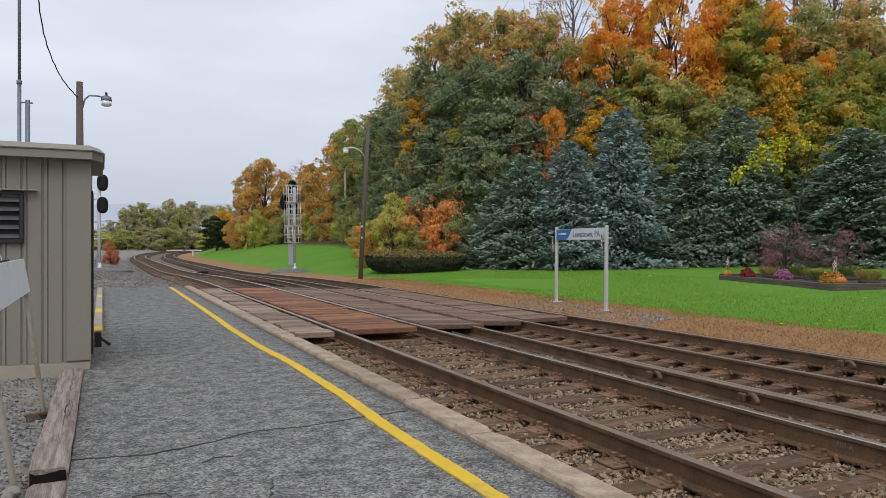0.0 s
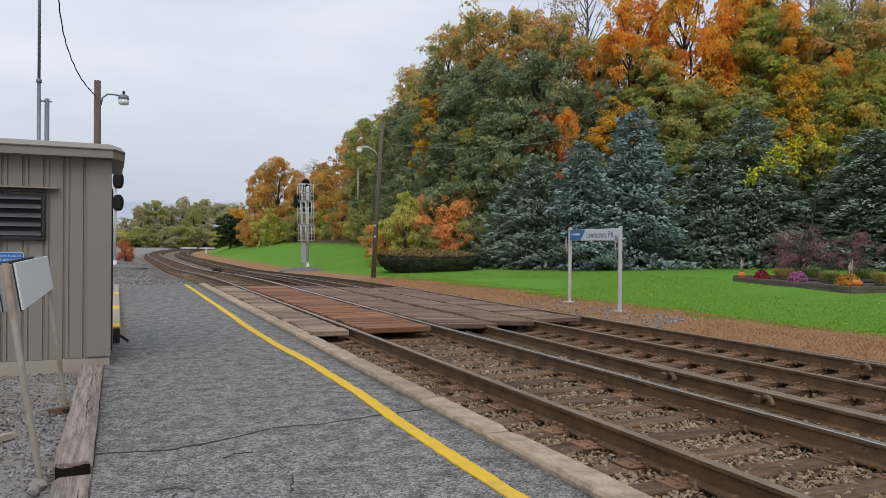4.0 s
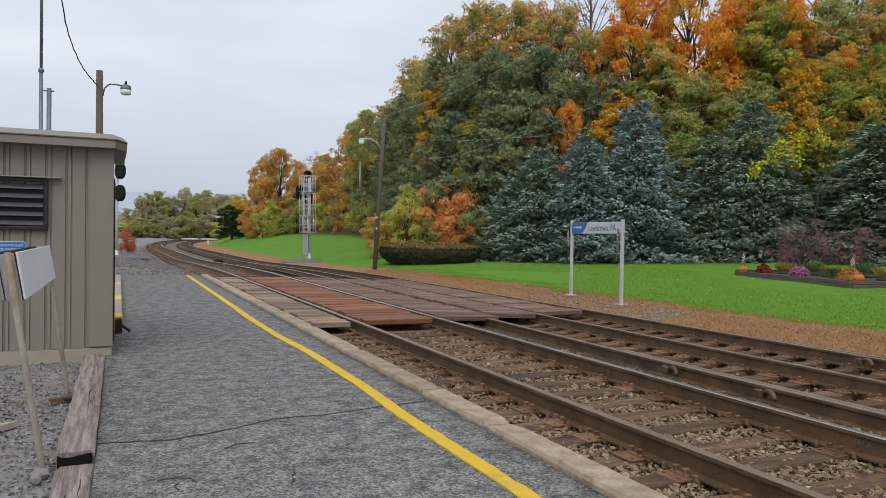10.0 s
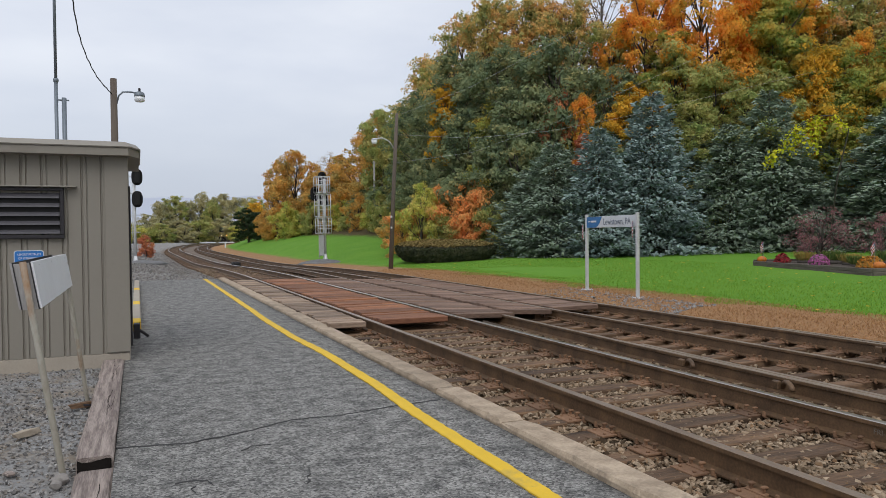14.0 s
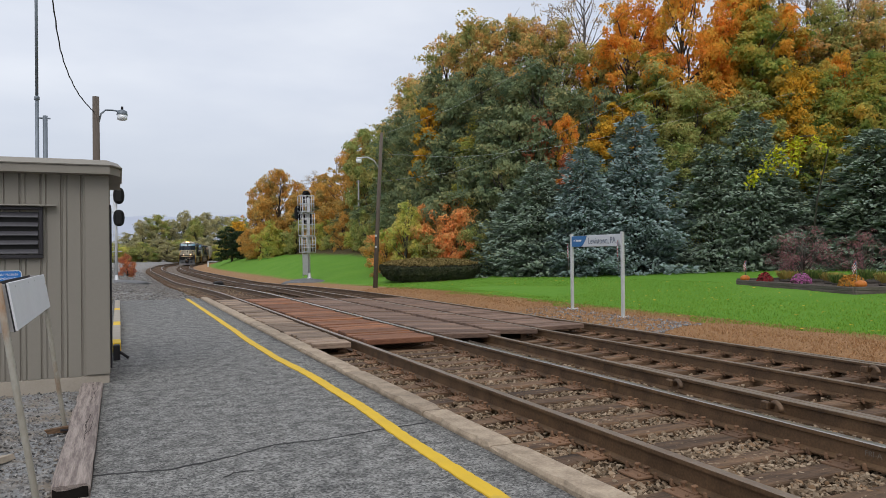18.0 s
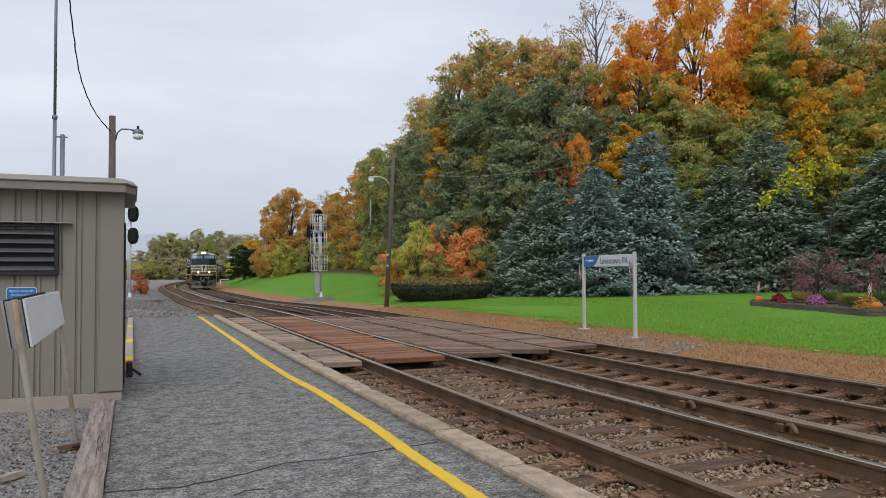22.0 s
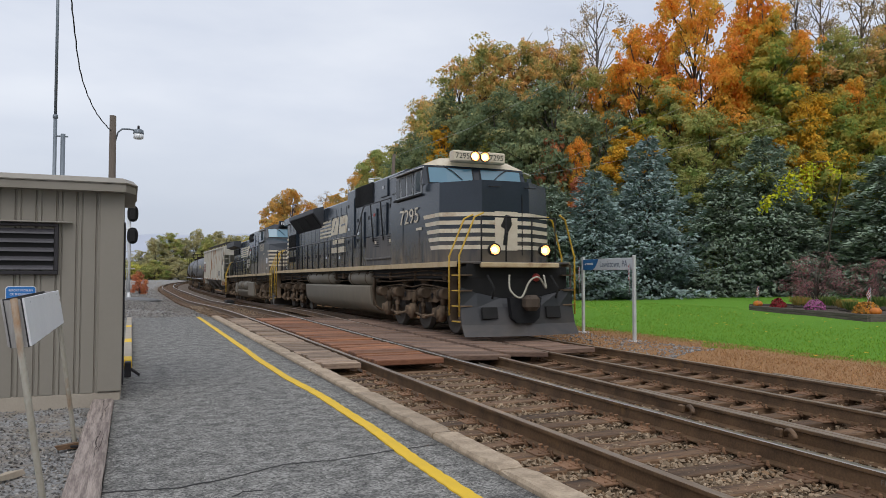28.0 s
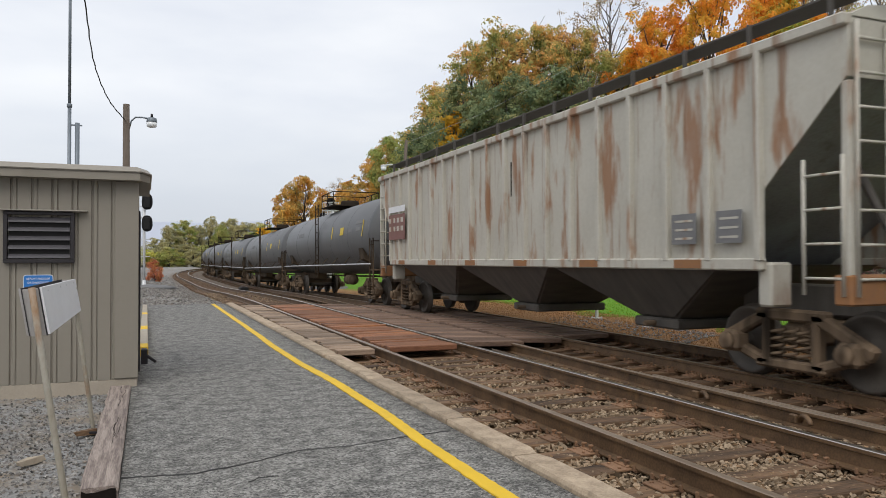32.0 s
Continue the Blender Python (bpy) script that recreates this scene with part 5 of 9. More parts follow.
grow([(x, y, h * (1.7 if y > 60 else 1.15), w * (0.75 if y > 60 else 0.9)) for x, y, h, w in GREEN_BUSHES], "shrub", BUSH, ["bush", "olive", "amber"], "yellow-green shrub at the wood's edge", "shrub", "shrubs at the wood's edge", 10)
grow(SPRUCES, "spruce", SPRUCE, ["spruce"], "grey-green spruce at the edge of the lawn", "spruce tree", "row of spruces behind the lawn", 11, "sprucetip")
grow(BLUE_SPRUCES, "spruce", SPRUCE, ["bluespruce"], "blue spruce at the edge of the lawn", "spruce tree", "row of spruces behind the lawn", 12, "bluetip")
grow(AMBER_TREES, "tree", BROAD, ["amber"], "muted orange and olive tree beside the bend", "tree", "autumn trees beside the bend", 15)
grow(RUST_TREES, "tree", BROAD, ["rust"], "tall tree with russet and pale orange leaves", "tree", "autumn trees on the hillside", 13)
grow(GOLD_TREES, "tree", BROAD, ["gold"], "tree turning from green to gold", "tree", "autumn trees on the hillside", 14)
plant("bush", broad_tree(26, 4200, 34, 0.25, 0.014, 0.16, 0.8), LEAF["purple"], 24.6, 20.7, 2.3, 3.1, "sparse dusky purple-red bush in the flower bed", "bush", 1.0)
plant("bush", broad_tree(27, 1800, 22, 0.4, 0.018, 0.16, 0.9), LEAF["purple"], 25.6, 18.9, 2.1, 1.7, "sparse dusky purple-red bush in the flower bed", "bush", 2.0)


def hanging_vine(x, y, rz):
    """Vine on a thin leaning stem, arching over and hanging in strands."""
    rnd = np.random.RandomState(25)
    e = thing("vine", "bright yellow vine hanging over the spruces", "vine", pose(x, y, ground_z(x, y) - 0.05, 0, 0, rz))
    g = G()
    arch = [(1.3, 2.6, 0.0), (1.6, 2.0, 4.0), (1.75, 0.3, 6.4), (1.1, 0.0, 7.1), (0.1, 0.0, 7.1), (-0.9, 0.0, 6.5), (-1.6, 0.0, 5.6), (-1.95, 0.0, 5.0)]
    g.tube(arch, [0.05, 0.045, 0.035, 0.03, 0.025, 0.02, 0.012, 0.006], 6)
    P = []
    pts = np.array(arch[2:])
    for i in range(30):
        u = rnd.rand() * (len(pts) - 1.001)
        c = pts[int(u)] * (1 - u % 1) + pts[int(u) + 1] * (u % 1)
        ln = rnd.uniform(0.3, 2.3) * (0.35 + 0.65 * math.exp(-((c[0] + 0.1) / 0.9) ** 2))
        sway = rnd.normal(-0.15, 0.2)
        dy = rnd.normal(0, 0.25)
        g.tube([tuple(c), (c[0] + sway * 0.5, dy, c[2] - ln * 0.5), (c[0] + sway, dy * 1.3, c[2] - ln)], [0.008, 0.006, 0.003], 4)
        k = int(7 + 13 * ln)
        f = rnd.rand(k, 1)
        P.append(np.array([c[0], 0, c[2]]) + f * np.array([sway, dy * 1.3, -ln]) + rnd.normal(0, 0.1, (k, 3)))
    P = np.concatenate(P)
    N = np.tile([0.0, -0.3, 0.8], (len(P), 1))
    part("stem", g, M["bark"], e)
    part("leaves", quad_mesh("leaves", leaf_quads(P, N, rnd.uniform(0.1, 0.2, len(P)), rnd, 1.1, 0.2), LEAF["lime"]), None, e)


hanging_vine(31.9, 27.4, -38)
plant("shrub", BUSH[1], LEAF["red"], 0.7, 66.0, 2.0, 1.6, "rusty red shrub beside the gravel", "shrub", 0.4)

# ---- shed ----
S_X, S_Y, S_W, S_L, S_H = -0.06, 9.2, 5.2, 1.85, 2.345
shed = thing("equipment_shed", "low tan metal-sided equipment shed with a flat roof", "shed", (0, 0, 0))
g = G()
g.box((S_X - S_W / 2, S_Y + S_L / 2, -0.02), (S_W, S_L, 0.22), 0.01)
part("footing", g, M["footing"], shed, "pale concrete footing")


def ribbed_wall(width, z0, z1, step_=0.2, rib=0.018):
    """Vertical ribbed sheet, in the xz plane, facing -y."""
    g = G()
    x, outline = 0.0, []
    while x < width - 1e-6:
        for dx, dy in ((0.0, 0.0), (0.115, 0.0), (0.122, rib), (0.134, rib), (0.141, 0.0), (0.172, 0.0), (0.176, rib * 0.7), (0.184, rib * 0.7), (0.188, 0.0)):
            if x + dx < width:
                outline.append((x + dx, dy))
        x += step_
    outline.append((width, 0.0))
    n = len(outline)
    g.v = [(px, py, z0) for px, py in outline] + [(px, py, z1) for px, py in outline]
    g.f = [(i, i + 1, n + i + 1, n + i) for i in range(n - 1)]
    g.s, g.m = [False] * (n - 1), [0] * (n - 1)
    return g


g = ribbed_wall(S_W, 0.09, S_H)
part("wall", g, M["siding"], shed, at=pose(S_X - S_W, S_Y, 0))
part("wall", ribbed_wall(S_L, 0.09, S_H), M["siding"], shed, at=pose(S_X, S_Y, 0, 0, 0, 90))
part("wall", ribbed_wall(S_W, 0.09, S_H), M["siding"], shed, at=pose(S_X, S_Y + S_L, 0, 0, 0, 180))
part("wall", ribbed_wall(S_L, 0.09, S_H), M["siding"], shed, at=pose(S_X - S_W, S_Y + S_L, 0, 0, 0, 270))
g = G()
g.box((0, 0, 0), (S_W - 0.06, S_L - 0.06, S_H - 0.1))
part("core", g, M["dark"], shed, at=(S_X - S_W / 2, S_Y + S_L / 2, S_H / 2 + 0.05))
g = G()
g.box((S_X - 0.115, S_Y - 0.008, S_H / 2 + 0.05), (0.25, 0.026, S_H - 0.1), 0.006)
part("corner_trim", g, M["siding"], shed)
g = G()
o = 0.17


def roof_ring(grow, z):
    """Outline of the roof edge at height z, its near corner cut off."""
    x0, x1, y0, y1 = S_X - S_W - 0.2 - grow, S_X + 0.13 + grow, S_Y - o - grow, S_Y + S_L + o + grow
    return [(x0, y0, z), (x1 - 0.11, y0, z), (x1, y0 + 0.3, z), (x1, y1, z), (x0, y1, z)]


part("fascia", g.loft([roof_ring(0, S_H), roof_ring(0, S_H + 0.085)], smooth=False), M["siding"], shed)
g = G().loft([roof_ring(0.012, S_H + 0.088), roof_ring(0.02, S_H + 0.1), roof_ring(-0.03, S_H + 0.155), roof_ring(-0.3, S_H + 0.19)], smooth=False)
part("roof", g, M["fascia"], shed, "flat grey metal roof edge")

# vent
V_X0, V_X1, V_Z0, V_Z1 = -1.40, -0.71, 1.44, 1.955
# black backing sheet paints the shade in the slat gaps
vent = part("vent", G().box(((V_X0 + V_X1) / 2, S_Y - 0.008, (V_Z0 + V_Z1) / 2), (V_X1 - V_X0 - 0.1, 0.03, V_Z1 - V_Z0 - 0.1)), M["black"], shed, "dark louvred vent")
for a, b in (((V_X0, V_X1), (V_Z1 - 0.012, V_Z1 + 0.022)), ((V_X0, V_X1), (V_Z0 - 0.025, V_Z0 + 0.015)), ((V_X0, V_X0 + 0.04), (V_Z0 + 0.015, V_Z1 - 0.012)), ((V_X1 - 0.04, V_X1), (V_Z0 + 0.015, V_Z1 - 0.012))):
    g = G()
    g.box(((a[0] + a[1]) / 2, S_Y - 0.03, (b[0] + b[1]) / 2), (a[1] - a[0], 0.06, b[1] - b[0]), 0.005)
    part("frame", g, M["dark"], vent)
g = G()
g.box(((V_X0 + V_X1) / 2 + 0.05, S_Y - 0.05, V_Z1 + 0.037), (V_X1 - V_X0 + 0.16, 0.09, 0.014), 0.003)
part("drip_cap", g, M["fascia"], vent)
v_w = (V_X1 - V_X0) / 2 - 0.045
for i in range(5):
    # each blade slopes down and outwards with a turned lip
    prof = [(0.02, 0.052), (-0.022, 0.012), (-0.028, -0.006), (-0.026, -0.006), (-0.02, 0.010), (0.022, 0.048)]
    g = G().loft([[(x, py, pz) for py, pz in prof] for x in (-v_w, v_w)], smooth=False)
    part("slat", g, M["slat"], vent, at=((V_X0 + V_X1) / 2, S_Y - 0.03, V_Z0 + 0.035 + i * 0.098))


# ---- shed fittings ----
g = G()
g.box((S_X + 0.006, S_Y + 1.2, 1.06), (0.03, 0.9, 2.0), 0.004)
part("door", g, M["dark"], shed, "dark metal side door")
g = G()
g.box((S_X + 0.07, S_Y + 1.95, 0.1), (0.09, 0.16, 0.22), 0.015)
g.tube([(S_X + 0.06, S_Y + 1.95, 0.2), (S_X + 0.10, S_Y + 1.9, 0.12), (S_X + 0.22, S_Y + 1.85, 0.03)], 0.02, 8)
part("downspout", g, M["dark"], shed, "dark downspout")
N_X, N_Z = -1.066, 1.137


def round_plate(hw, hh, r, y0, y1):
    """Upright plate round the notice's centre with rounded corners."""
    ring = []
    for sx, sz, a0 in ((1, 1, 0), (-1, 1, 90), (-1, -1, 180), (1, -1, 270)):
        for k in range(5):
            a = radians(a0 + 22.5 * k)
            ring.append((N_X + sx * (hw - r) + r * math.cos(a), N_Z + sz * (hh - r) + r * math.sin(a)))
    return G().loft([[(x, y0, z) for x, z in ring], [(x, y1, z) for x, z in ring]], smooth=False)


notice = tagged(part("notice_sign", round_plate(0.1465, 0.15, 0.03, S_Y - 0.006, S_Y - 0.014), M["white"]), "blue and white emergency notice on the shed wall", "sign")


def words(text, size, mat, parent, m, name="lettering", squeeze=1.0):
    c = bpy.data.curves.new(name, "FONT")
    c.body, c.size, c.align_x, c.align_y = text, size, "CENTER", "CENTER"
    c.extrude = 0.001
    ob = new("tmp", c)
    me = bpy.data.meshes.new_from_object(ob.evaluated_get(bpy.context.evaluated_depsgraph_get()))
    bpy.data.objects.remove(ob)
    me.name = name
    me.materials.clear()
    me.materials.append(mat)
    o = new(name, me)
    o.parent = parent
    o.matrix_basis = m @ Matrix.Diagonal((squeeze, 1, 1, 1))
    return o


part("face", round_plate(0.139, 0.1425, 0.025, S_Y - 0.013, S_Y - 0.018), M["blue"], notice, "blue face")
words("REPORT PROBLEM", 0.033, M["white"], notice, pose(N_X, S_Y - 0.02, N_Z + 0.105, 90), squeeze=0.85)
words("OR EMERGENCY", 0.033, M["white"], notice, pose(N_X, S_Y - 0.02, N_Z + 0.062, 90), squeeze=0.85)
for z in (0.01, -0.03, -0.08):
    part("text_bar", G().box((N_X, S_Y - 0.02, N_Z + z), (0.21, 0.003, 0.016)), M["white"], notice)

# low kerb along the shed with yellow ends
landing = thing("concrete_landing", "low pale concrete landing edge with yellow painted bands", "landing")
y0 = 12.0
for ln, mt in ((0.55, "yellow"), (2.6, "footing"), (0.8, "yellow"), (3.4, "footing"), (0.7, "yellow"), (3.6, "footing")):
    g = G()
    g.box((0.0, y0 + ln / 2, 0.06), (0.13, ln - 0.006, 0.16), 0.012)
    part("block", g, M[mt], landing)
    y0 += ln

# ---- board on two posts ----
board = thing("sign_board", "blank white board on two leaning rusty posts", "sign")
for way in ([(-0.398, 5.021, -0.160), (-0.403, 5.011, -0.060), (-0.476, 4.930, 0.492), (-0.519, 4.92, 0.798), (-0.547, 4.915, 0.993), (-0.587, 4.915, 1.283)],
            [(-0.401, 7.386, -0.160), (-0.406, 7.376, -0.060), (-0.460, 7.150, 0.501), (-0.525, 7.19, 0.96), (-0.57, 7.2, 1.25)]):
    part("post", G().tube(way, 0.019, 10), M["rustpost"], board, "grey post flaking to rust")


def slant_panel(x0, x1, y0, y1, z0, z1, t):
    """Upright panel parallel to the track; x0 below, x1 above."""
    g = G()
    g.loft([[(x0, y0, z0), (x0, y1, z0), (x1, y1, z1), (x1, y0, z1)], [(x0 - t, y0, z0), (x0 - t, y1, z0), (x1 - t, y1, z1), (x1 - t, y0, z1)]], smooth=False)
    return g


part("panel", slant_panel(-0.493, -0.539, 4.95, 7.16, 1.005, 1.282, 0.012), M["white"], board, "blank white panel")
part("end_board", slant_panel(-0.511, -0.557, 4.945, 4.985, 1.0, 1.275, 0.046), M["greywood"], board, "weathered grey end board")
part("end_board", slant_panel(-0.558, -0.604, 4.95, 4.985, 0.995, 1.27, 0.038), M["greywood"], board, "weathered grey end board")
part("end_board", slant_panel(-0.511, -0.557, 7.12, 7.155, 1.01, 1.275, 0.085), M["greywood"], board)
for x in (-0.506, -0.597):
    part("edge_strip", slant_panel(x, x - 0.046, 4.942, 7.158, 0.998, 1.278, 0.005), M["dark"], board, "thin dark edge strip")
part("panel_back", slant_panel(-0.603, -0.649, 4.95, 7.16, 1.0, 1.275, 0.012), M["greywood"], board)
for y in (5.2, 5.9, 6.3, 6.9):
    part("screw", G().lathe([(0.0, 0.004), (0.006, 0.002), (0.007, 0.0)], (-0.534, y, 1.255), axis="x", seg=8), M["galv"], board)
for by, bz in ((5.02, 1.19), (7.1, 1.2)):
    part("bracket", G().box((-0.575, by, bz), (0.10, 0.09, 0.02), 0.004), M["rustpost"], board)


def pebble(name, at, size, label, mat, seed):
    rnd = random.Random(seed)
    bm = bmesh.new()
    bmesh.ops.create_icosphere(bm, subdivisions=2, radius=0.5)
    for v in bm.verts:
        k = 1 + 0.35 * noise.noise(v.co * 2.2 + Vector((seed, 0, 0)))
        v.co = Vector((v.co.x * size[0] * k, v.co.y * size[1] * k, v.co.z * size[2] * k))
    me = bpy.data.meshes.new(name)
    bm.to_mesh(me)
    bm.free()
    me.materials.append(mat)
    ob = new(name, me)
    ob.matrix_basis = pose(*at, 0, 0, rnd.uniform(0, 360))
    return tagged(ob, label, "rock")


M["rock"] = material("rock", (0.30, 0.275, 0.25), (0.19, 0.175, 0.16), 0.9, scale=9, fine=60, bump=0.5)
pebble("rock", (-0.415, 4.93, -0.03), (0.1, 0.08, 0.07), "small tan rock at a post's foot", M["rock"], 2)
pebble("rock", (-0.43, 4.83, -0.035), (0.08, 0.07, 0.06), "small tan rock at a post's foot", M["rock"], 3)
for i, (x, y, r) in enumerate(((-0.98, 5.9, 25), (-1.1, 6.3, 70), (-0.72, 5.2, 110))):
    g = G()
    g.box((0, 0, 0), (0.16 - 0.03 * i, 0.05, 0.025), 0.008)
    tagged(part("wood_scrap", g, M["timber"], at=pose(x, y, -0.04, 4, 8, r)), "splintered scrap of weathered wood on gravel", "wood scrap", group="wood scraps on the gravel")
g = G()
g.box((0, 0, 0), (0.12, 0.02, 0.02), 0.004)
g.box((0.05, 0.02, 0.015), (0.02, 0.06, 0.04), 0.004)
tagged(part("iron_bracket", g, M["dark"], at=pose(-0.36, 7.0, -0.03, 0, 10, 30)), "dark iron bracket lying at a post's foot", "bracket")

# ---- poles and masts ----
lamp_pole = thing("street_lamp", "weathered wooden pole with a hooded area lamp", "street lamp", (-0.55, 24.3, 0))
part("pole", G().tube([(0, 0, -0.3), (0.01, 0, 3), (0, 0, 6.2)], [0.125, 0.11, 0.095], 12), M["polewood"], lamp_pole)
part("arm", G().tube([(0.08, 0, 5.45), (0.14, 0, 5.70), (0.26, 0, 5.82), (0.45, 0, 5.83), (0.68, 0, 5.80)], 0.025, 8), M["steel"], lamp_pole)
g = G().lathe([(0.05, 0.12), (0.05, 0.16), (0.14, 0.12), (0.15, 0.05), (0.16, 0.0), (0.15, -0.01)][::-1], (0.72, 0, 5.70), seg=14)
lamp_head = part("lamp_head", g, M["steel"], lamp_pole, "grey lamp head")
part("lens", G().lathe([(0.09, -0.16), (0.14, -0.14), (0.155, -0.01)], (0.72, 0, 5.70), seg=14), M["lampglass"], lamp_head)
part("photocell", G().lathe([(0.035, 0.16), (0.035, 0.25), (0.02, 0.26)], (0.72, 0, 5.70), seg=10), M["dark"], lamp_head)

mast = thing("antenna_mast", "tall thin grey antenna mast behind the shed", "mast", (-1.70, 19.8, 0))
part("pipe", G().tube([(0, 0, -0.2), (0, 0, 5.2)], 0.042, 10), M["steel"], mast)
part("pipe", G().tube([(0, 0, 5.2), (0, 0, 9.5)], 0.034, 10), M["steel"], mast)
part("coupling", G().lathe([(0.04, 5.13), (0.06, 5.15), (0.06, 5.22), (0.04, 5.24)], seg=10), M["steel"], mast)
mast2 = thing("conduit_post", "short thick grey steel post beside the mast", "post", (-1.53, 19.8, 0))
part("pipe", G().tube([(0, 0, -0.2), (0, 0, 4.78)], 0.052, 10), M["steel"], mast2)
part("clamp", G().box((-0.03, 0, 4.72), (0.28, 0.05, 0.03), 0.005), M["steel"], mast2)
ends = [Vector(p) for p in ((-0.6, 24.2, 5.72), (-0.95, 22.3, 5.9), (-1.15, 19.6, 6.2), (-1.15, 16.8, 6.7), (-1.1, 14.6, 7.1), (-1.0, 11.5, 7.9), (-1.0, 8.6, 9.0), (-1.2, 3, 12))]
way = []
for i in range(len(ends) - 1):
    p0, p1, p2, p3 = ends[max(i - 1, 0)], ends[i], ends[i + 1], ends[min(i + 2, len(ends) - 1)]
    for k in range(8):
        t = k / 8
        q = 0.5 * (2 * p1 + (p2 - p0) * t + (2 * p0 - 5 * p1 + 4 * p2 - p3) * t * t + (3 * p1 - p0 - 3 * p2 + p3) * t ** 3)
        way.append((q.x + 0.008 * math.sin(k * 2.4 + i), q.y, q.z + 0.006 * math.sin(k * 3.1)))
cable = G().tube(way + [tuple(ends[-1])], 0.015, 6)
tagged(part("overhead_cable", cable, M["black"]), "black overhead service cable to the lamp pole", "cable")

pole2 = thing("street_lamp", "leaning brown utility pole with a curved lamp arm", "street lamp", (11.7, 34.9, -0.2 + dip(34.9)))
part("pole", G().tube([(0, 0, -0.4), (0.2, -0.05, 4), (0.40, -0.1, 7.75)], [0.12, 0.10, 0.08], 12), M["polewood"], pole2)
part("arm", G().tube([(0.28, -0.05, 5.95), (0.0, -0.05, 6.35), (-0.35, -0.05, 6.5), (-0.72, -0.05, 6.45)], 0.03, 8), M["alu"], pole2)
g = G().lathe([(0.05, 0.1), (0.13, 0.07), (0.15, 0.0)][::-1], (-0.78, -0.05, 6.38), seg=14)
lh = part("lamp_head", g, M["alu"], pole2, "pale lamp head")
part("lens", G().lathe([(0.09, -0.2), (0.13, -0.15), (0.145, -0.01)], (-0.78, -0.05, 6.38), seg=14), M["lampglass"], lh)
for z in (2.05, 2.6):
    part("tag", G().box((0.03, -0.15, z), (0.09, 0.02, 0.1), 0.003), M["alu"], pole2)

pole3 = thing("utility_pole", "slim pale utility pole at the wood's edge", "utility pole", (22.4, 71.8, ground_z(22.4, 71.8) - 0.2))
part("pole", G().tube([(0, 0, 0), (0, 0, 7.2)], [0.11, 0.08], 8), M["greywood"], pole3)
part("crossarm", G().box((0, 0, 7.0), (0.5, 0.08, 0.08), 0.01), M["greywood"], pole3)
for pts in ([(12.05, 34.8, 6.4), (15.5, 33.5, 6.2), (19.5, 32.5, 6.6), (23.5, 31.5, 7.4), (34, 29, 10.0)],
            [(12.05, 34.8, 5.0), (16.0, 34.5, 5.6), (20.5, 34, 7.2), (30, 33, 11.5)],
            [(12.0, 34.8, 7.3), (16.5, 35.5, 9.2), (22, 36, 12.2), (30, 36, 17)]):
    tagged(part("power_line", G().tube(pts, 0.006, 5), M["galv"]), "thin overhead wire running up the wooded slope", "wire", group="wires from the leaning pole")


# ---- signals ----
def signal_head(parent, c, back):
    """Colour-light head with an oval backing plate, hooded towards -y or seen from behind."""
    g = G()
    ring = []
    for k in range(20):
        a = 2 * math.pi * k / 20
        ring.append((0.33 * math.copysign(abs(math.cos(a)) ** 0.8, math.cos(a)), 0.52 * math.copysign(abs(math.sin(a)) ** 0.8, math.sin(a))))
    g.loft([[(c[0] + p, c[1] - 0.015, c[2] + q) for p, q in ring], [(c[0] + p, c[1] + 0.015, c[2] + q) for p, q in ring]], smooth=False)
    h = part("backing_plate", g, M["black"], parent, "black oval backing plate")
    g = G()
    g.box((c[0], c[1] + 0.12 * back, c[2]), (0.34, 0.22, 0.8), 0.03)
    part("housing", g, M["black"], h)
    for dz in (-0.26, 0, 0.26):
        g = G().lathe([(0.11, 0), (0.12, -0.28 * back), (0.105, -0.28 * back), (0.1, 0.0)], (c[0], c[1] - 0.015 * back, c[2] + dz), axis="y", seg=12)
        part("hood", g, M["black"], h)


sig = thing("railway_signal", "aluminium railway signal mast with two black heads", "railway signal", (-0.1, 50.8, -0.1 + dip(50.8)))
part("mast", G().tube([(0, 0, 0), (0, 0, 6.25)], 0.085, 12), M["alu"], sig)
part("base", G().lathe([(0.28, 0), (0.26, 0.12), (0.14, 0.3), (0.09, 0.7)], seg=12), M["alu"], sig)
for z in (5.7, 4.3):
    signal_head(sig, (0.17, -0.25, z), -1)
    part("bracket", G().box((0.2, 0, z), (0.4, 0.08, 0.08), 0.01), M["alu"], sig)
for s in (-0.19, 0.19):
    part("ladder_rail", G().tube([(-0.32 + s, 0, 0.4), (-0.32 + s, 0, 6.05)], 0.022, 6), M["alu"], sig)
for i in range(15):
    part("rung", G().tube([(-0.51, 0, 0.7 + i * 0.36), (-0.13, 0, 0.7 + i * 0.36)], 0.014, 6), M["alu"], sig)
for z in (2.2, 3.3, 4.7):
    part("strut", G().box((-0.1, 0, z), (0.9, 0.06, 0.05), 0.008), M["alu"], sig)

sig2 = thing("railway_signal", "aluminium signal mast with caged ladder and black heads", "railway signal", (12.5, 52.4, -0.15 + dip(52.4)))
part("mast", G().tube([(0.1, 0, 0), (0.1, 0, 6.05)], 0.085, 12), M["alu"], sig2)
part("base", G().lathe([(0.3, 0), (0.28, 0.1), (0.15, 0.28), (0.09, 0.6)], (0.1, 0, 0), seg=12), M["alu"], sig2)
for s in (-0.40, -0.06):
    part("ladder_rail", G().tube([(s, -0.2, 0.35), (s, -0.2, 6.05)], 0.03, 8), M["alu"], sig2)
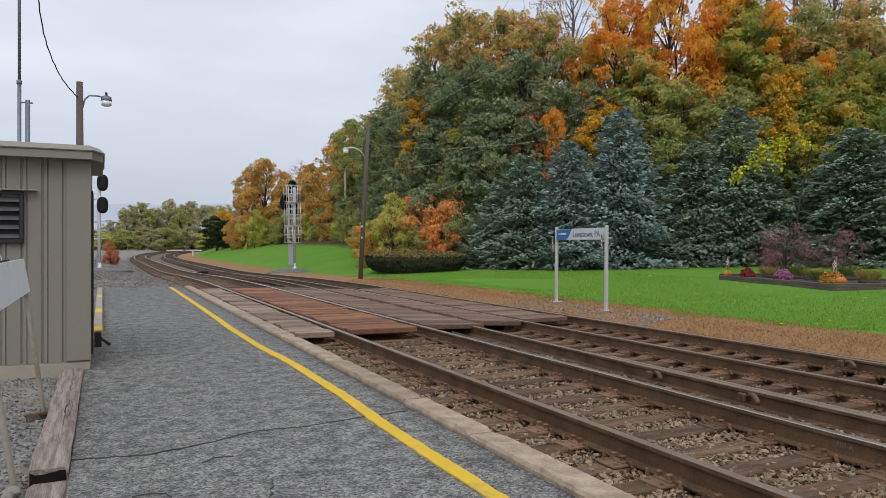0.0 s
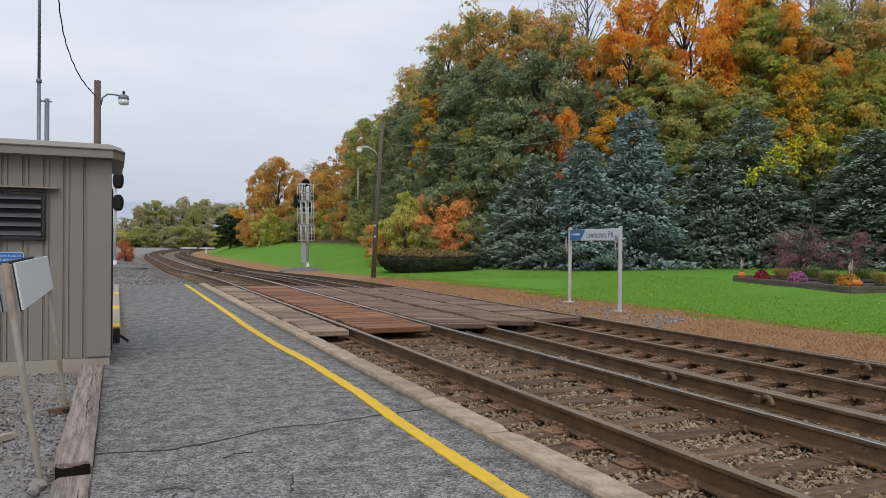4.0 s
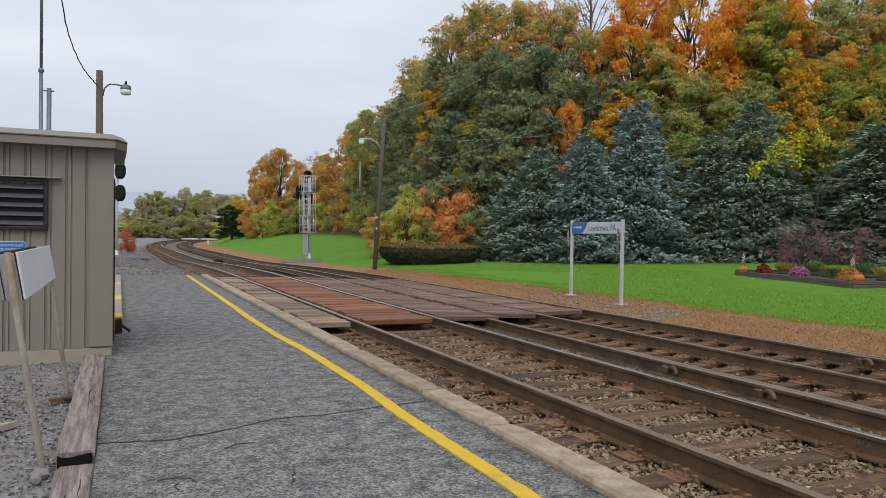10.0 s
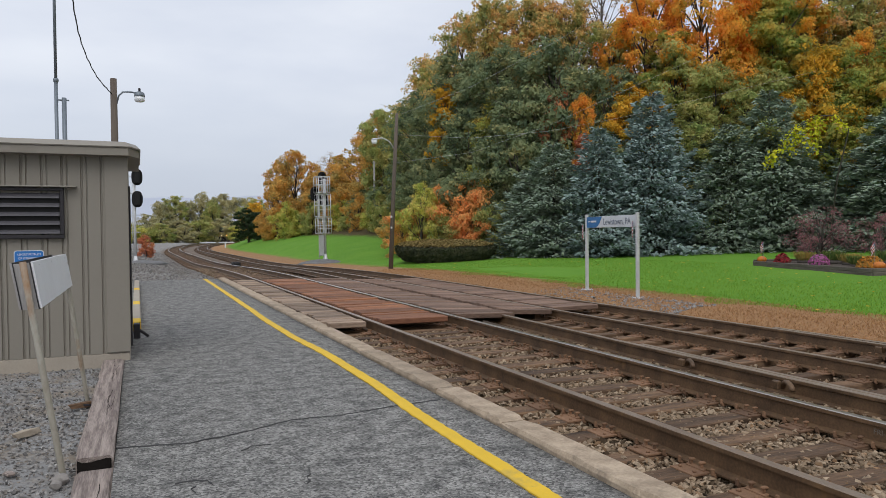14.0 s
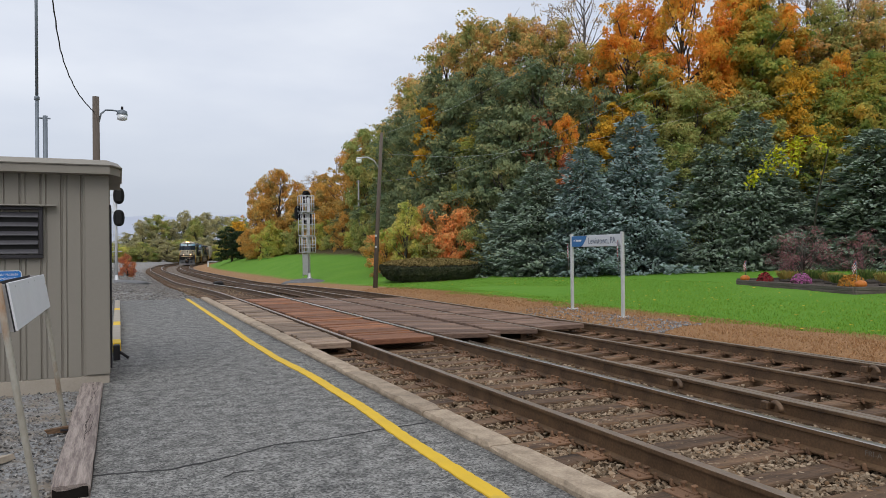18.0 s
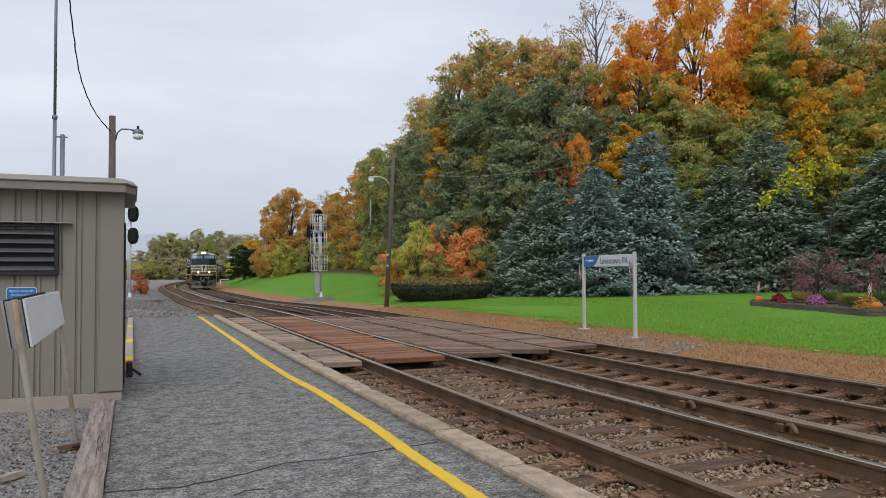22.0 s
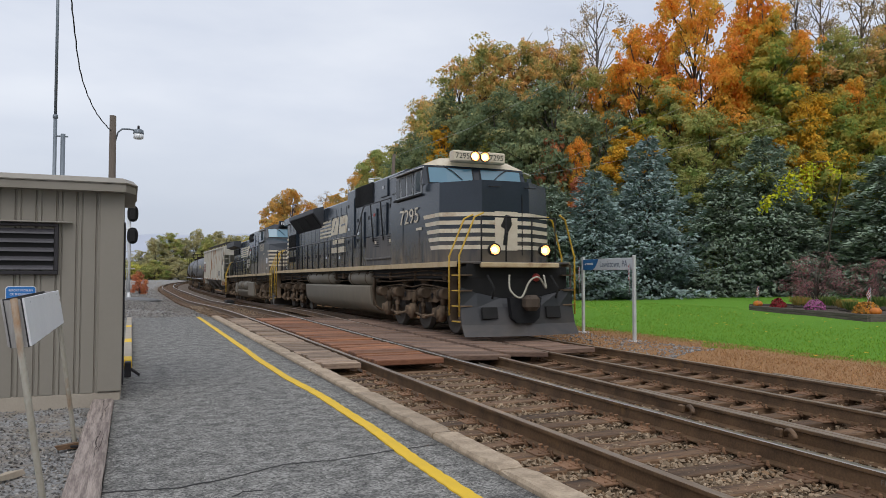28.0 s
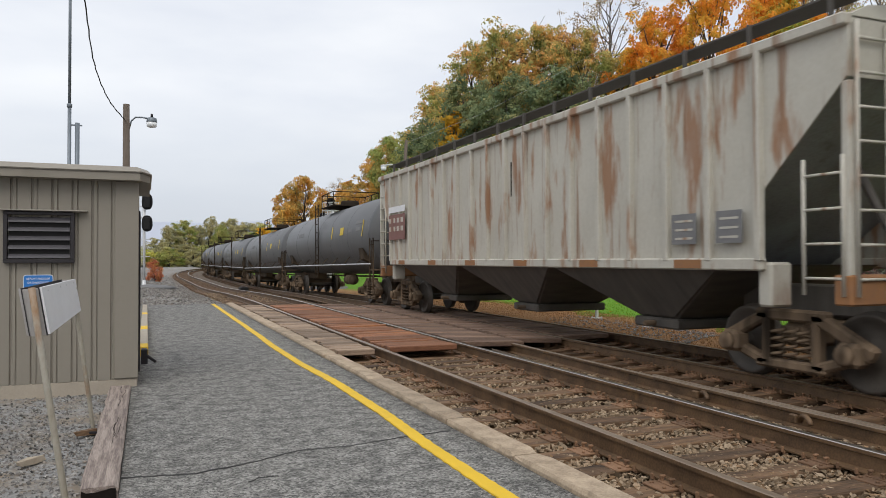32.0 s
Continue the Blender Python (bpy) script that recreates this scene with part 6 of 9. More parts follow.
for i in range(17):
    part("rung", G().tube([(-0.40, -0.2, 0.5 + i * 0.33), (-0.06, -0.2, 0.5 + i * 0.33)], 0.016, 6), M["alu"], sig2)
part("ladder_guard", G().box((-0.23, -0.23, 1.25), (0.36, 0.02, 1.5), 0.004), M["galv"], sig2, "flat sheet guarding the ladder's foot")
CX0, CX1, CY0, CY1 = -0.58, 0.40, -0.42, 0.36
for z0, z1, dx in ((2.1, 3.2, 0.06), (3.3, 4.9, 0.02), (5.0, 6.17, -0.02)):
    for z in (z0, (z0 + z1) / 2, z1):
        ring = [(CX0 + dx, CY0, z), (CX1 + dx, CY0, z), (CX1 + dx, CY1, z), (CX0 + dx, CY1, z), (CX0 + dx, CY0, z)]
        part("cage_hoop", G().tube(ring, 0.028, 6, False), M["alu"], sig2)
    part("cage_bar", G().tube([(CX0 + dx, CY0, z0 + 0.3 * (z1 - z0)), (CX1 + dx, CY0, z0 + 0.3 * (z1 - z0))], 0.02, 6), M["alu"], sig2)
    part("cage_bar", G().tube([(CX0 + dx, CY0, z0 + 0.75 * (z1 - z0)), (CX1 + dx, CY0, z0 + 0.75 * (z1 - z0))], 0.02, 6), M["alu"], sig2)
    for x in (CX0 + dx, -0.22 + dx, 0.22 + dx, CX1 + dx):
        for y in (CY0, CY1):
            part("cage_bar", G().tube([(x, y, z0), (x, y, z1)], 0.026, 6), M["alu"], sig2)
    part("platform", G().box((-0.1 + dx, 0, z0), (0.98, 0.7, 0.04), 0.008), M["alu"], sig2)
signal_head(sig2, (0.02, 0.42, 6.07), 1)
signal_head(sig2, (-0.52, 0.45, 4.97), 1)
signal_head(sig2, (0.14, 0.42, 4.6), 1)
heap_rows = ((12.4, 52.4, 1.9, 0.28), (0.2, 49.0, 1.7, 0.16))
M["heap"] = material("crushed_stone", (0.1, 0.1, 0.104), (0.2, 0.2, 0.2), 0.95, scale=3, fine=30, amount=0.8, bump=0.9, dist=0.03)
for x, y, r, h in heap_rows:
    prof = [(r, -0.1), (r * 0.8, h * 0.25), (r * 0.45, h * 0.75), (r * 0.15, h), (0.01, h)]
    tagged(part("mound", G().lathe(prof, seg=20), M["heap"], at=(x, y, ground_z(x, y))), "low mound of grey crushed stone", "mound", group="mounds of crushed stone")

# ---- things along the line ----
box_ = thing("switch_machine", "dark low switch machine between the tracks", "switch machine", (6.35, 53.0, -0.35 + dip(53)))
part("body", G().box((0, 0, 0.16), (0.55, 1.3, 0.3), 0.04), M["black"], box_)
part("lid", G().box((0, 0, 0.33), (0.45, 0.8, 0.06), 0.02), M["dark"], box_)
part("rod", G().tube([(-1.2, 0.2, 0.06), (1.2, 0.2, 0.06)], 0.03, 8), M["rail"], box_)
mp = thing("marker_post", "short white marker post beside the bend", "post", (14.3, 134, ground_z(14.3, 134)))
part("post", G().box((0, 0, 0.45), (0.22, 0.22, 1.1), 0.02), M["white"], mp)
guard = thing("road_barrier", "low white barrier rails beyond the bend", "barrier", (19.5, 203, ground_z(19.5, 203)))
for i in range(2):
    part("rail", G().box((-2.4 + 4.9 * i, 0, 0.55), (4.2, 0.25, 0.36), 0.05), M["white"], guard)
for i in range(5):
    part("post", G().box((-4 + 2 * i, 0.2, 0.2), (0.2, 0.2, 0.9), 0.02), M["greywood"], guard)

# ---- station sign ----
M["signface"] = material("silver_sign", (0.62, 0.655, 0.67), (0.58, 0.615, 0.63), 0.45, scale=2, amount=0.3, bump=0.0)
M["navy"] = material("sign_blue", (0.015, 0.14, 0.36), (0.018, 0.15, 0.38), 0.4, scale=3, bump=0.0)
M["greytext"] = material("grey_letters", (0.17, 0.20, 0.25), (0.15, 0.18, 0.23), 0.5, bump=0.0)
L0, L1 = Vector((11.68, 17.45, -0.2)), Vector((11.35, 14.76, -0.22))
station = thing("station_sign", "station name sign on two silver posts", "sign")
for p in (L0, L1):
    part("post", G().box((p.x, p.y, p.z + 1.06), (0.075, 0.075, 2.12), 0.008), M["alu"], station)
    b = part("base_plate", G().box((p.x, p.y, p.z + 0.02), (0.24, 0.24, 0.03), 0.005), M["alu"], station)
    for sx in (-0.09, 0.09):
        for sy in (-0.09, 0.09):
            part("bolt", G().lathe([(0.014, 0.03), (0.014, 0.06), (0.008, 0.065)], (p.x + sx, p.y + sy, p.z), seg=6), M["galv"], b)
run = (L1 - L0)
run.z = 0
sl = run.length - 0.1
ax = run.normalized()
face = Vector((-ax.y, ax.x, 0)) * -1
if face.x > 0:
    face = -face
sm = Matrix(((ax.x, 0, face.x, 0), (ax.y, 0, face.y, 0), (0, 1, 0, 0), (0, 0, 0, 1)))
sm.translation = (L0 + L1) / 2 + Vector((0, 0, 1.90))
sm.translation.z = 1.70
panel = part("panel", G().box((0, 0, 0), (sl, 0.30, 0.05), 0.006), M["signface"], station, "silver and blue name panel", at=sm)
g = G()
edge = [(-sl / 2 + 0.005, -0.145), (-sl / 2 + 0.55, -0.145)] + [(-sl / 2 + 0.55 + 0.34 * t ** 0.6, -0.145 + 0.29 * t) for t in (0.2, 0.4, 0.6, 0.8, 1.0)] + [(-sl / 2 + 0.005, 0.145)]
g.prism(edge, "z", 0.027, 0.031)
part("blue_field", g, M["navy"], panel)
words("Lewistown, PA", 0.235, M["greytext"], panel, pose(0.37, -0.005, 0.031))
g = G()
g.prism([(-0.06, 0.0), (0.0, -0.03), (0.07, 0.03), (0.0, 0.012)], "z", 0.033, 0.036)
part("mark", g, M["white"], panel, at=(-sl / 2 + 0.16, 0.02, 0))
part("mark_bar", G().box((-sl / 2 + 0.42, 0.02, 0.035), (0.32, 0.05, 0.004)), M["white"], panel)

M["flagred"] = material("flag_red", (0.42, 0.05, 0.05), (0.38, 0.05, 0.05), 0.8, bump=0.0)
M["flagblue"] = material("flag_blue", (0.06, 0.07, 0.18), (0.05, 0.06, 0.16), 0.8, bump=0.0)


def small_flag(x, y, z, s, rz):
    e = thing("small_flag", "small striped red and white flag on a stick", "flag", pose(x, y, z, 0, 0, rz), "small flags")
    part("stick", G().tube([(0, 0, -0.55 * s), (0, 0, 0.45 * s)], 0.008 * max(1, s), 6), M["greywood"], e)
    for i in range(7):
        w = 0.30 - 0.015 * i
        g = G()
        g.loft([[(0.01 + w * t * 0.6 * s, 0.03 * s * math.sin(5 * t), (0.4 - 0.06 * i - 0.25 * t + 0.06 * q) * s) for t in (0, 0.35, 0.7, 1)] for q in (0.0, 0.98)], smooth=False, caps=False, closed=False)
        part("stripe", g, M["flagred"] if i % 2 == 0 else M["white"], e)
    g = G()
    g.box((0.05 * s, 0.0, 0.33 * s), (0.08 * s, 0.03 * s, 0.14 * s), 0.005)
    part("canton", g, M["flagblue"], e)


small_flag(L0.x - 0.06, L0.y + 0.10, 1.32, 0.75, 60)
small_flag(L1.x - 0.06, L1.y + 0.10, 1.36, 0.75, 60)

# splinters of wood lying on the gravel
M["scrap"] = material("pale_scrap", (0.46, 0.39, 0.3), (0.33, 0.27, 0.2), 0.9, scale=9, fine=60, bump=0.4, third=(0.08, 0.06, 0.05), patch=0.6)
for x, y, rz, ln, lb in ((-0.75, 6.24, 62, 0.26, "pale broken scrap of wood on the gravel"), (-0.38, 7.10, 40, 0.36, "dark broken scrap of wood on the gravel")):
    e = thing("wood_scrap", lb, "wood scrap", pose(x, y, ground_z(x, y) + 0.035, 0, 4, rz), "wood scraps on the gravel")
    g = G()
    g.loft([[(-ln / 2, -0.02, -0.02), (-ln / 2 + 0.03, 0.04, -0.02), (-ln / 2, 0.03, 0.012), (-ln / 2 - 0.03, -0.015, 0.015)],
            [(0, -0.035, -0.025), (0, 0.045, -0.022), (0.01, 0.04, 0.018), (-0.01, -0.03, 0.02)],
            [(ln / 2, -0.03, -0.02), (ln / 2 - 0.05, 0.03, -0.02), (ln / 2 + 0.02, 0.02, 0.01), (ln / 2 - 0.02, -0.02, 0.018)]], smooth=False)
    part("splinter", g, M["scrap"] if rz == 62 else M["tie"], e)

# ---- hedge ----
def hedge(cx, cy, rx, ry, h):
    rnd = np.random.RandomState(77)
    z0 = ground_z(cx, cy)
    e = thing("clipped_hedge", "low clipped oval hedge, dark sides and paler brown top", "hedge", Matrix.Translation((cx, cy, z0 - 0.02)) @ Matrix.Rotation(radians(2.6), 4, Vector((0.92, -0.39, 0))))

    def surf(a, t):
        r = (0.84 + 0.16 * math.sin(math.pi * 0.5 * min(1, t * 1.25))) if t < 0.85 else 0.97 - 1.2 * (t - 0.85)
        return np.array([rx * r * math.cos(a), ry * r * math.sin(a), h * (0.08 + 0.92 * t)])
    side, top = [], []
    sn, tn = [], []
    for _ in range(15000):
        a, t = rnd.rand() * 6.283, rnd.rand()
        p = surf(a, t) * (1 + 0.03 * noise.noise((a * 6, t * 5, 1)))
        p += rnd.normal(0, 0.025, 3)
        side.append(p)
        sn.append((math.cos(a), math.sin(a), 0.1))
    for _ in range(9000):
        a, r = rnd.rand() * 6.283, rnd.rand() ** 0.5
        p = np.array([rx * 0.95 * r * math.cos(a), ry * 0.95 * r * math.sin(a), h * (1.0 + 0.06 * noise.noise((a * 2, r * 5, 0)) + 0.2 * (1 - r * r))])
        top.append(p + rnd.normal(0, 0.02, 3))
        tn.append((0, 0, 1))
    part("core", G().lathe([(0.82, 0.02), (0.9, 0.4), (0.93, 0.8), (0.88, 0.97), (0.5, 1.1), (0.01, 1.16)], seg=24), M["bark"], e, at=Matrix.Diagonal((rx, ry, h, 1)))
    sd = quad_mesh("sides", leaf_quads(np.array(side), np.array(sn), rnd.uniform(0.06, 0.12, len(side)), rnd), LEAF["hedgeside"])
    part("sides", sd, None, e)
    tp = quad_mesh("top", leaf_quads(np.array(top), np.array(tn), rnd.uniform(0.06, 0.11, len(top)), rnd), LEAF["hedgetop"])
    part("top", tp, None, e, "paler olive-brown top")


# side leaves much darker than the olive-brown top leaves
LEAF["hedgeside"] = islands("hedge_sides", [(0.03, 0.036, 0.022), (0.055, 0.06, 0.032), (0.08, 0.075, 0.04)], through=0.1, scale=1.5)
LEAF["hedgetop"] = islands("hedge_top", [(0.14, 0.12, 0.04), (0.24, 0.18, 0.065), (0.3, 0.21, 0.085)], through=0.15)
hedge(16.9, 40.1, 2.95, 3.0, 0.98)

# ---- flower bed ----
bed_pts = [(23.0, 22.5), (21.1, 15.9), (24.4, 15.2), (26.5, 21.9)]
M["bedtimber"] = material("bed_timber", (0.075, 0.06, 0.05), (0.15, 0.125, 0.105), 0.92, scale=7, fine=50, amount=0.9, stretch=(0.2, 2, 2), vary=0.2, bump=0.6, dist=0.01)
flower_bed = thing("flower_bed", "raised flower bed edged with dark timbers", "flower bed")
for (x0, y0), (x1, y1) in zip(bed_pts, bed_pts[1:] + bed_pts[:1]):
    d = math.hypot(x1 - x0, y1 - y0)
    for lay in range(2):
        z = (ground_z(x0, y0) + ground_z(x1, y1)) / 2 + 0.04 + 0.125 * lay
        part("timber", G().box((0, 0, 0), (d, 0.13, 0.12), 0.012), M["bedtimber"], flower_bed, at=pose((x0 + x1) / 2, (y0 + y1) / 2, z, 0, 0, math.degrees(math.atan2(y1 - y0, x1 - x0))))
M["soil"] = material("soil", (0.06, 0.045, 0.035), (0.10, 0.08, 0.06), 0.95, scale=6, fine=40, bump=0.8, dist=0.03)
g = G()
zb = ground_z(23.5, 19) + 0.17
g.prism([(p[0] * 0.97 + 0.03 * 23.7, p[1] * 0.97 + 0.03 * 18.9) for p in bed_pts][::-1][::-1], "z", zb - 0.25, zb)
part("soil", g, M["soil"], flower_bed)


def tuft(name, x, y, w, h, mat, label, cat, n=500, seed=0, blade=False):
    rnd = np.random.RandomState(seed)
    e = thing(name, label, cat, (x, y, zb), "flower bed plants")
    if blade:
        a = rnd.rand(n) * 6.283
        r = rnd.rand(n) ** 0.6 * w / 2
        z = rnd.rand(n) * h
        P = np.stack([r * (0.3 + 0.7 * z / h) * np.cos(a), r * (0.3 + 0.7 * z / h) * np.sin(a), z], -1)
        A = np.stack([np.cos(a) * 0.4, np.sin(a) * 0.4, np.ones(n)], -1)
        B = np.stack([-np.sin(a), np.cos(a), np.zeros(n)], -1)
        q = np.stack([P - B * 0.012, P + B * 0.012, P + A * 0.22 + B * 0.004, P + A * 0.22 - B * 0.004], 1)
    else:
        d = rnd.normal(0, 1, (n, 3))
        d[:, 2] = abs(d[:, 2])
        d /= np.linalg.norm(d, axis=1, keepdims=True)
        P = d * np.array([w / 2, w / 2, h]) * (0.75 + 0.25 * rnd.rand(n, 1))
        q = leaf_quads(P, d, rnd.uniform(0.05, 0.09, n), rnd, 1.0)
    part("foliage", quad_mesh("foliage", q, mat), None, e)
    part("stem", G().lathe([(0.3 * w, 0.0), (0.32 * w, 0.3 * h), (0.1 * w, 0.7 * h)], seg=10), M["bark"], e)


BLOOM = {
    "crimson": islands("crimson_bloom", [(0.22, 0.02, 0.03), (0.32, 0.03, 0.04), (0.10, 0.06, 0.03)]),
    "magenta": islands("magenta_bloom", [(0.42, 0.10, 0.28), (0.50, 0.16, 0.36), (0.10, 0.12, 0.05)]),
    "amber": islands("amber_bloom", [(0.50, 0.18, 0.03), (0.56, 0.25, 0.04), (0.20, 0.16, 0.05)]),
    "straw": islands("straw_blades", [(0.38, 0.30, 0.08), (0.26, 0.26, 0.07), (0.44, 0.26, 0.07)]),
    "herb": islands("herb_blades", [(0.06, 0.12, 0.03), (0.12, 0.18, 0.04), (0.2, 0.2, 0.06)]),
}
for i, (nm, x, y, w, h, c, lb, bl) in enumerate((
    ("chrysanthemum", 23.1, 21.2, 0.6, 0.36, "crimson", "dark red mounded chrysanthemum in bloom", False),
    ("chrysanthemum", 22.7, 19.2, 0.72, 0.38, "magenta", "magenta mounded chrysanthemum in bloom", False),
    ("chrysanthemum", 22.2, 16.8, 0.85, 0.4, "amber", "orange mounded chrysanthemum in bloom", False),
    ("ornamental_grass", 23.6, 20.6, 0.9, 0.22, "straw", "straw-coloured tuft of ornamental grass", True),
    ("ornamental_grass", 23.3, 18.4, 0.9, 0.2, "straw", "straw-coloured tuft of ornamental grass", True),
    ("ornamental_grass", 22.6, 17.6, 0.7, 0.15, "herb", "green tuft of leaves in the bed", True),
    ("ornamental_grass", 23.9, 19.6, 1.0, 0.28, "herb", "green tuft of leaves in the bed", True),
    ("ornamental_grass", 23.2, 16.2, 1.1, 0.25, "straw", "straw-coloured tuft of ornamental grass", True),
    ("ornamental_grass", 24.6, 18.0, 1.2, 0.3, "herb", "green tuft of leaves in the bed", True))):
    tuft(nm, x, y, w, h, BLOOM[c], lb, "flowers" if not bl else "grass tuft", 700, i, bl)
M["pumpkin"] = material("pumpkin", (0.60, 0.19, 0.02), (0.52, 0.15, 0.02), 0.5, scale=6, bump=0.1)
for x, y in ((23.05, 22.15), (21.75, 16.15)):
    e = thing("pumpkin", "small round orange pumpkin in the flower bed", "pumpkin", (x, y, zb + 0.1), "pumpkins")
    g = G()
    rings = []
    for k in range(9):
        t = math.pi * (k + 0.15) / 8.3
        rings.append([(0.17 * math.sin(t) * (1 + 0.08 * math.cos(8 * a)) * math.cos(a), 0.17 * math.sin(t) * (1 + 0.08 * math.cos(8 * a)) * math.sin(a), -0.13 * math.cos(t)) for a in np.linspace(0, 2 * math.pi, 32, endpoint=False)])
    part("shell", g.loft(rings), M["pumpkin"], e)
    part("stalk", G().tube([(0, 0, 0.1), (0.01, 0, 0.17), (0.03, 0, 0.2)], [0.02, 0.015, 0.015], 6), M["bark"], e)
small_flag(22.9, 21.95, zb + 0.45, 0.8, 100)
small_flag(22.0, 16.5, zb + 0.5, 0.8, 100)

# fallen leaves and grass blades
rs2 = np.random.RandomState(4)
n = 420
lx = 12.5 + 12 * rs2.rand(n)
ly = 8 + 34 * rs2.rand(n)
P = np.stack([lx, ly, np.array([ground_z(a, b) + 0.03 for a, b in zip(lx, ly)])], -1)
tagged(new("fallen_leaves", quad_mesh("fallen_leaves", leaf_quads(P, np.tile([0, 0, 6.0], (n, 1)), rs2.uniform(0.04, 0.09, n), rs2), LEAF["yellow"])), "scattered yellow fallen leaves on the lawn", "leaves", kind="stuff")
LEAF["grass"] = islands("grass_blades", [(0.12, 0.255, 0.022), (0.185, 0.345, 0.035), (0.27, 0.42, 0.065)], 0.8, 0.2, through=0.35)
LEAF["deadgrass"] = islands("dead_grass_blades", [(0.31, 0.165, 0.075), (0.42, 0.235, 0.11), (0.5, 0.305, 0.155)], 0.9, 0.2, through=0.3)


def sward(name, n, x0, x1, y0, y1, mat, label, hgt, seed):
    r = np.random.RandomState(seed)
    y = y0 + (y1 - y0) * r.rand(n) ** 1.5
    x = x0(y) + (x1 - x0(y)) * r.rand(n) ** 1.4
    z = np.array([ground_z(a, b) for a, b in zip(x, y)])
    P = np.stack([x, y, z], -1)
    a = r.rand(n) * 6.283
    B = np.stack([np.cos(a), np.sin(a), np.zeros(n)], -1)
    U = np.stack([r.normal(0, 0.5, n), r.normal(0, 0.5, n), np.ones(n)], -1) * (hgt * r.uniform(0.5, 1.3, n))[:, None]
    q = np.stack([P - B * 0.009, P + B * 0.009, P + U + B * 0.003, P + U - B * 0.003], 1)
    tagged(new(name, quad_mesh(name, q, mat)), label, "grass", kind="stuff")


sward("lawn_grass", 60000, lambda y: 12.6 + 0.5 * np.sin(y * 0.9) + 0.3 * np.sin(y * 2.3), 24.0, 6, 40, LEAF["grass"], "short bright green mown lawn grass", 0.035, 1)
sward("dead_grass", 42000, lambda y: 10.0 + 0 * y, 13.0, 4, 34, LEAF["deadgrass"], "brown dead grass strip beside the track", 0.035, 2)


# ---- train materials ----
M["loco"] = dusty("locomotive_black", (0.014, 0.021, 0.031), (0.25, 0.19, 0.13), 1.85, 2.75, 0.22, 0.8)
M["locodull"] = dusty("locomotive_black_dull", (0.026, 0.029, 0.034), (0.21, 0.17, 0.13), 1.5, 4.0, 0.5, 0.75)
M["under"] = dusty("underframe_grime", (0.024, 0.018, 0.013), (0.42, 0.295, 0.195), -0.6, 2.2, 0.9, 0.88)
M["under"].node_tree.nodes["Principled BSDF"].inputs["Specular IOR Level"].default_value = 0.12
M["loco2"] = dusty("locomotive_black_dusty", (0.019, 0.023, 0.029), (0.3, 0.235, 0.172), 2.3, 3.0, 0.36, 1.0)
M["hood2"] = dusty("locomotive_hood_black", (0.015, 0.025, 0.037), (0.25, 0.2, 0.148), 1.9, 2.65, 0.2, 0.8)
M["tankgrey"] = dusty("fuel_tank_paint", (0.125, 0.11, 0.085), (0.22, 0.18, 0.13), 0.2, 1.8, 0.65, 0.7)
M["plow"] = dusty("plow_black", (0.017, 0.019, 0.022), (0.14, 0.105, 0.078), -0.35, 0.9, 0.38, 0.7)
M["couple"] = material("coupler_steel", (0.055, 0.043, 0.034), (0.09, 0.068, 0.05), 0.8, scale=5, fine=40, bump=0.3, spec=0.2)
M["hose"] = material("dirty_hose", (0.44, 0.42, 0.34), (0.3, 0.28, 0.22), 0.7, scale=6, bump=0.05)
M["cream"] = material("cream_stripe", (0.67, 0.61, 0.49), (0.50, 0.41, 0.29), 0.6, scale=3, fine=30, bump=0.05, third=(0.36, 0.25, 0.15), patch=0.6)
M["sill"] = material("sill_stripe", (0.5, 0.4, 0.25), (0.42, 0.31, 0.17), 0.7, scale=4, fine=30, amount=0.9, bump=0.1, third=(0.27, 0.16, 0.08), patch=0.56)
M["railyellow"] = material("handrail_yellow", (0.62, 0.40, 0.035), (0.52, 0.32, 0.04), 0.6, scale=5, bump=0.05)
M["grille"] = material("black_grille", (0.014, 0.0145, 0.016), (0.024, 0.0245, 0.026), 0.7, scale=4, fine=60, bump=0.4, dist=0.01)
M["grille"].node_tree.nodes["Principled BSDF"].inputs["Specular IOR Level"].default_value = 0.12
M["cabdark"] = material("dark_cab_pane", (0.012, 0.014, 0.016), (0.02, 0.022, 0.025), 0.25, scale=2, bump=0.0, spec=0.35)
M["cabglass"] = glassy("cab_glass", (0.05, 0.065, 0.075), 0.04)
# second cab's tint; on the lead windscreen the blue paints reflected sky
M["tinted"] = glassy("tint_and_sky_glass", (0.10, 0.22, 0.30), 0.03)
M["wheel"] = material("wheel_steel", (0.06, 0.05, 0.043), (0.10, 0.085, 0.07), 0.6, metal=0.4, scale=5, bump=0.1)
M["lamp"] = glow("headlight_glow", (1.0, 0.72, 0.38), 60.0)
# glow on the reflector rings paints the lamps' orange bloom
M["halo"] = glow("reflector_halo_glow", (1.0, 0.43, 0.12), 2.3)
M["lampoff"] = glassy("headlight_off", (0.5, 0.5, 0.48), 0.15)
M["amber"] = glow("amber_marker", (1.0, 0.42, 0.05), 1.5)
for nm in ("loco", "locodull", "hood2"):
    M[nm].node_tree.nodes["Principled BSDF"].inputs["Specular IOR Level"].default_value = 0.5
M["tanker"] = dusty("tank_car_black", (0.075, 0.078, 0.083), (0.14, 0.135, 0.13), 0.9, 5.2, 0.45, 0.7, 0.8)
M["redmark"] = material("red_mark", (0.45, 0.05, 0.04), (0.38, 0.05, 0.04), 0.6, bump=0.0)


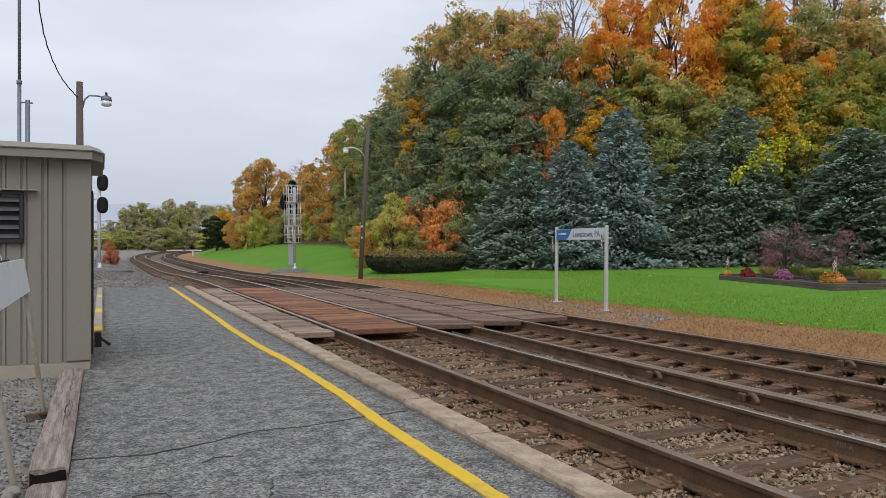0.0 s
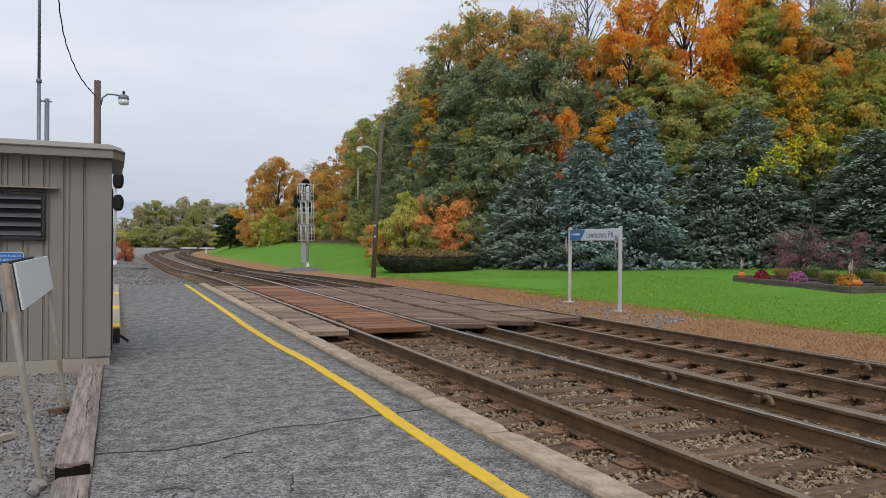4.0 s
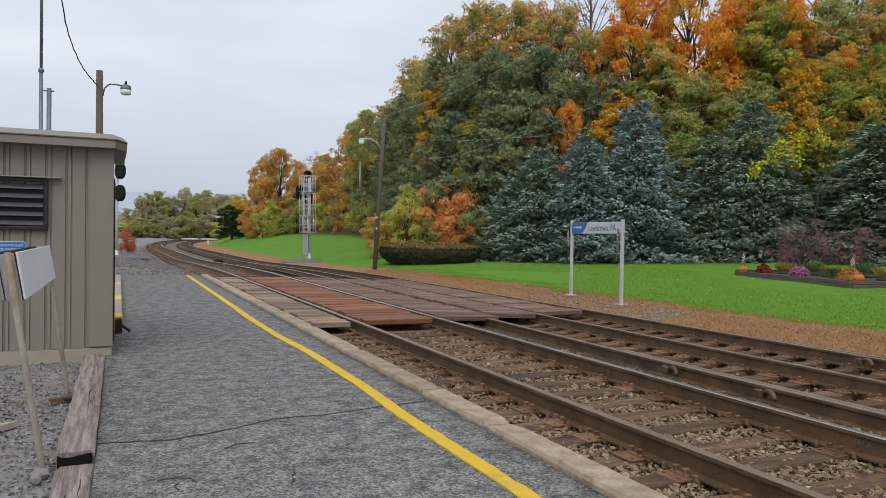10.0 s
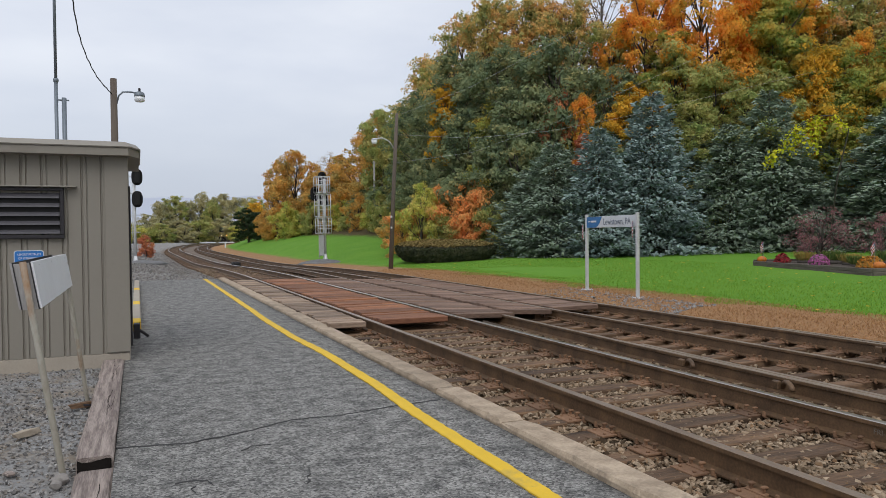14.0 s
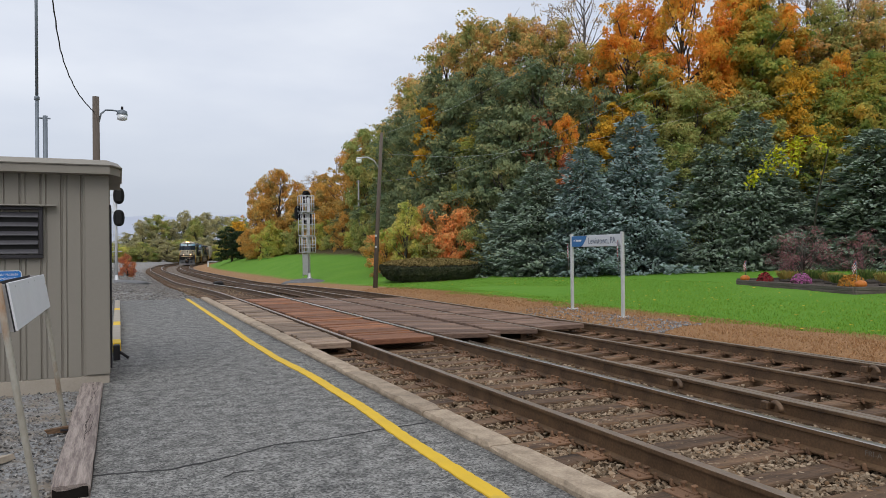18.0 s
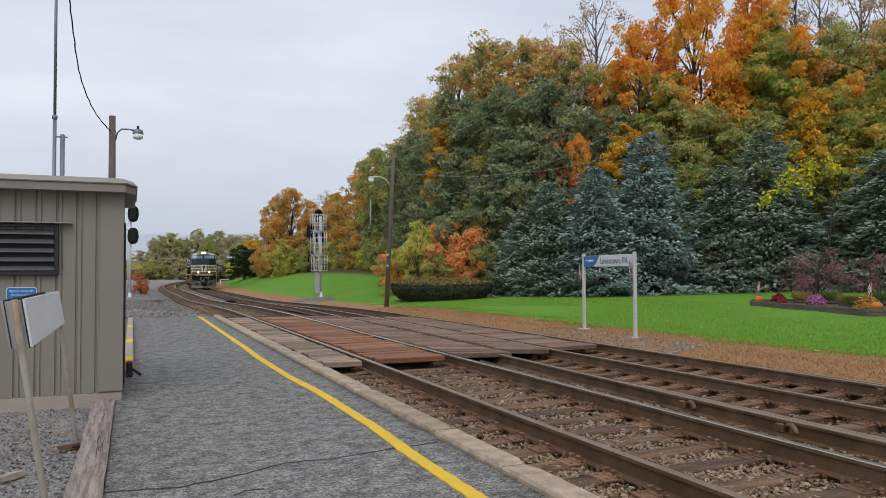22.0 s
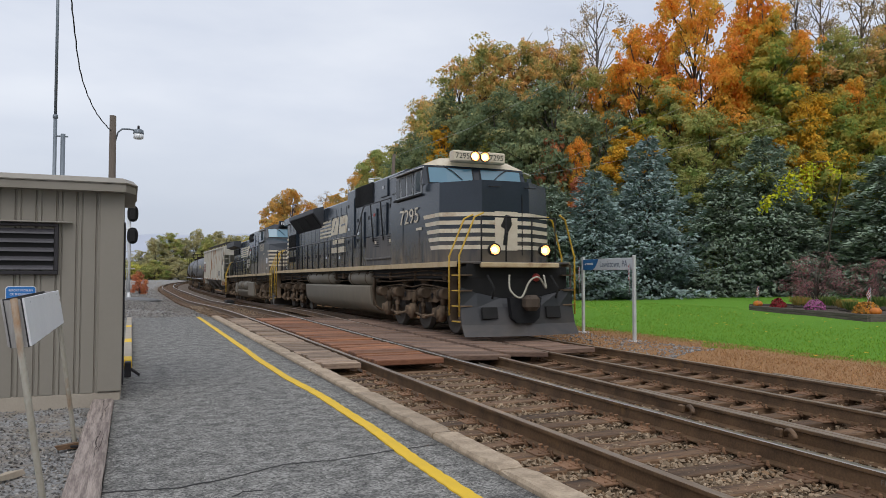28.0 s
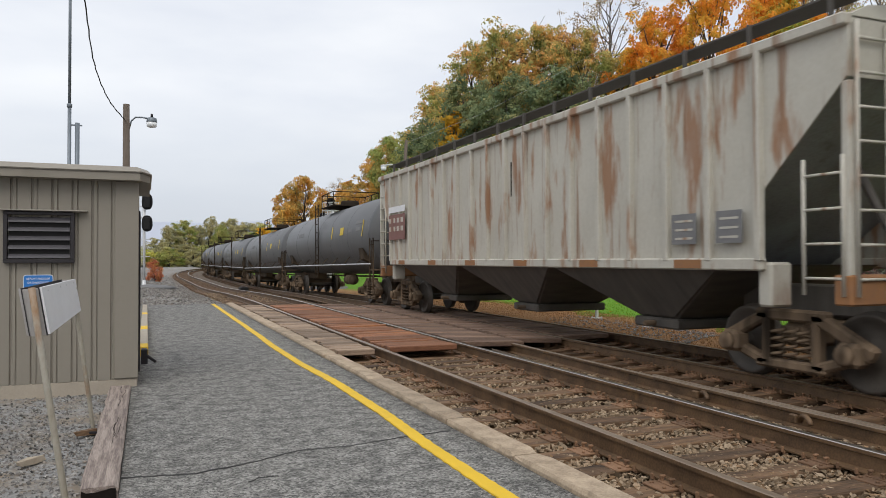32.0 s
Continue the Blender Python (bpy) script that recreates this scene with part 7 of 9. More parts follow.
def rusty_paint(name, base, second, rust, lo=0.60):
    """Faded paint with rust streaks running down."""
    m = material(name, base, second, 0.7, scale=1.0, fine=18, amount=0.6, bump=0.12, dist=0.006)
    n, l = m.node_tree.nodes, m.node_tree.links
    b = n["Principled BSDF"]
    col = b.inputs["Base Color"].links[0].from_socket
    co = n.new("ShaderNodeTexCoord")
    for sc, a, w, c in (((1.0, 1.6, 0.35), lo, 0.09, rust), ((1.0, 5.0, 0.25), lo + 0.02, 0.14, tuple(v * 0.75 for v in rust)), ((0.5, 0.6, 0.5), 0.5, 0.35, tuple(v * 0.72 for v in base))):
        mp, t, r, mx = n.new("ShaderNodeMapping"), n.new("ShaderNodeTexNoise"), n.new("ShaderNodeMapRange"), n.new("ShaderNodeMixRGB")
        mp.inputs["Scale"].default_value = sc
        l.new(co.outputs["Object"], mp.inputs[0])
        l.new(mp.outputs[0], t.inputs["Vector"])
        t.inputs["Scale"].default_value, t.inputs["Detail"].default_value, t.inputs["Roughness"].default_value = 1.3, 6, 0.6
        r.inputs["From Min"].default_value, r.inputs["From Max"].default_value = a, a + w
        r.inputs["To Max"].default_value = 0.85
        l.new(t.outputs["Fac"], r.inputs["Value"])
        l.new(r.outputs[0], mx.inputs[0])
        l.new(col, mx.inputs[1])
        mx.inputs[2].default_value = (*c, 1)
        col = mx.outputs[0]
    l.new(col, b.inputs["Base Color"])
    return m


M["hopper"] = rusty_paint("faded_grey_hopper", (0.525, 0.505, 0.445), (0.43, 0.405, 0.345), (0.28, 0.128, 0.055), 0.542)
M["slope"] = material("pale_slope_sheet", (0.3, 0.32, 0.325), (0.2, 0.2, 0.195), 0.7, scale=1.5, fine=25, amount=0.9, bump=0.1, third=(0.13, 0.1, 0.08), patch=0.58)
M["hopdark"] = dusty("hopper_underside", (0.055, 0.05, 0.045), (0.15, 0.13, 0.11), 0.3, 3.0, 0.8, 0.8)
M["hoprust"] = material("rusted_sill", (0.34, 0.15, 0.05), (0.22, 0.12, 0.07), 0.85, scale=4, fine=30, bump=0.2)

SIDE = Matrix(((0, 0, -1, 0), (-1, 0, 0, 0), (0, 1, 0, 0), (0, 0, 0, 1)))
WHEELSETS = []


def side_at(x, y, z):
    m = SIDE.copy()
    m.translation = (x, y, z)
    return m


M["chalk"] = material("worn_chalk", (0.25, 0.215, 0.175), (0.12, 0.09, 0.065), 0.9, scale=30, fine=90, amount=1.0, bump=0.1)
words("FRI-A", 0.06, M["chalk"], track_a, side_at(A_MID + GAUGE / 2 - 0.014, 3.72, A_TOP - 0.085), "chalk_mark", 1.0)


def wheelset(parent, y, r, label=""):
    """Axle with two wheels; its mesh is centred on the axle."""
    g = G()
    g.tube([(-0.95, 0, 0), (0.95, 0, 0)], 0.09, 10)
    w = part("wheelset", g, M["wheel"], parent, label, at=(0, y, r))
    for s in (-1, 1):
        g = G().lathe([(0.10, 0.715), (r * 0.55, 0.735), (r * 0.78, 0.70), (r * 0.97, 0.69), (r + 0.025, 0.70), (r + 0.025, 0.715), (r, 0.725), (r - 0.004, 0.83), (r * 0.9, 0.835), (r * 0.8, 0.80), (r * 0.4, 0.77), (0.12, 0.83), (0.0, 0.83)], axis="x", seg=26)
        if s < 0:
            g.v = [(-x, y_, z) for x, y_, z in g.v]
            g.f = [q[::-1] for q in g.f]
        part("wheel", g, M["wheel"], w)
    WHEELSETS.append((w, y, r))
    return w


def spring(g, x, y, z0, z1, r=0.09):
    pts = [(x + r * math.cos(a), y + r * math.sin(a), z0 + (z1 - z0) * a / (2 * math.pi * 4)) for a in np.linspace(0, 2 * math.pi * 4, 41)]
    g.tube(pts, 0.022, 5)


def smooth_way(pts, k=6):
    """More points on a smooth curve through pts."""
    v = [Vector(p) for p in pts]
    out = []
    for i in range(len(v) - 1):
        p0, p1, p2, p3 = v[max(i - 1, 0)], v[i], v[i + 1], v[min(i + 2, len(v) - 1)]
        for j in range(k):
            t = j / k
            out.append(tuple(0.5 * (2 * p1 + (p2 - p0) * t + (2 * p0 - 5 * p1 + 4 * p2 - p3) * t * t + (3 * p1 - p0 - 3 * p2 + p3) * t ** 3)))
    return out + [tuple(v[-1])]


def axle_cap(x, s, y, z, r, seg=18):
    """Round bearing housing with a raised cap, facing outwards."""
    prof = [(r, -0.06), (r, 0.08), (r * 0.82, 0.11), (r * 0.62, 0.11), (r * 0.6, 0.15), (r * 0.5, 0.17), (0.0, 0.17)]
    return G().lathe([(q, s * h) for q, h in prof], (x, y, z), axis="x", seg=seg)


def loco_truck(parent, ys, r, yc, cast):
    """Three-axle truck; ys: the axles. cast: pedestal frame with coil springs, else a straight beam with swinging bearings."""
    y0, y1 = min(ys) - 0.66, max(ys) + 0.66
    tr = part("truck_bolster", G().box((0, yc, 0.95), (1.9, 2.6, 0.30), 0.05), M["under"], parent, "grimy three-axle truck")
    for s in (-1, 1):
        x = s * 1.10
        if cast:
            low = [(y0, 0.9), (y0 + 0.1, 0.72)]
            for y in ys:
                low += [(y - 0.36, 0.74), (y - 0.3, 0.38), (y - 0.2, 0.32), (y + 0.2, 0.32), (y + 0.3, 0.38), (y + 0.36, 0.74)]
            low += [(y1 - 0.1, 0.72), (y1, 0.9)]
        else:
            low = [(y0, 0.98), (y0 + 0.06, 0.84)]
            for y in ys:
                low += [(y - 0.36, 0.80), (y - 0.2, 0.86), (y + 0.2, 0.86), (y + 0.36, 0.80)]
            low += [(y1 - 0.06, 0.84), (y1, 0.98)]
        top = [(y1, 1.08), (y1 - 0.4, 1.16), (yc + 0.95, 1.2), (yc + 0.6, 1.1), (yc - 0.6, 1.1), (yc - 0.95, 1.2), (y0 + 0.4, 1.16), (y0, 1.08)]
        part("side_frame", G().prism(low + top, "x", x - 0.08, x + 0.08), M["under"], tr, "cast steel side frame")
        rim = G()
        for (a, za), (b, zb_) in zip(top, top[1:]):
            rim.tube([(x + s * 0.08, a, za - 0.02), (x + s * 0.08, b, zb_ - 0.02)], 0.028, 6)
        part("frame_flange", rim, M["under"], tr)
        for y in ys:
            part("bearing_housing", axle_cap(x + s * 0.1, s, y, r, 0.15 if cast else 0.21), M["under"], tr, "round bearing housing")
            if cast:
                for dy in (-0.46, 0.46):
                    g = G()
                    spring(g, x + s * 0.05, y + dy, 0.42, 0.76, 0.1)
                    part("spring", g, M["under"], tr, "coil spring")
                    part("spring_seat", G().lathe([(0.13, 0.36), (0.13, 0.42), (0.06, 0.43)], (x + s * 0.05, y + dy, 0), seg=12), M["under"], tr)
            else:
                part("bearing_arm", G().box((x + s * 0.12, y + 0.3, r + 0.02), (0.14, 0.34, 0.24), 0.04), M["under"], tr)
                part("bearing_stop", G().box((x + s * 0.10, y - 0.26, r + 0.02), (0.10, 0.2, 0.16), 0.03), M["under"], tr)
                g = G()
                g.tube([(x + s * 0.2, y - 0.36, 0.48), (x + s * 0.2, y - 0.34, 0.76)], 0.055, 10)
                g.tube([(x + s * 0.2, y - 0.34, 0.76), (x + s * 0.2, y - 0.33, 1.06)], 0.075, 10)
                part("damper", g, M["under"], tr, "upright damper")
            g = G()
            g.box((s * 0.76, y + 0.62, 0.52), (0.14, 0.08, 0.36), 0.02, Matrix.Rotation(radians(12), 4, "X"))
            part("brake_shoe", g, M["under"], tr)
        mids = ((ys[0] + ys[1]) / 2, (ys[1] + ys[2]) / 2)
        for y in (y0 + 0.32, mids[0], mids[1], y1 - 0.32) if not cast else (y0 + 0.3, mids[0] + 0.3, y1 - 0.3):
            g = G()
            g.tube([(x + s * 0.2, y - 0.2, 1.04), (x + s * 0.2, y + 0.2, 1.04)], 0.135, 14)
            g.tube([(x + s * 0.2, y + 0.19, 1.04), (x + s * 0.2, y + 0.24, 1.04)], 0.155, 14)
            g.tube([(x + s * 0.2, y + 0.2, 1.04), (x + s * 0.2, y + 0.46, 0.98)], 0.045, 8)
            part("brake_cylinder", g, M["under"], tr, "round brake cylinder")
        for y in mids:
            g = G()
            g.tube([(x + s * 0.17, y + 0.05, 0.96), (x + s * 0.2, y + 0.02, 0.45)], 0.05, 8)
            g.box((x + s * 0.19, y + 0.03, 0.72), (0.11, 0.15, 0.14), 0.03)
            g.box((x + s * 0.18, y, 0.42), (0.14, 0.2, 0.13), 0.03)
            part("brake_hanger", g, M["under"], tr)
            part("brake_rod", G().tube([(x + s * 0.17, y - 0.72, 0.5), (x + s * 0.18, y - 0.1, 0.42), (x + s * 0.18, y + 0.1, 0.42), (x + s * 0.17, y + 0.74, 0.5)], 0.035, 7), M["under"], tr)
            # no hole is cut: a dark disc paints its shade
            part("recess", G().lathe([(0.085, s * 0.0), (0.07, s * 0.012), (0.0, s * 0.012)], (x + s * 0.08, y - 0.34, 0.97), axis="x", seg=12), M["grille"], tr, "dark disc painted as a hole's shade")
        for y in (yc - 0.75, yc + 0.75):
            part("side_bearer", G().lathe([(0.17, 1.16), (0.17, 1.22), (0.13, 1.24), (0.17, 1.26), (0.13, 1.29), (0.17, 1.31), (0.17, 1.42)], (x - s * 0.02, y, 0), seg=14), M["under"], tr, "ribbed rubber side bearer")
        way = [(x + s * 0.13, y0 + 0.1, 1.16), (x + s * 0.14, yc - 1.0, 1.26), (x + s * 0.14, yc, 1.19), (x + s * 0.14, yc + 1.0, 1.25), (x + s * 0.13, y1 - 0.1, 1.16)]
        part("air_pipe", G().tube(smooth_way(way, 4), 0.022, 6), M["under"], tr)
        way = [(s * 1.28, y1 + 0.05, 1.42), (s * 1.32, y1 + 0.38, 1.3), (s * 1.34, y1 + 0.42, 0.85), (s * 1.26, y1 + 0.25, 0.5), (s * 1.05, y1 - 0.1, 0.42)]
        part("traction_cable", G().tube(smooth_way(way, 5), 0.04, 7), M["under"], tr, "thick looping traction cable")
        for q, d in ((y0, 1), (y1, -1)):
            part("sand_pipe", G().tube([(x, q + d * 0.1, 1.1), (x - s * 0.1, q + d * 0.05, 0.7), (x - s * 0.25, q + d * 0.18, 0.15)], 0.025, 6), M["under"], tr)
    for y in ys:
        wheelset(parent, y, r)


def bars(parent, x, y0, y1, z0, z1, count, mat, slant=0.0, name="logo_bar"):
    """Slanted flat bars one above another on the side, from y0 (right end) to y1."""
    h = (z1 - z0) / (2 * count - 1)
    for i in range(count):
        za, zb_ = z0 + 2 * i * h, z0 + 2 * i * h + h
        sa, sb = slant * (za - z0), slant * (zb_ - z0)
        g = G()
        g.loft([[(x, y0 + sa * 0.3, za), (x, y1 - sa, za), (x, y1 - sb, zb_), (x, y0 + sb * 0.3, zb_)], [(x - 0.006, y0 + sa * 0.3, za), (x - 0.006, y1 - sa, za), (x - 0.006, y1 - sb, zb_), (x - 0.006, y0 + sb * 0.3, zb_)]], smooth=False)
        part(name, g, mat, parent)


def letter_blocks(parent, x, y0, y1, z0, z1, count, mat):
    """A line of unreadable lettering as plain blocks."""
    w = (y1 - y0) / count
    for i in range(count):
        g = G()
        g.box((x, y0 + w * (i + 0.5), (z0 + z1) / 2), (0.006, w * 0.84, z1 - z0), 0.0)
        part("name_bar", g, mat, parent)


def handrail(parent, pts, r, mat, name="handrail"):
    part(name, G().tube(pts, r, 7), mat, parent)


def locomotive(spec):
    """Six-axle diesel; s runs back from the leading coupler, y = s - length / 2; both sides alike."""
    L = spec["length"]
    e = thing("locomotive", spec["label"], "locomotive", group="locomotives of the freight train")

    def Y(s):
        return s - L / 2
    # frame and sill
    f0, f1 = spec["frame"]
    # frame coloured black to hold the shadow under the sill
    fr = part("frame", G().box((0, Y((f0 + f1) / 2), 1.60), (2.6, f1 - f0, 0.36), 0.02), M["black"], e)
    part("deck", G().box((0, Y((f0 + f1) / 2), 1.80), (3.08, f1 - f0, 0.05), 0.008), M["locodull"], fr)
    for s in (-1, 1):
        k = spec["sill_cuts"]
        for i in range(k):
            a, b = f0 + (f1 - f0) * i / k, f0 + (f1 - f0) * (i + 1) / k
            gg = G()
            gg.box((s * 1.545, Y((a + b) / 2), 1.765), (0.02, b - a - spec["sill_gap"], 0.13), 0.003)
            part("sill_stripe", gg, M["sill"], fr)
    # black core box keeps the space below the sill dark
    part("underframe", G().box((0, Y((f0 + f1) / 2), 1.0), (1.25, f1 - f0 - 0.8, 0.86), 0.04), M["black"], e)
    for s in (-1, 1):
        for x, z, r in ((1.34, 1.50, 0.03), (1.30, 1.36, 0.022), (1.38, 1.60, 0.018)):
            way = [(s * x, Y(f0 + 0.7 + (f1 - f0 - 1.4) * i / 14), z + 0.03 * math.sin(i * 1.7 + x * 9)) for i in range(15)]
            part("pipe", G().tube(smooth_way(way, 3), r, 6), M["under"], fr, "grimy pipe under the sill")
        for i in range(11):
            q = f0 + 1.2 + (f1 - f0 - 2.4) * i / 10
            part("hanger", G().box((s * 1.30, Y(q), 1.50), (0.10, 0.10 + 0.12 * (i % 3 == 0), 0.24), 0.015), M["under"], fr)
    # couplers
    for sgn, s in ((-1, f0 - 0.75), (1, f1 + 0.75)):
        g = G()
        g.box((0, Y(s) - sgn * 0.45, 0.86), (0.22, 0.75, 0.24), 0.04)
        g.box((0, Y(s) + sgn * 0.02, 0.86), (0.36, 0.34, 0.36), 0.09)
        part("coupler", g, M["couple"], e, "dark rusty coupler")
    # cab and nose
    n0, n1, nw = spec["nose"]
    c0, c1 = spec["cab"]
    plan = [(-1.53, Y(c1)), (-1.53, Y(n1)), (-nw, Y(n0)), (nw, Y(n0)), (1.53, Y(n1)), (1.53, Y(c1))]
    zt0, zt1 = spec["nose_top"]
    g = G()
    low = [(x, y, 1.82) for x, y in plan]
    mid = [(x, y, 3.06) for x, y in plan]
    ws = Y(spec["shield"][0])
    if spec["lit"]:
        tall = (3.62, spec["nose_side"], zt0)
        shoulder = [(x * 0.99, y + 0.02, tall[min(i, 5 - i)]) for i, (x, y) in enumerate(plan)]
    else:
        shoulder = [(-1.53, Y(c1), 3.60), (-1.53, Y(n1) + 0.30, spec["nose_side"]), (-nw * 0.95, Y(n0) + 0.05, zt0), (nw * 0.95, Y(n0) + 0.05, zt0), (1.53, Y(n1) + 0.30, spec["nose_side"]), (1.53, Y(c1), 3.60)]
    top = [(-1.5, Y(c1), zt1), (-1.5, ws + 0.02, zt1), (-0.9, ws - 0.02, zt1), (0.9, ws - 0.02, zt1), (1.5, ws + 0.02, zt1), (1.5, Y(c1), zt1)]
    g.loft([q[::-1] for q in (low, mid, shoulder, top)], smooth=False)
    body = part("nose", g, M[spec["paint"]], e, "black short nose")
    g = G()
    wt = Y(spec["shield"][1])
    z2, z3 = 4.42, spec["roof"]
    base = [(-1.53, Y(c1), zt1), (-1.53, ws + 0.1, zt1), (-0.9, ws, zt1), (0.9, ws, zt1), (1.53, ws + 0.1, zt1), (1.53, Y(c1), zt1)]
    eave = [(-1.5, Y(c1), z2), (-1.5, wt + 0.1, z2), (-0.86, wt, z2), (0.86, wt, z2), (1.5, wt + 0.1, z2), (1.5, Y(c1), z2)]
    crown = [(-0.98, Y(c1), z3), (-0.98, wt + 0.22, z3), (-0.7, wt + 0.12, z3), (0.7, wt + 0.12, z3), (0.98, wt + 0.22, z3), (0.98, Y(c1), z3)]
    g.loft([q[::-1] for q in (base, eave, crown)], smooth=False)
    cab = part("cab", g, M[spec["paint"]], e, "black cab")
    roof_m = M["cream"] if spec["pale_roof"] else M[spec["paint"]]
    if spec["pale_roof"]:
        g = G()
        fronts = [(-1.505, wt + 0.09, z2), (-0.865, wt - 0.008, z2), (0.865, wt - 0.008, z2), (1.505, wt + 0.09, z2)]
        upper = [(-0.985, wt + 0.205, z3), (-0.705, wt + 0.108, z3), (0.705, wt + 0.108, z3), (0.985, wt + 0.205, z3)]
        g.loft([fronts, upper][::-1], smooth=False, caps=False, closed=False)
        part("roof_front", g, roof_m, cab, "dusty pale roof front")
    # windscreens
    for sx in (-1, 1):
        def glaze(x, t, out=0.014):
            bow = 0.1 * max(0.0, abs(x) - 0.9) / 0.63
            return (sx * x, ws + (wt - ws) * t + bow - out, zt1 + (z2 - zt1) * t)
        cols = (0.13, 0.88, 1.36)
        for nm, lo, hi, grow_, out, mt in (("window_seal", 0.07, 0.93, 0.04, 0.008, "black"), ("windscreen", 0.12, 0.88, 0.0, 0.018, spec["glass"])):
            xs = (cols[0] - grow_, cols[1], cols[2] + grow_)
            g = G()
            g.loft([[glaze(x, lo, out) for x in xs], [glaze(x, hi, out) for x in xs]][:: (1 if sx > 0 else -1)], smooth=False, caps=False, closed=False)
            part(nm, g, M[mt], cab, "wide cab windscreen" if nm == "windscreen" else "")
        part("wiper", G().tube([glaze(0.95, 0.95, 0.04), glaze(0.7, 0.7, 0.05), glaze(0.45, 0.3, 0.04)], 0.012, 5), M["black"], cab)
    # side windows
    w0, w1 = spec["side_window"]
    for sx in (-1, 1):
        for a, b in ((w0, w0 + 0.52), (w0 + 0.66, w0 + 1.08), (w0 + 1.10, w0 + 1.55), (w0 + 1.62, w1)) if spec["lit"] else ((w0, (w0 + w1) / 2 - 0.04), ((w0 + w1) / 2 + 0.04, w1)):
            fr_ = part("window_frame", G().box((sx * 1.515, Y((a + b) / 2), 3.97), (0.05, b - a, 0.62), 0.008), M["galv"], cab)
            part("pane", G().box((sx * 1.535, Y((a + b) / 2), 3.97), (0.03, b - a - 0.09, 0.53), 0.004), M["cabdark"] if spec["lit"] else M["cabglass"], fr_)
        g = G()
        g.box((sx * 1.60, Y((w0 + w1) / 2), 4.32), (0.22, w1 - w0 + 0.2, 0.025), 0.004, Matrix.Rotation(radians(18 * sx), 4, "Y"))
        part("sunshade", g, M["alu"], cab)
        part("armrest", G().box((sx * 1.56, Y((w0 + w1) / 2), 3.63), (0.08, w1 - w0 + 0.1, 0.06), 0.015), M["black"], cab)
        part("mirror", G().box((sx * 1.66, Y(w0 - 0.08), 3.95), (0.14, 0.04, 0.5), 0.01), M["cabglass"], cab)
        # door and hatch outlines on the cab side
        for a, b, za, zb_ in spec["cab_panels"]:
            part("panel", G().box((sx * 1.535, Y((a + b) / 2), (za + zb_) / 2), (0.02, b - a, zb_ - za), 0.006), M[spec["paint"]], cab)
    # number boards and headlights
    hb = part("number_box", G().box((0, Y(spec["board"]), z3 + 0.02), (1.55, 0.26, 0.30), 0.03), roof_m if spec["pale_roof"] else M[spec["paint"]], cab)
    for sx in (-1, 1):
        nb = part("number_board", G().box((sx * 0.50, Y(spec["board"]) - 0.135, z3 + 0.02), (0.50, 0.012, 0.22), 0.003), M["cream"] if spec["pale_roof"] else M["black"], hb)
        words(spec["number"], 0.21, M["black"] if spec["pale_roof"] else M["white"], nb, pose(sx * 0.50, Y(spec["board"]) - 0.144, z3 + 0.02, 90))
    for x in (-0.145, 0.145):
        part("shroud", G().lathe([(0.138, 0.02), (0.138, -0.06), (0.126, -0.06), (0.126, 0.02)], (x, Y(spec["board"]) - 0.13, z3 + 0.03), axis="y", seg=16), M["black"], hb, "short black lamp shroud")
        if spec["lit"]:
            # ring emits to stand in for the halo round the lamp
            part("reflector", G().lathe([(0.118, -0.04), (0.055, -0.01)], (x, Y(spec["board"]) - 0.13, z3 + 0.03), axis="y", seg=16, caps=False), M["halo"], hb, "reflector ring glowing as the headlight's halo")
        part("headlight", G().lathe([(0.055, 0.0), (0.055, -0.036), (0.0, -0.04)], (x, Y(spec["board"]) - 0.13, z3 + 0.03), axis="y", seg=14), M["lamp"] if spec["lit"] else M["lampoff"], hb, "glowing headlight" if spec["lit"] else "unlit headlight")
    # stripes round the nose
    o = 0.008
    st = spec["stripe_back"]
    pl = [(-1.53 - o, Y(st)), (-1.53 - o, Y(n1) - o), (-nw - o * 0.5, Y(n0) - o), (nw + o * 0.5, Y(n0) - o), (1.53 + o, Y(n1) - o), (1.53 + o, Y(st))]
    z0, z1 = spec["stripes"]
    h = (z1 - z0) / 9
    for i in range(5):
        za = z0 + 2 * i * h
        ra = [(x, y + (0.12 * (i - 2) if abs(x) > 1.5 and abs(y - Y(st)) < 1e-6 else 0), za) for x, y in pl]
        rb = [(x, y + (0.12 * (i - 2) + 0.06 if abs(x) > 1.5 and abs(y - Y(st)) < 1e-6 else 0), za + h) for x, y in pl]
        g = G()
        g.loft([rb, ra], smooth=False, caps=False, closed=False)
        part("stripe", g, M["cream"], body, "dusty cream stripe")
    g = G()
    g.box((0, Y(n0) - 0.012, (z0 + z1) / 2), (0.62, 0.014, z1 - z0 + 0.05), 0.0)
    part("emblem_field", g, M["cream"], body)
    g = G()
    g.prism([(-0.10, z0 + 0.1), (0.02, z0 + 0.1), (0.05, z0 + 0.42), (0.16, z0 + 0.62), (0.12, z1 - 0.08), (-0.02, z1 - 0.05), (-0.16, z1 - 0.34), (-0.05, z0 + 0.5)], "y", Y(n0) - 0.024, Y(n0) - 0.018)
    part("emblem", g, M["black"], body)
    # nose door, grab irons
    part("nose_door", G().box((0.45 if spec["lit"] else 0.0, Y(n0) - 0.006, 2.75), (0.02, 0.02, 1.5), 0.002), M["black"], body)
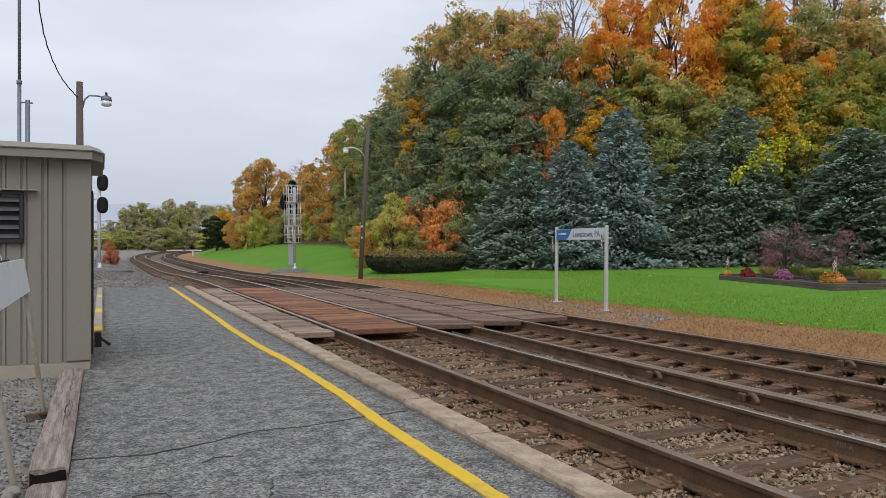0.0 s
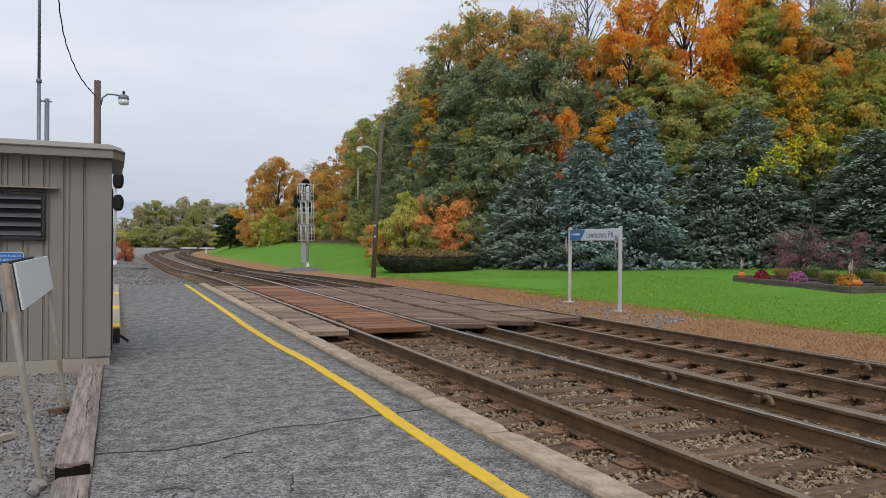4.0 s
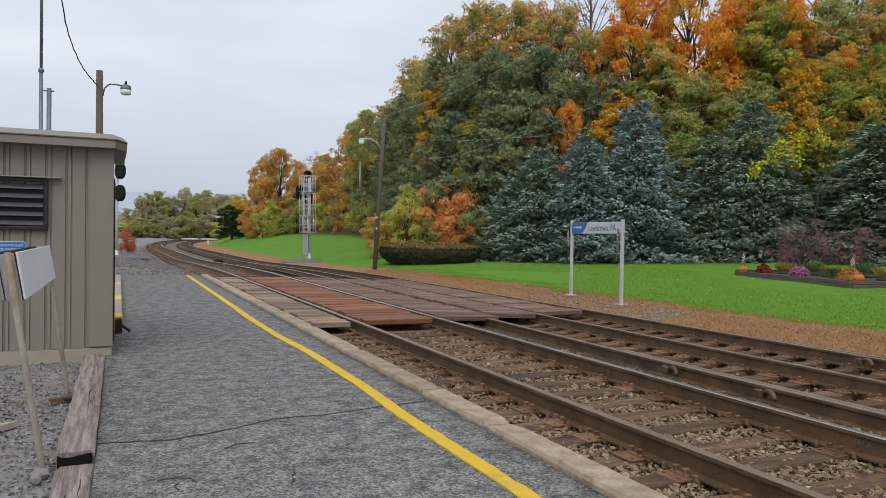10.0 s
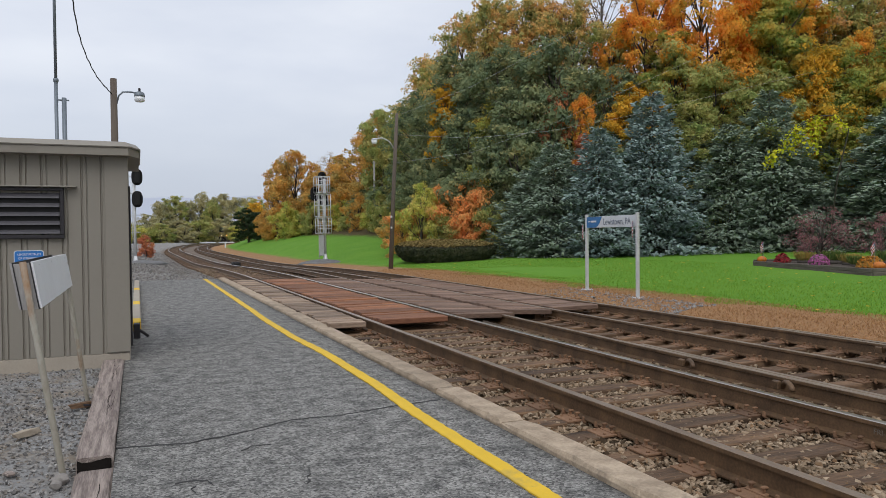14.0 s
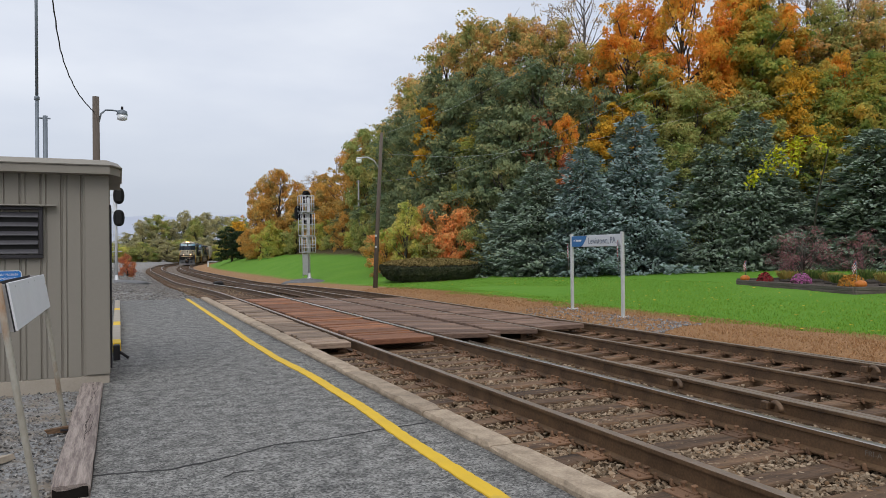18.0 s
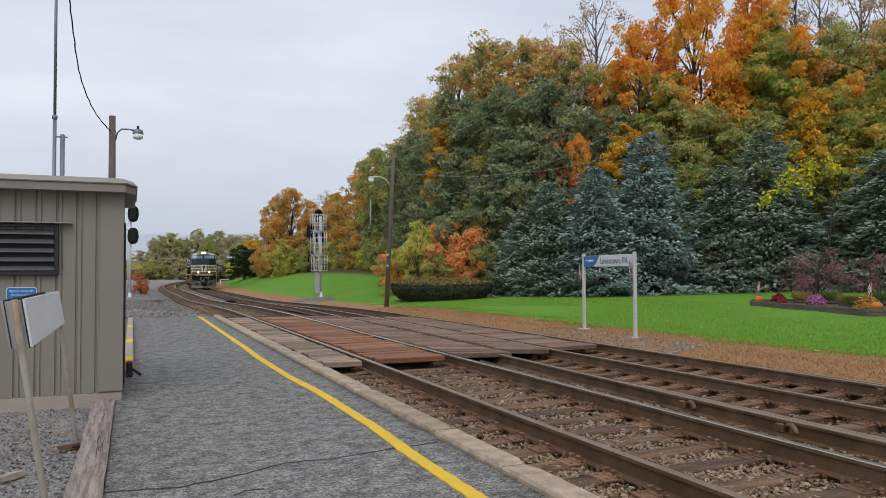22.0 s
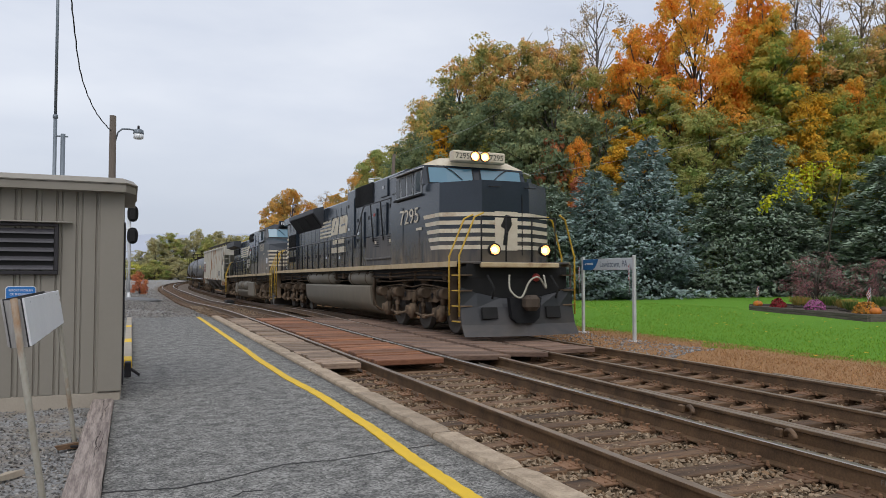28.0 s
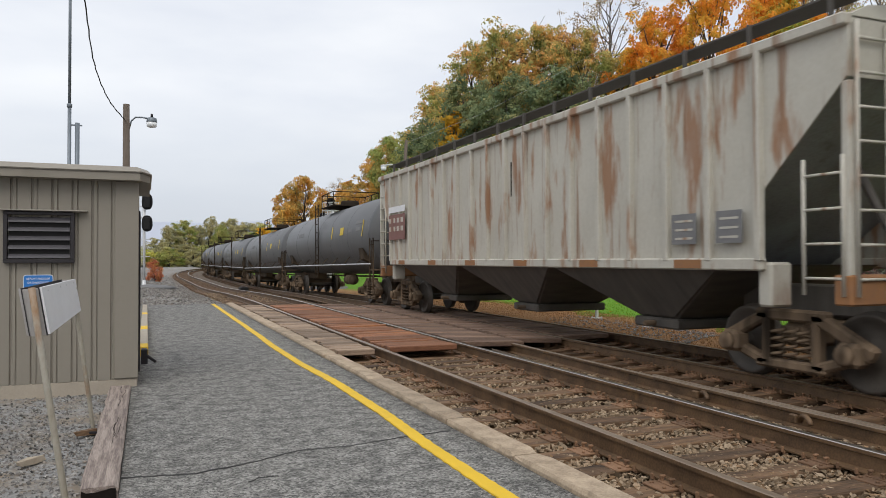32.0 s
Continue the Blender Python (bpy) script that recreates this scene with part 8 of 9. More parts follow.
    for sx in (-0.5, 0.5):
        handrail(body, [(sx, Y(n0) - 0.02, zt0 - 0.15), (sx, Y(n0) - 0.09, zt0 - 0.17), (sx + 0.3, Y(n0) - 0.09, zt0 - 0.17), (sx + 0.3, Y(n0) - 0.02, zt0 - 0.15)], 0.012, M["black"], "grab_iron")
    # front and rear platforms
    for sgn, s in ((-1, f0), (1, f1)):
        y = Y(s)
        part("platform", G().box((0, y - sgn * 0.02, 1.79), (2.2, 0.55, 0.05), 0.006), M["locodull"], e)
        part("anticlimber", G().box((0, y + sgn * 0.26, 1.74), (2.1, 0.10, 0.12), 0.02), M["sill"], e, "cream anticlimber lip")
        part("pilot_plate", G().box((0, y - sgn * 0.04, 1.3), (2.9, 0.06, 0.8), 0.01), M["black"], e)
        # plow or pilot
        g = G()
        rings = []
        for x in (-1.52, -1.1, -0.5, 0.0, 0.5, 1.1, 1.52):
            v = 0.22 * (1 - abs(x) / 1.52)
            rings.append([(x, y + sgn * (0.12 + v * 0.3), 0.93 + 0.3 * (abs(x) / 1.52) ** 2), (x, y + sgn * (0.14 + v), 0.75), (x, y + sgn * (0.24 + v), 0.35), (x, y + sgn * (0.42 + v), 0.09), (x, y + sgn * (0.38 + v), 0.09), (x, y + sgn * (0.19 + v), 0.36), (x, y + sgn * (0.08 + v), 0.75), (x, y + sgn * (0.06 + v * 0.3), 0.93 + 0.3 * (abs(x) / 1.52) ** 2)])
        g.loft(rings if sgn > 0 else rings[::-1], smooth=False)
        plow = part("plow", g, M["plow"], e, "curved dusty plow blade")
        # solid dark block stands in for the shaded coupler opening
        part("coupler_pocket", G().prism([(-0.42, 0.98), (-0.36, 0.5), (-0.22, 0.38), (0.22, 0.38), (0.36, 0.5), (0.42, 0.98)], "y", y + sgn * 0.36, y + sgn * 0.52), M["grille"], plow, "dark block painted as shade round the coupler")
        for x in (-0.85, 0.85):
            # black boxes paint the shade of two openings in the blade
            part("plow_opening", G().box((x, y + sgn * 0.335, 0.62), (0.40, 0.05, 0.28), 0.01, Matrix.Rotation(radians(14 * sgn), 4, "X")), M["black"], plow)
        # steps
        for sx in (-1, 1):
            sw = part("stairwell", G().box((sx * 1.42, y - sgn * 0.46, 1.1), (0.20, 0.05, 1.35), 0.01), M["under"], e)
            part("side_plate", G().box((sx * 1.5, y + sgn * 0.08, 1.12), (0.04, 0.06, 1.3), 0.01), M["under"], sw)
            for i in range(4):
                part("step", G().box((sx * 1.38, y - sgn * 0.06, 0.42 + i * 0.36), (0.30, 0.50, 0.035), 0.005), M["under"], sw)
                part("step_edge", G().box((sx * 1.54, y - sgn * 0.06, 0.42 + i * 0.36), (0.02, 0.44, 0.028), 0.003), M["railyellow"], sw, "yellow step edge")
            for dy in (0.18, -0.40):
                handrail(sw, [(sx * 1.56, y + sgn * dy, 0.55), (sx * 1.56, y + sgn * dy, 1.95), (sx * 1.22, y + sgn * (dy + 0.12), 2.85), (sx * 1.02, y + sgn * (dy + 0.2), 2.95)], 0.022, M["railyellow"], "stair_rail")
        handrail(e, [(-1.0, y + sgn * 0.2, 2.88), (1.0, y + sgn * 0.2, 2.88)], 0.02, M["black"], "end_rail")
        for x in (-1.0, -0.35, 0.35, 1.0):
            handrail(e, [(x, y + sgn * 0.2, 1.8), (x, y + sgn * 0.2, 2.88)], 0.02, M["black"], "rail_post")
        hose = [(-0.32, y + sgn * 0.3, 1.5), (-0.40, y + sgn * 0.5, 1.15), (-0.18, y + sgn * 0.62, 0.98), (0.05, y + sgn * 0.6, 1.35), (0.28, y + sgn * 0.62, 1.45), (0.55, y + sgn * 0.5, 1.2), (0.60, y + sgn * 0.32, 1.5)]
        hose = smooth_way(hose)
        handrail(e, hose, 0.022, M["hose"] if spec["pale_roof"] else M["black"], "brake_hose")
        for x in (-0.9, 0.8):
            handrail(e, [(x, y + sgn * 0.3, 1.5), (x + 0.08, y + sgn * 0.5, 1.2), (x + 0.05, y + sgn * 0.45, 0.95)], 0.025, M["black"], "air_hose")
    for x in (-0.70, 0.66):
        dl = part("ditch_light", G().lathe([(0.05, 0.14), (0.145, 0.06), (0.15, -0.06), (0.132, -0.06), (0.13, 0.0)], (x, Y(f0) - 0.26, 2.10), axis="y", seg=16), M["black"], e, "round ditch light")
        part("lens", G().lathe([(0.056, -0.01), (0.055, -0.018), (0.0, -0.026)], (x, Y(f0) - 0.26, 2.10), axis="y", seg=16), M["lamp"] if spec["lit"] else M["lampoff"], dl)
        # when lit, this ring too glows as a painted halo
        part("reflector", G().lathe([(0.118, -0.05), (0.055, -0.012)], (x, Y(f0) - 0.26, 2.10), axis="y", seg=16, caps=False), M["halo"] if spec["lit"] else M["lampoff"], dl)
    if spec["lit"]:
        part("red_marker", G().lathe([(0.1, 0.0), (0.1, -0.04), (0.0, -0.05)], (0.55, Y(f0) - 0.03, 1.45), axis="y", seg=12), M["redmark"], e, "dull red round marker")
    # long hood
    for nm, a, b, hw, z, lab in spec["hoods"]:
        g = G()
        ch = 0.10
        base = 1.82 if nm != "rear_canopy" else 4.2
        prof = [(-hw, base), (hw, base), (hw, z - ch), (hw - ch * 1.6, z), (-hw + ch * 1.6, z), (-hw, z - ch)]
        g.prism(prof, "y", Y(a), Y(b))
        hd = part(nm, g, M[spec["hood_paint"]], e, lab)
    for a, b, hw, za, zb_, nm, mt in spec["boxes"]:
        for sx in (-1, 1):
            bx = part(nm, G().box((sx * hw, Y((a + b) / 2), (za + zb_) / 2), (0.05, b - a, zb_ - za), 0.01), M[spec["hood_paint"] if mt == "loco" else mt], e)
            if nm == "filter_grille":
                k = int((b - a) / 0.11)
                for i in range(k):
                    part("rib", G().box((sx * (hw + 0.03), Y(a + (b - a) * (i + 0.5) / k), (za + zb_) / 2), (0.03, 0.03, zb_ - za - 0.06), 0.004), M["black"], bx)
            if nm == "cabinet_door":
                for z in (za + 0.25, zb_ - 0.25):
                    part("latch", G().box((sx * (hw + 0.03), Y(b - 0.1), z), (0.03, 0.05, 0.12), 0.006), M["black"], bx)
    # hood doors with latches
    d0, d1, dw, dx, dz0, dz1 = spec["doors"]
    n = round((d1 - d0) / dw)
    for i in range(n):
        s = d0 + (d1 - d0) * (i + 0.5) / n
        for sx in (-1, 1):
            dr = part("hood_door", G().box((sx * dx, Y(s), (dz0 + dz1) / 2), (0.03, (d1 - d0) / n - 0.05, dz1 - dz0), 0.008), M[spec["hood_paint"]], e)
            part("latch", G().box((sx * (dx + 0.025), Y(s) + 0.18, dz0 + 0.45), (0.03, 0.05, 0.12), 0.006), M["black"], dr)
            part("latch", G().box((sx * (dx + 0.025), Y(s) + 0.18, dz1 - 0.35), (0.03, 0.05, 0.12), 0.006), M["black"], dr)
            if spec["louvred"] and i >= n - 8:
                part("louvre", G().box((sx * (dx + 0.016), Y(s), (dz0 + dz1) / 2 + 0.02), (0.012, (d1 - d0) / n - (0.26 if i % 2 else 0.34), (dz1 - dz0) * (0.82 if i % 3 else 0.7)), 0.002), M["grille"], dr)
    # radiator
    r0, r1, ro, rz0, rz1, ri = spec["radiator"]
    for sx in (-1, 1):
        g = G()
        if spec["flared"]:
            pr = [(sx * ri, rz0), (sx * ro, rz1 - 0.16), (sx * ro, rz1), (sx * ri, rz1 + 0.12)]
        else:
            pr = [(sx * (ri + 0.02), rz1 - 0.5), (sx * ro, rz1 - 0.36), (sx * ro, rz1), (sx * ri, rz1 + 0.05)]
        g.prism(pr if sx < 0 else pr[::-1], "y", Y(r0), Y(r1))
        rad = part("radiator_wing", g, M["locodull"], e, "overhanging radiator wing")
        if spec["flared"]:
            k = 3
            for i in range(k):
                a, b = r0 + 0.15 + (r1 - r0 - 0.3) * i / k, r0 + 0.15 + (r1 - r0 - 0.3) * (i + 1) / k
                q = [(sx * (ri + 0.03), Y(a + 0.05), rz0 + 0.02), (sx * (ri + 0.03), Y(b - 0.05), rz0 + 0.02), (sx * (ro - 0.0), Y(b - 0.05), rz1 - 0.185), (sx * (ro - 0.0), Y(a + 0.05), rz1 - 0.185)]
                g = G()
                g.loft([[(x, y, z - 0.015) for x, y, z in q], [(x + sx * 0.012, y, z - 0.02) for x, y, z in q]], smooth=False)
                part("radiator_screen", g, M["grille"], rad)
    # tank, reservoirs
    t0, t1, tz0, tz1 = spec["tank"]
    g = G()
    half = [(0.8, tz0), (1.05, tz0 + 0.05), (1.25, tz0 + 0.15), (1.4, tz0 + 0.3), (1.47, tz0 + 0.42), (1.5, tz1 - 0.06), (1.495, tz1 - 0.02), (1.45, tz1)]
    prof = half + [(-x, z) for x, z in half[::-1]]
    g.loft([[(x * k, y, tz1 + (z - tz1) * k) for x, z in prof][::-1] for y, k in ((Y(t0), 0.97), (Y(t0) + 0.04, 1.0), (Y(t1) - 0.04, 1.0), (Y(t1), 0.97))], smooth=True)
    tk = part("fuel_tank", g, M["tankgrey"], e, "dusty grey fuel tank")
    for a, b, za, zb_ in spec["tank_boxes"]:
        for sx in (-1, 1):
            part("equipment_box", G().box((sx * 1.28, Y((a + b) / 2), (za + zb_) / 2), (0.5, b - a, zb_ - za), 0.04), M["tankgrey"], e, "dusty equipment box")
    for sx in (-1, 1):
        part("filler", G().lathe([(0.07, 0.0), (0.07, 0.06), (0.05, 0.08), (0.0, 0.08)], (sx * 1.46, Y(t1 - 0.5), tz1 - 0.3), axis="x", seg=10), M["under"], tk)
        for a, b, z, r in spec["reservoirs"]:
            g = G().lathe([(0.0, Y(a)), (r * 0.7, Y(a) + 0.02), (r, Y(a) + 0.12), (r, Y(b) - 0.12), (r * 0.7, Y(b) - 0.02), (0.0, Y(b))], (sx * 1.22, 0, z), axis="y", seg=18)
            part("air_reservoir", g, M["tankgrey"], e, "dusty round air reservoir")
            for q in (a + 0.4, b - 0.4):
                part("strap", G().lathe([(r, Y(q) - 0.025), (r + 0.012, Y(q) - 0.025), (r + 0.012, Y(q) + 0.025), (r, Y(q) + 0.025)], (sx * 1.22, 0, z), axis="y", seg=18), M["under"], e)
        g = G()
        g.tube([(sx * 1.35, Y(t0) - 0.15, 1.45), (sx * 1.45, Y(t0) - 0.3, 1.1), (sx * 1.4, Y(t0) - 0.25, 0.6), (sx * 1.2, Y(t0) - 0.5, 0.45)], 0.03, 6)
        part("cable", g, M["under"], e)
        for i in range(9):
            s = t0 + (t1 - t0) * (i + 0.3) / 9
            part("bracket", G().box((sx * 1.40, Y(s), 1.52), (0.1, 0.12, 0.22), 0.02), M["under"], e)
    for ys in spec["axles"]:
        yl = [Y(s) for s in ys]
        loco_truck(e, yl, spec["wheel"], sum(yl) / 3, not spec["lit"])
    # walkway rails
    for sx in (-1, 1):
        g0, g1 = spec["rail"]
        n = round((g1 - g0) / spec["rail_step"])
        for i in range(n + 1):
            s = g0 + (g1 - g0) * i / n
            ztop = spec["rail_z"](s)
            handrail(e, [(sx * (1.5 if s > spec["box_end"] else 1.4), Y(s), 1.8 if s > spec["box_end"] else 2.6), (sx * 1.5, Y(s), ztop)], 0.022, M["black"], "rail_post")
        pts = [(sx * 1.5, Y(s), spec["rail_z"](s)) for s in np.arange(g0, g1 + 0.01, 0.2)]
        handrail(e, pts, 0.02, M["locodull"], "handrail")
    # lettering
    for sx, mm in ((-1, SIDE),):
        a, b = spec["logo"]
        x = -spec["logo_x"] - 0.02
        k0, nq, lines = spec["marks"]
        bars(e, x, Y(k0), Y(b), 3.14, 3.82, 5, M["cream"], 0.25, "logo_stripe")
        for q0, q1 in nq:
            ya, yb = Y(q0), Y(q1)
            g = G()
            g.loft([[(x, ya - 0.12, 3.85), (x, yb - 0.12, 3.85), (x, yb + 0.10, 3.18), (x, ya + 0.10, 3.18)], [(x - 0.006, ya - 0.12, 3.85), (x - 0.006, yb - 0.12, 3.85), (x - 0.006, yb + 0.10, 3.18), (x - 0.006, ya + 0.10, 3.18)]], smooth=False)
            lb = part("logo_block", g, M["cream"], e)
            w = yb - ya
            cuts = ((0.36, 3.74, 0.6, 3.3, 0.12),) if q0 == nq[0][0] else ((0.26, 3.56, 0.76, 3.53, 0.06),)
            for fa, za, fb, zb_, th in cuts:
                slant = 0.22 / 0.67
                p = [(ya - 0.12 + w * q + slant * (3.85 - z), z) for q, z in ((fa, za), (fb, zb_))]
                d = (th * w, 0.0) if q0 == nq[0][0] else (0.0, -0.075)
                quad_ = [p[0], p[1], (p[1][0] + d[0], p[1][1] + d[1]), (p[0][0] + d[0], p[0][1] + d[1])]
                part("logo_notch", G().loft([[(x - 0.007, y_, z_) for y_, z_ in quad_], [(x - 0.01, y_, z_) for y_, z_ in quad_]], smooth=False), M[spec["paint"]], lb)
        letter_blocks(e, x - 0.003, Y(lines[0][0]), Y(lines[0][1]), lines[0][2], lines[0][3], 7, M["cream"])
        letter_blocks(e, x - 0.003, Y(lines[1][0]), Y(lines[1][1]), lines[1][2], lines[1][3], 8, M["cream"])
        for q, z, w, hh, mt in spec["stickers"]:
            part("sticker", G().box((-q[1], Y(q[0]), z), (0.006, w, hh)), M[mt], e)
        words(spec["number"], 0.58, M["cream"], e, side_at(-1.552, Y(spec["number_s"]), spec["number_z"]), squeeze=spec["number_wide"])
        part("text_bar", G().box((-1.552, Y(spec["number_s"] - 0.75), spec["number_z"] - 0.36), (0.004, 0.4, 0.07)), M["cream"], e)
    return e


front = locomotive(dict(
    label="black lead diesel locomotive with cream stripes and lit headlights", length=24.1, number="7295", paint="loco", lit=True, pale_roof=True, glass="tinted",
    frame=(-0.1, 23.3), sill_cuts=1, sill_gap=0.0, nose=(0.36, 0.98, 0.66), cab=(2.0, 4.65), nose_top=(3.84, 3.88), nose_side=3.8, shield=(1.95, 2.12), roof=4.64,
    side_window=(2.2, 4.2), board=1.98, stripes=(2.14, 3.05), stripe_back=1.75,
    cab_panels=[(2.35, 3.3, 1.95, 2.75), (3.6, 4.5, 1.95, 3.4)],
    hoods=[("cabinet_hood", 4.66, 10.6, 1.18, 4.68, ""), ("engine_hood", 10.61, 20.34, 0.95, 4.48, ""), ("rear_hood", 20.35, 22.55, 1.06, 4.5, ""), ("rear_canopy", 20.4, 22.95, 1.16, 4.58, "")],
    # the tall dark box behind the cab paints a recess's shade
    boxes=[(7.45, 9.45, 1.19, 3.92, 4.62, "filter_grille", "grille"), (20.5, 21.2, 1.065, 2.85, 3.62, "filter_grille", "grille"), (21.28, 22.0, 1.065, 2.85, 3.62, "filter_grille", "grille"), (20.55, 21.95, 1.065, 2.25, 2.52, "filter_grille", "grille"), *[(22.2, 22.54, 1.045, 2.5 + 0.22 * i, 2.61 + 0.22 * i, "end_stripe", "cream") for i in range(5)], *[(a, a + 0.5, 1.045, 3.78 + 0.05 * i, 3.8 + 0.05 * i, "vent_slot", "grille") for a in (20.6, 21.4) for i in range(8)], (4.6, 7.6, 1.36, 1.84, 2.75, "battery_box", "locodull"), (4.7, 7.5, 1.42, 2.02, 2.08, "ledge", "locodull"), *[(a, b, 1.366, 2.42 + 0.065 * i, 2.45 + 0.065 * i, "vent_slot", "grille") for a, b in ((4.8, 5.4), (6.2, 6.8)) for i in range(5)], (4.68, 4.98, 1.175, 2.8, 4.58, "door_recess", "grille"), (5.9, 6.6, 1.2, 4.0, 4.55, "hatch", "loco"), (5.2, 5.7, 1.2, 2.5, 3.9, "cabinet_door", "loco"), (6.0, 6.6, 1.2, 2.5, 3.8, "cabinet_door", "loco"), (7.0, 7.9, 1.2, 2.5, 3.7, "cabinet_door", "loco"), (8.4, 9.2, 1.2, 2.5, 3.7, "cabinet_door", "loco"), (9.6, 10.4, 1.2, 2.5, 4.3, "cabinet_door", "loco")],
    doors=(10.8, 20.3, 0.72, 0.955, 1.95, 4.2), louvred=False, radiator=(15.2, 20.4, 1.40, 3.62, 4.40, 0.95), flared=True,
    tank=(6.9, 16.1, 0.26, 1.2), reservoirs=[(7.0, 9.55, 1.45, 0.25), (11.8, 16.1, 1.45, 0.25)], axles=[(1.6, 3.65, 5.75), (17.85, 19.95, 22.0)], wheel=0.53,
    rail=(4.75, 22.9), rail_step=1.0, box_end=7.6, rail_z=lambda s: 3.8 if s < 7.5 else (2.88 if s > 8.35 else 3.8 - 0.92 * (s - 7.5) / 0.85), logo=(11.1, 15.76), logo_x=0.955, hood_paint="loco", tank_boxes=[], marks=(13.80, ((12.68, 13.71), (11.38, 12.50)), ((11.65, 13.55, 2.80, 3.02), (11.55, 13.75, 2.45, 2.67))), stickers=[((7.2, 1.24), 3.5, 0.12, 0.09, "redmark"), ((6.25, 1.24), 4.3, 0.12, 0.09, "white"), ((5.1, 1.41), 2.56, 0.16, 0.1, "cream"), ((6.5, 1.41), 2.56, 0.16, 0.1, "cream"), ((10.2, 1.24), 3.2, 0.1, 0.1, "white"), ((14.5, 1.0), 2.3, 0.14, 0.08, "white"), ((12.4, 1.0), 2.25, 0.14, 0.1, "white"), ((9.0, 1.24), 3.0, 0.2, 0.1, "white")], number_s=3.08, number_z=3.09, number_wide=1.3))
second = locomotive(dict(
    label="black second diesel locomotive with cream stripes, headlights unlit", length=22.3, number="9568", paint="loco2", lit=False, pale_roof=False, glass="tinted",
    frame=(0.35, 21.1), sill_cuts=12, sill_gap=0.28, nose=(0.75, 1.2, 0.60), cab=(2.5, 4.95), nose_top=(3.50, 3.80), nose_side=3.42, shield=(2.35, 2.6), roof=4.64,
    side_window=(2.95, 4.6), board=2.5, stripes=(2.2, 3.08), stripe_back=1.5,
    cab_panels=[(2.2, 3.35, 1.92, 2.64), (3.38, 4.55, 1.92, 2.64)],
    hoods=[("cabinet_hood", 4.96, 10.5, 1.25, 4.6, ""), ("engine_hood", 10.51, 21.1, 0.95, 4.36, ""), ("exhaust_box", 14.2, 15.6, 0.5, 4.66, "pale exhaust box on the roof")],
    boxes=[(8.9, 10.35, 1.26, 3.95, 4.46, "filter_grille", "grille"), (5.2, 8.85, 1.36, 1.84, 2.5, "battery_box", "tankgrey"), (5.3, 6.0, 1.25, 3.75, 4.4, "hatch", "grille"), (5.4, 6.3, 1.242, 2.65, 3.6, "cabinet_door", "loco"), (6.7, 7.7, 1.242, 2.65, 4.2, "cabinet_door", "loco"), (7.95, 8.75, 1.242, 2.6, 4.3, "cabinet_door", "loco"), (8.95, 10.3, 1.242, 1.95, 3.75, "cabinet_door", "loco"), *[(a, b, 1.366, 2.08 + 0.065 * i, 2.11 + 0.065 * i, "vent_slot", "grille") for a, b in ((6.0, 6.55), (7.9, 8.4)) for i in range(5)],
           (17.5, 19.05, 0.98, 3.42, 3.84, "radiator_screen", "grille"), (19.15, 20.7, 0.98, 3.42, 3.84, "radiator_screen", "grille")],
    doors=(10.6, 20.6, 0.62, 0.955, 1.95, 3.3), louvred=True, radiator=(16.85, 21.4, 1.48, 3.75, 4.40, 0.95), flared=False, hood_paint="hood2",
    tank=(6.9, 15.3, 0.26, 0.82), tank_boxes=[(6.9, 9.0, 0.45, 1.32), (14.35, 15.3, 0.6, 1.3)], reservoirs=[(11.85, 14.25, 1.13, 0.31), (9.12, 11.55, 1.13, 0.31)], axles=[(2.45, 4.45, 6.4), (15.95, 17.95, 19.95)], wheel=0.52,
    rail=(5.5, 20.8), rail_step=1.3, box_end=0.0, rail_z=lambda s: 3.5 if s < 8.85 else (2.8 if s > 9.3 else 3.5 - 0.7 * (s - 8.85) / 0.45), logo=(11.5, 16.6), logo_x=0.955,
    marks=(13.32, ((12.42, 13.28), (11.52, 12.36)), ((11.45, 13.42, 2.66, 2.93), (11.05, 13.42, 2.35, 2.61))), stickers=[((9.75, 1.31), 3.42, 0.16, 0.09, "redmark"), ((9.75, 1.31), 3.28, 0.14, 0.16, "white"), ((14.3, 0.99), 2.68, 0.3, 0.07, "white"), ((15.4, 0.99), 2.95, 0.25, 0.07, "white"), ((1.9, 1.55), 2.52, 0.44, 0.3, "white"), ((1.85, 1.55), 2.08, 0.18, 0.12, "white"), ((8.3, 1.31), 3.55, 0.1, 0.1, "redmark"), ((5.8, 1.31), 3.66, 0.14, 0.2, "white")],
    number_s=3.62, number_z=3.29, number_wide=1.1))


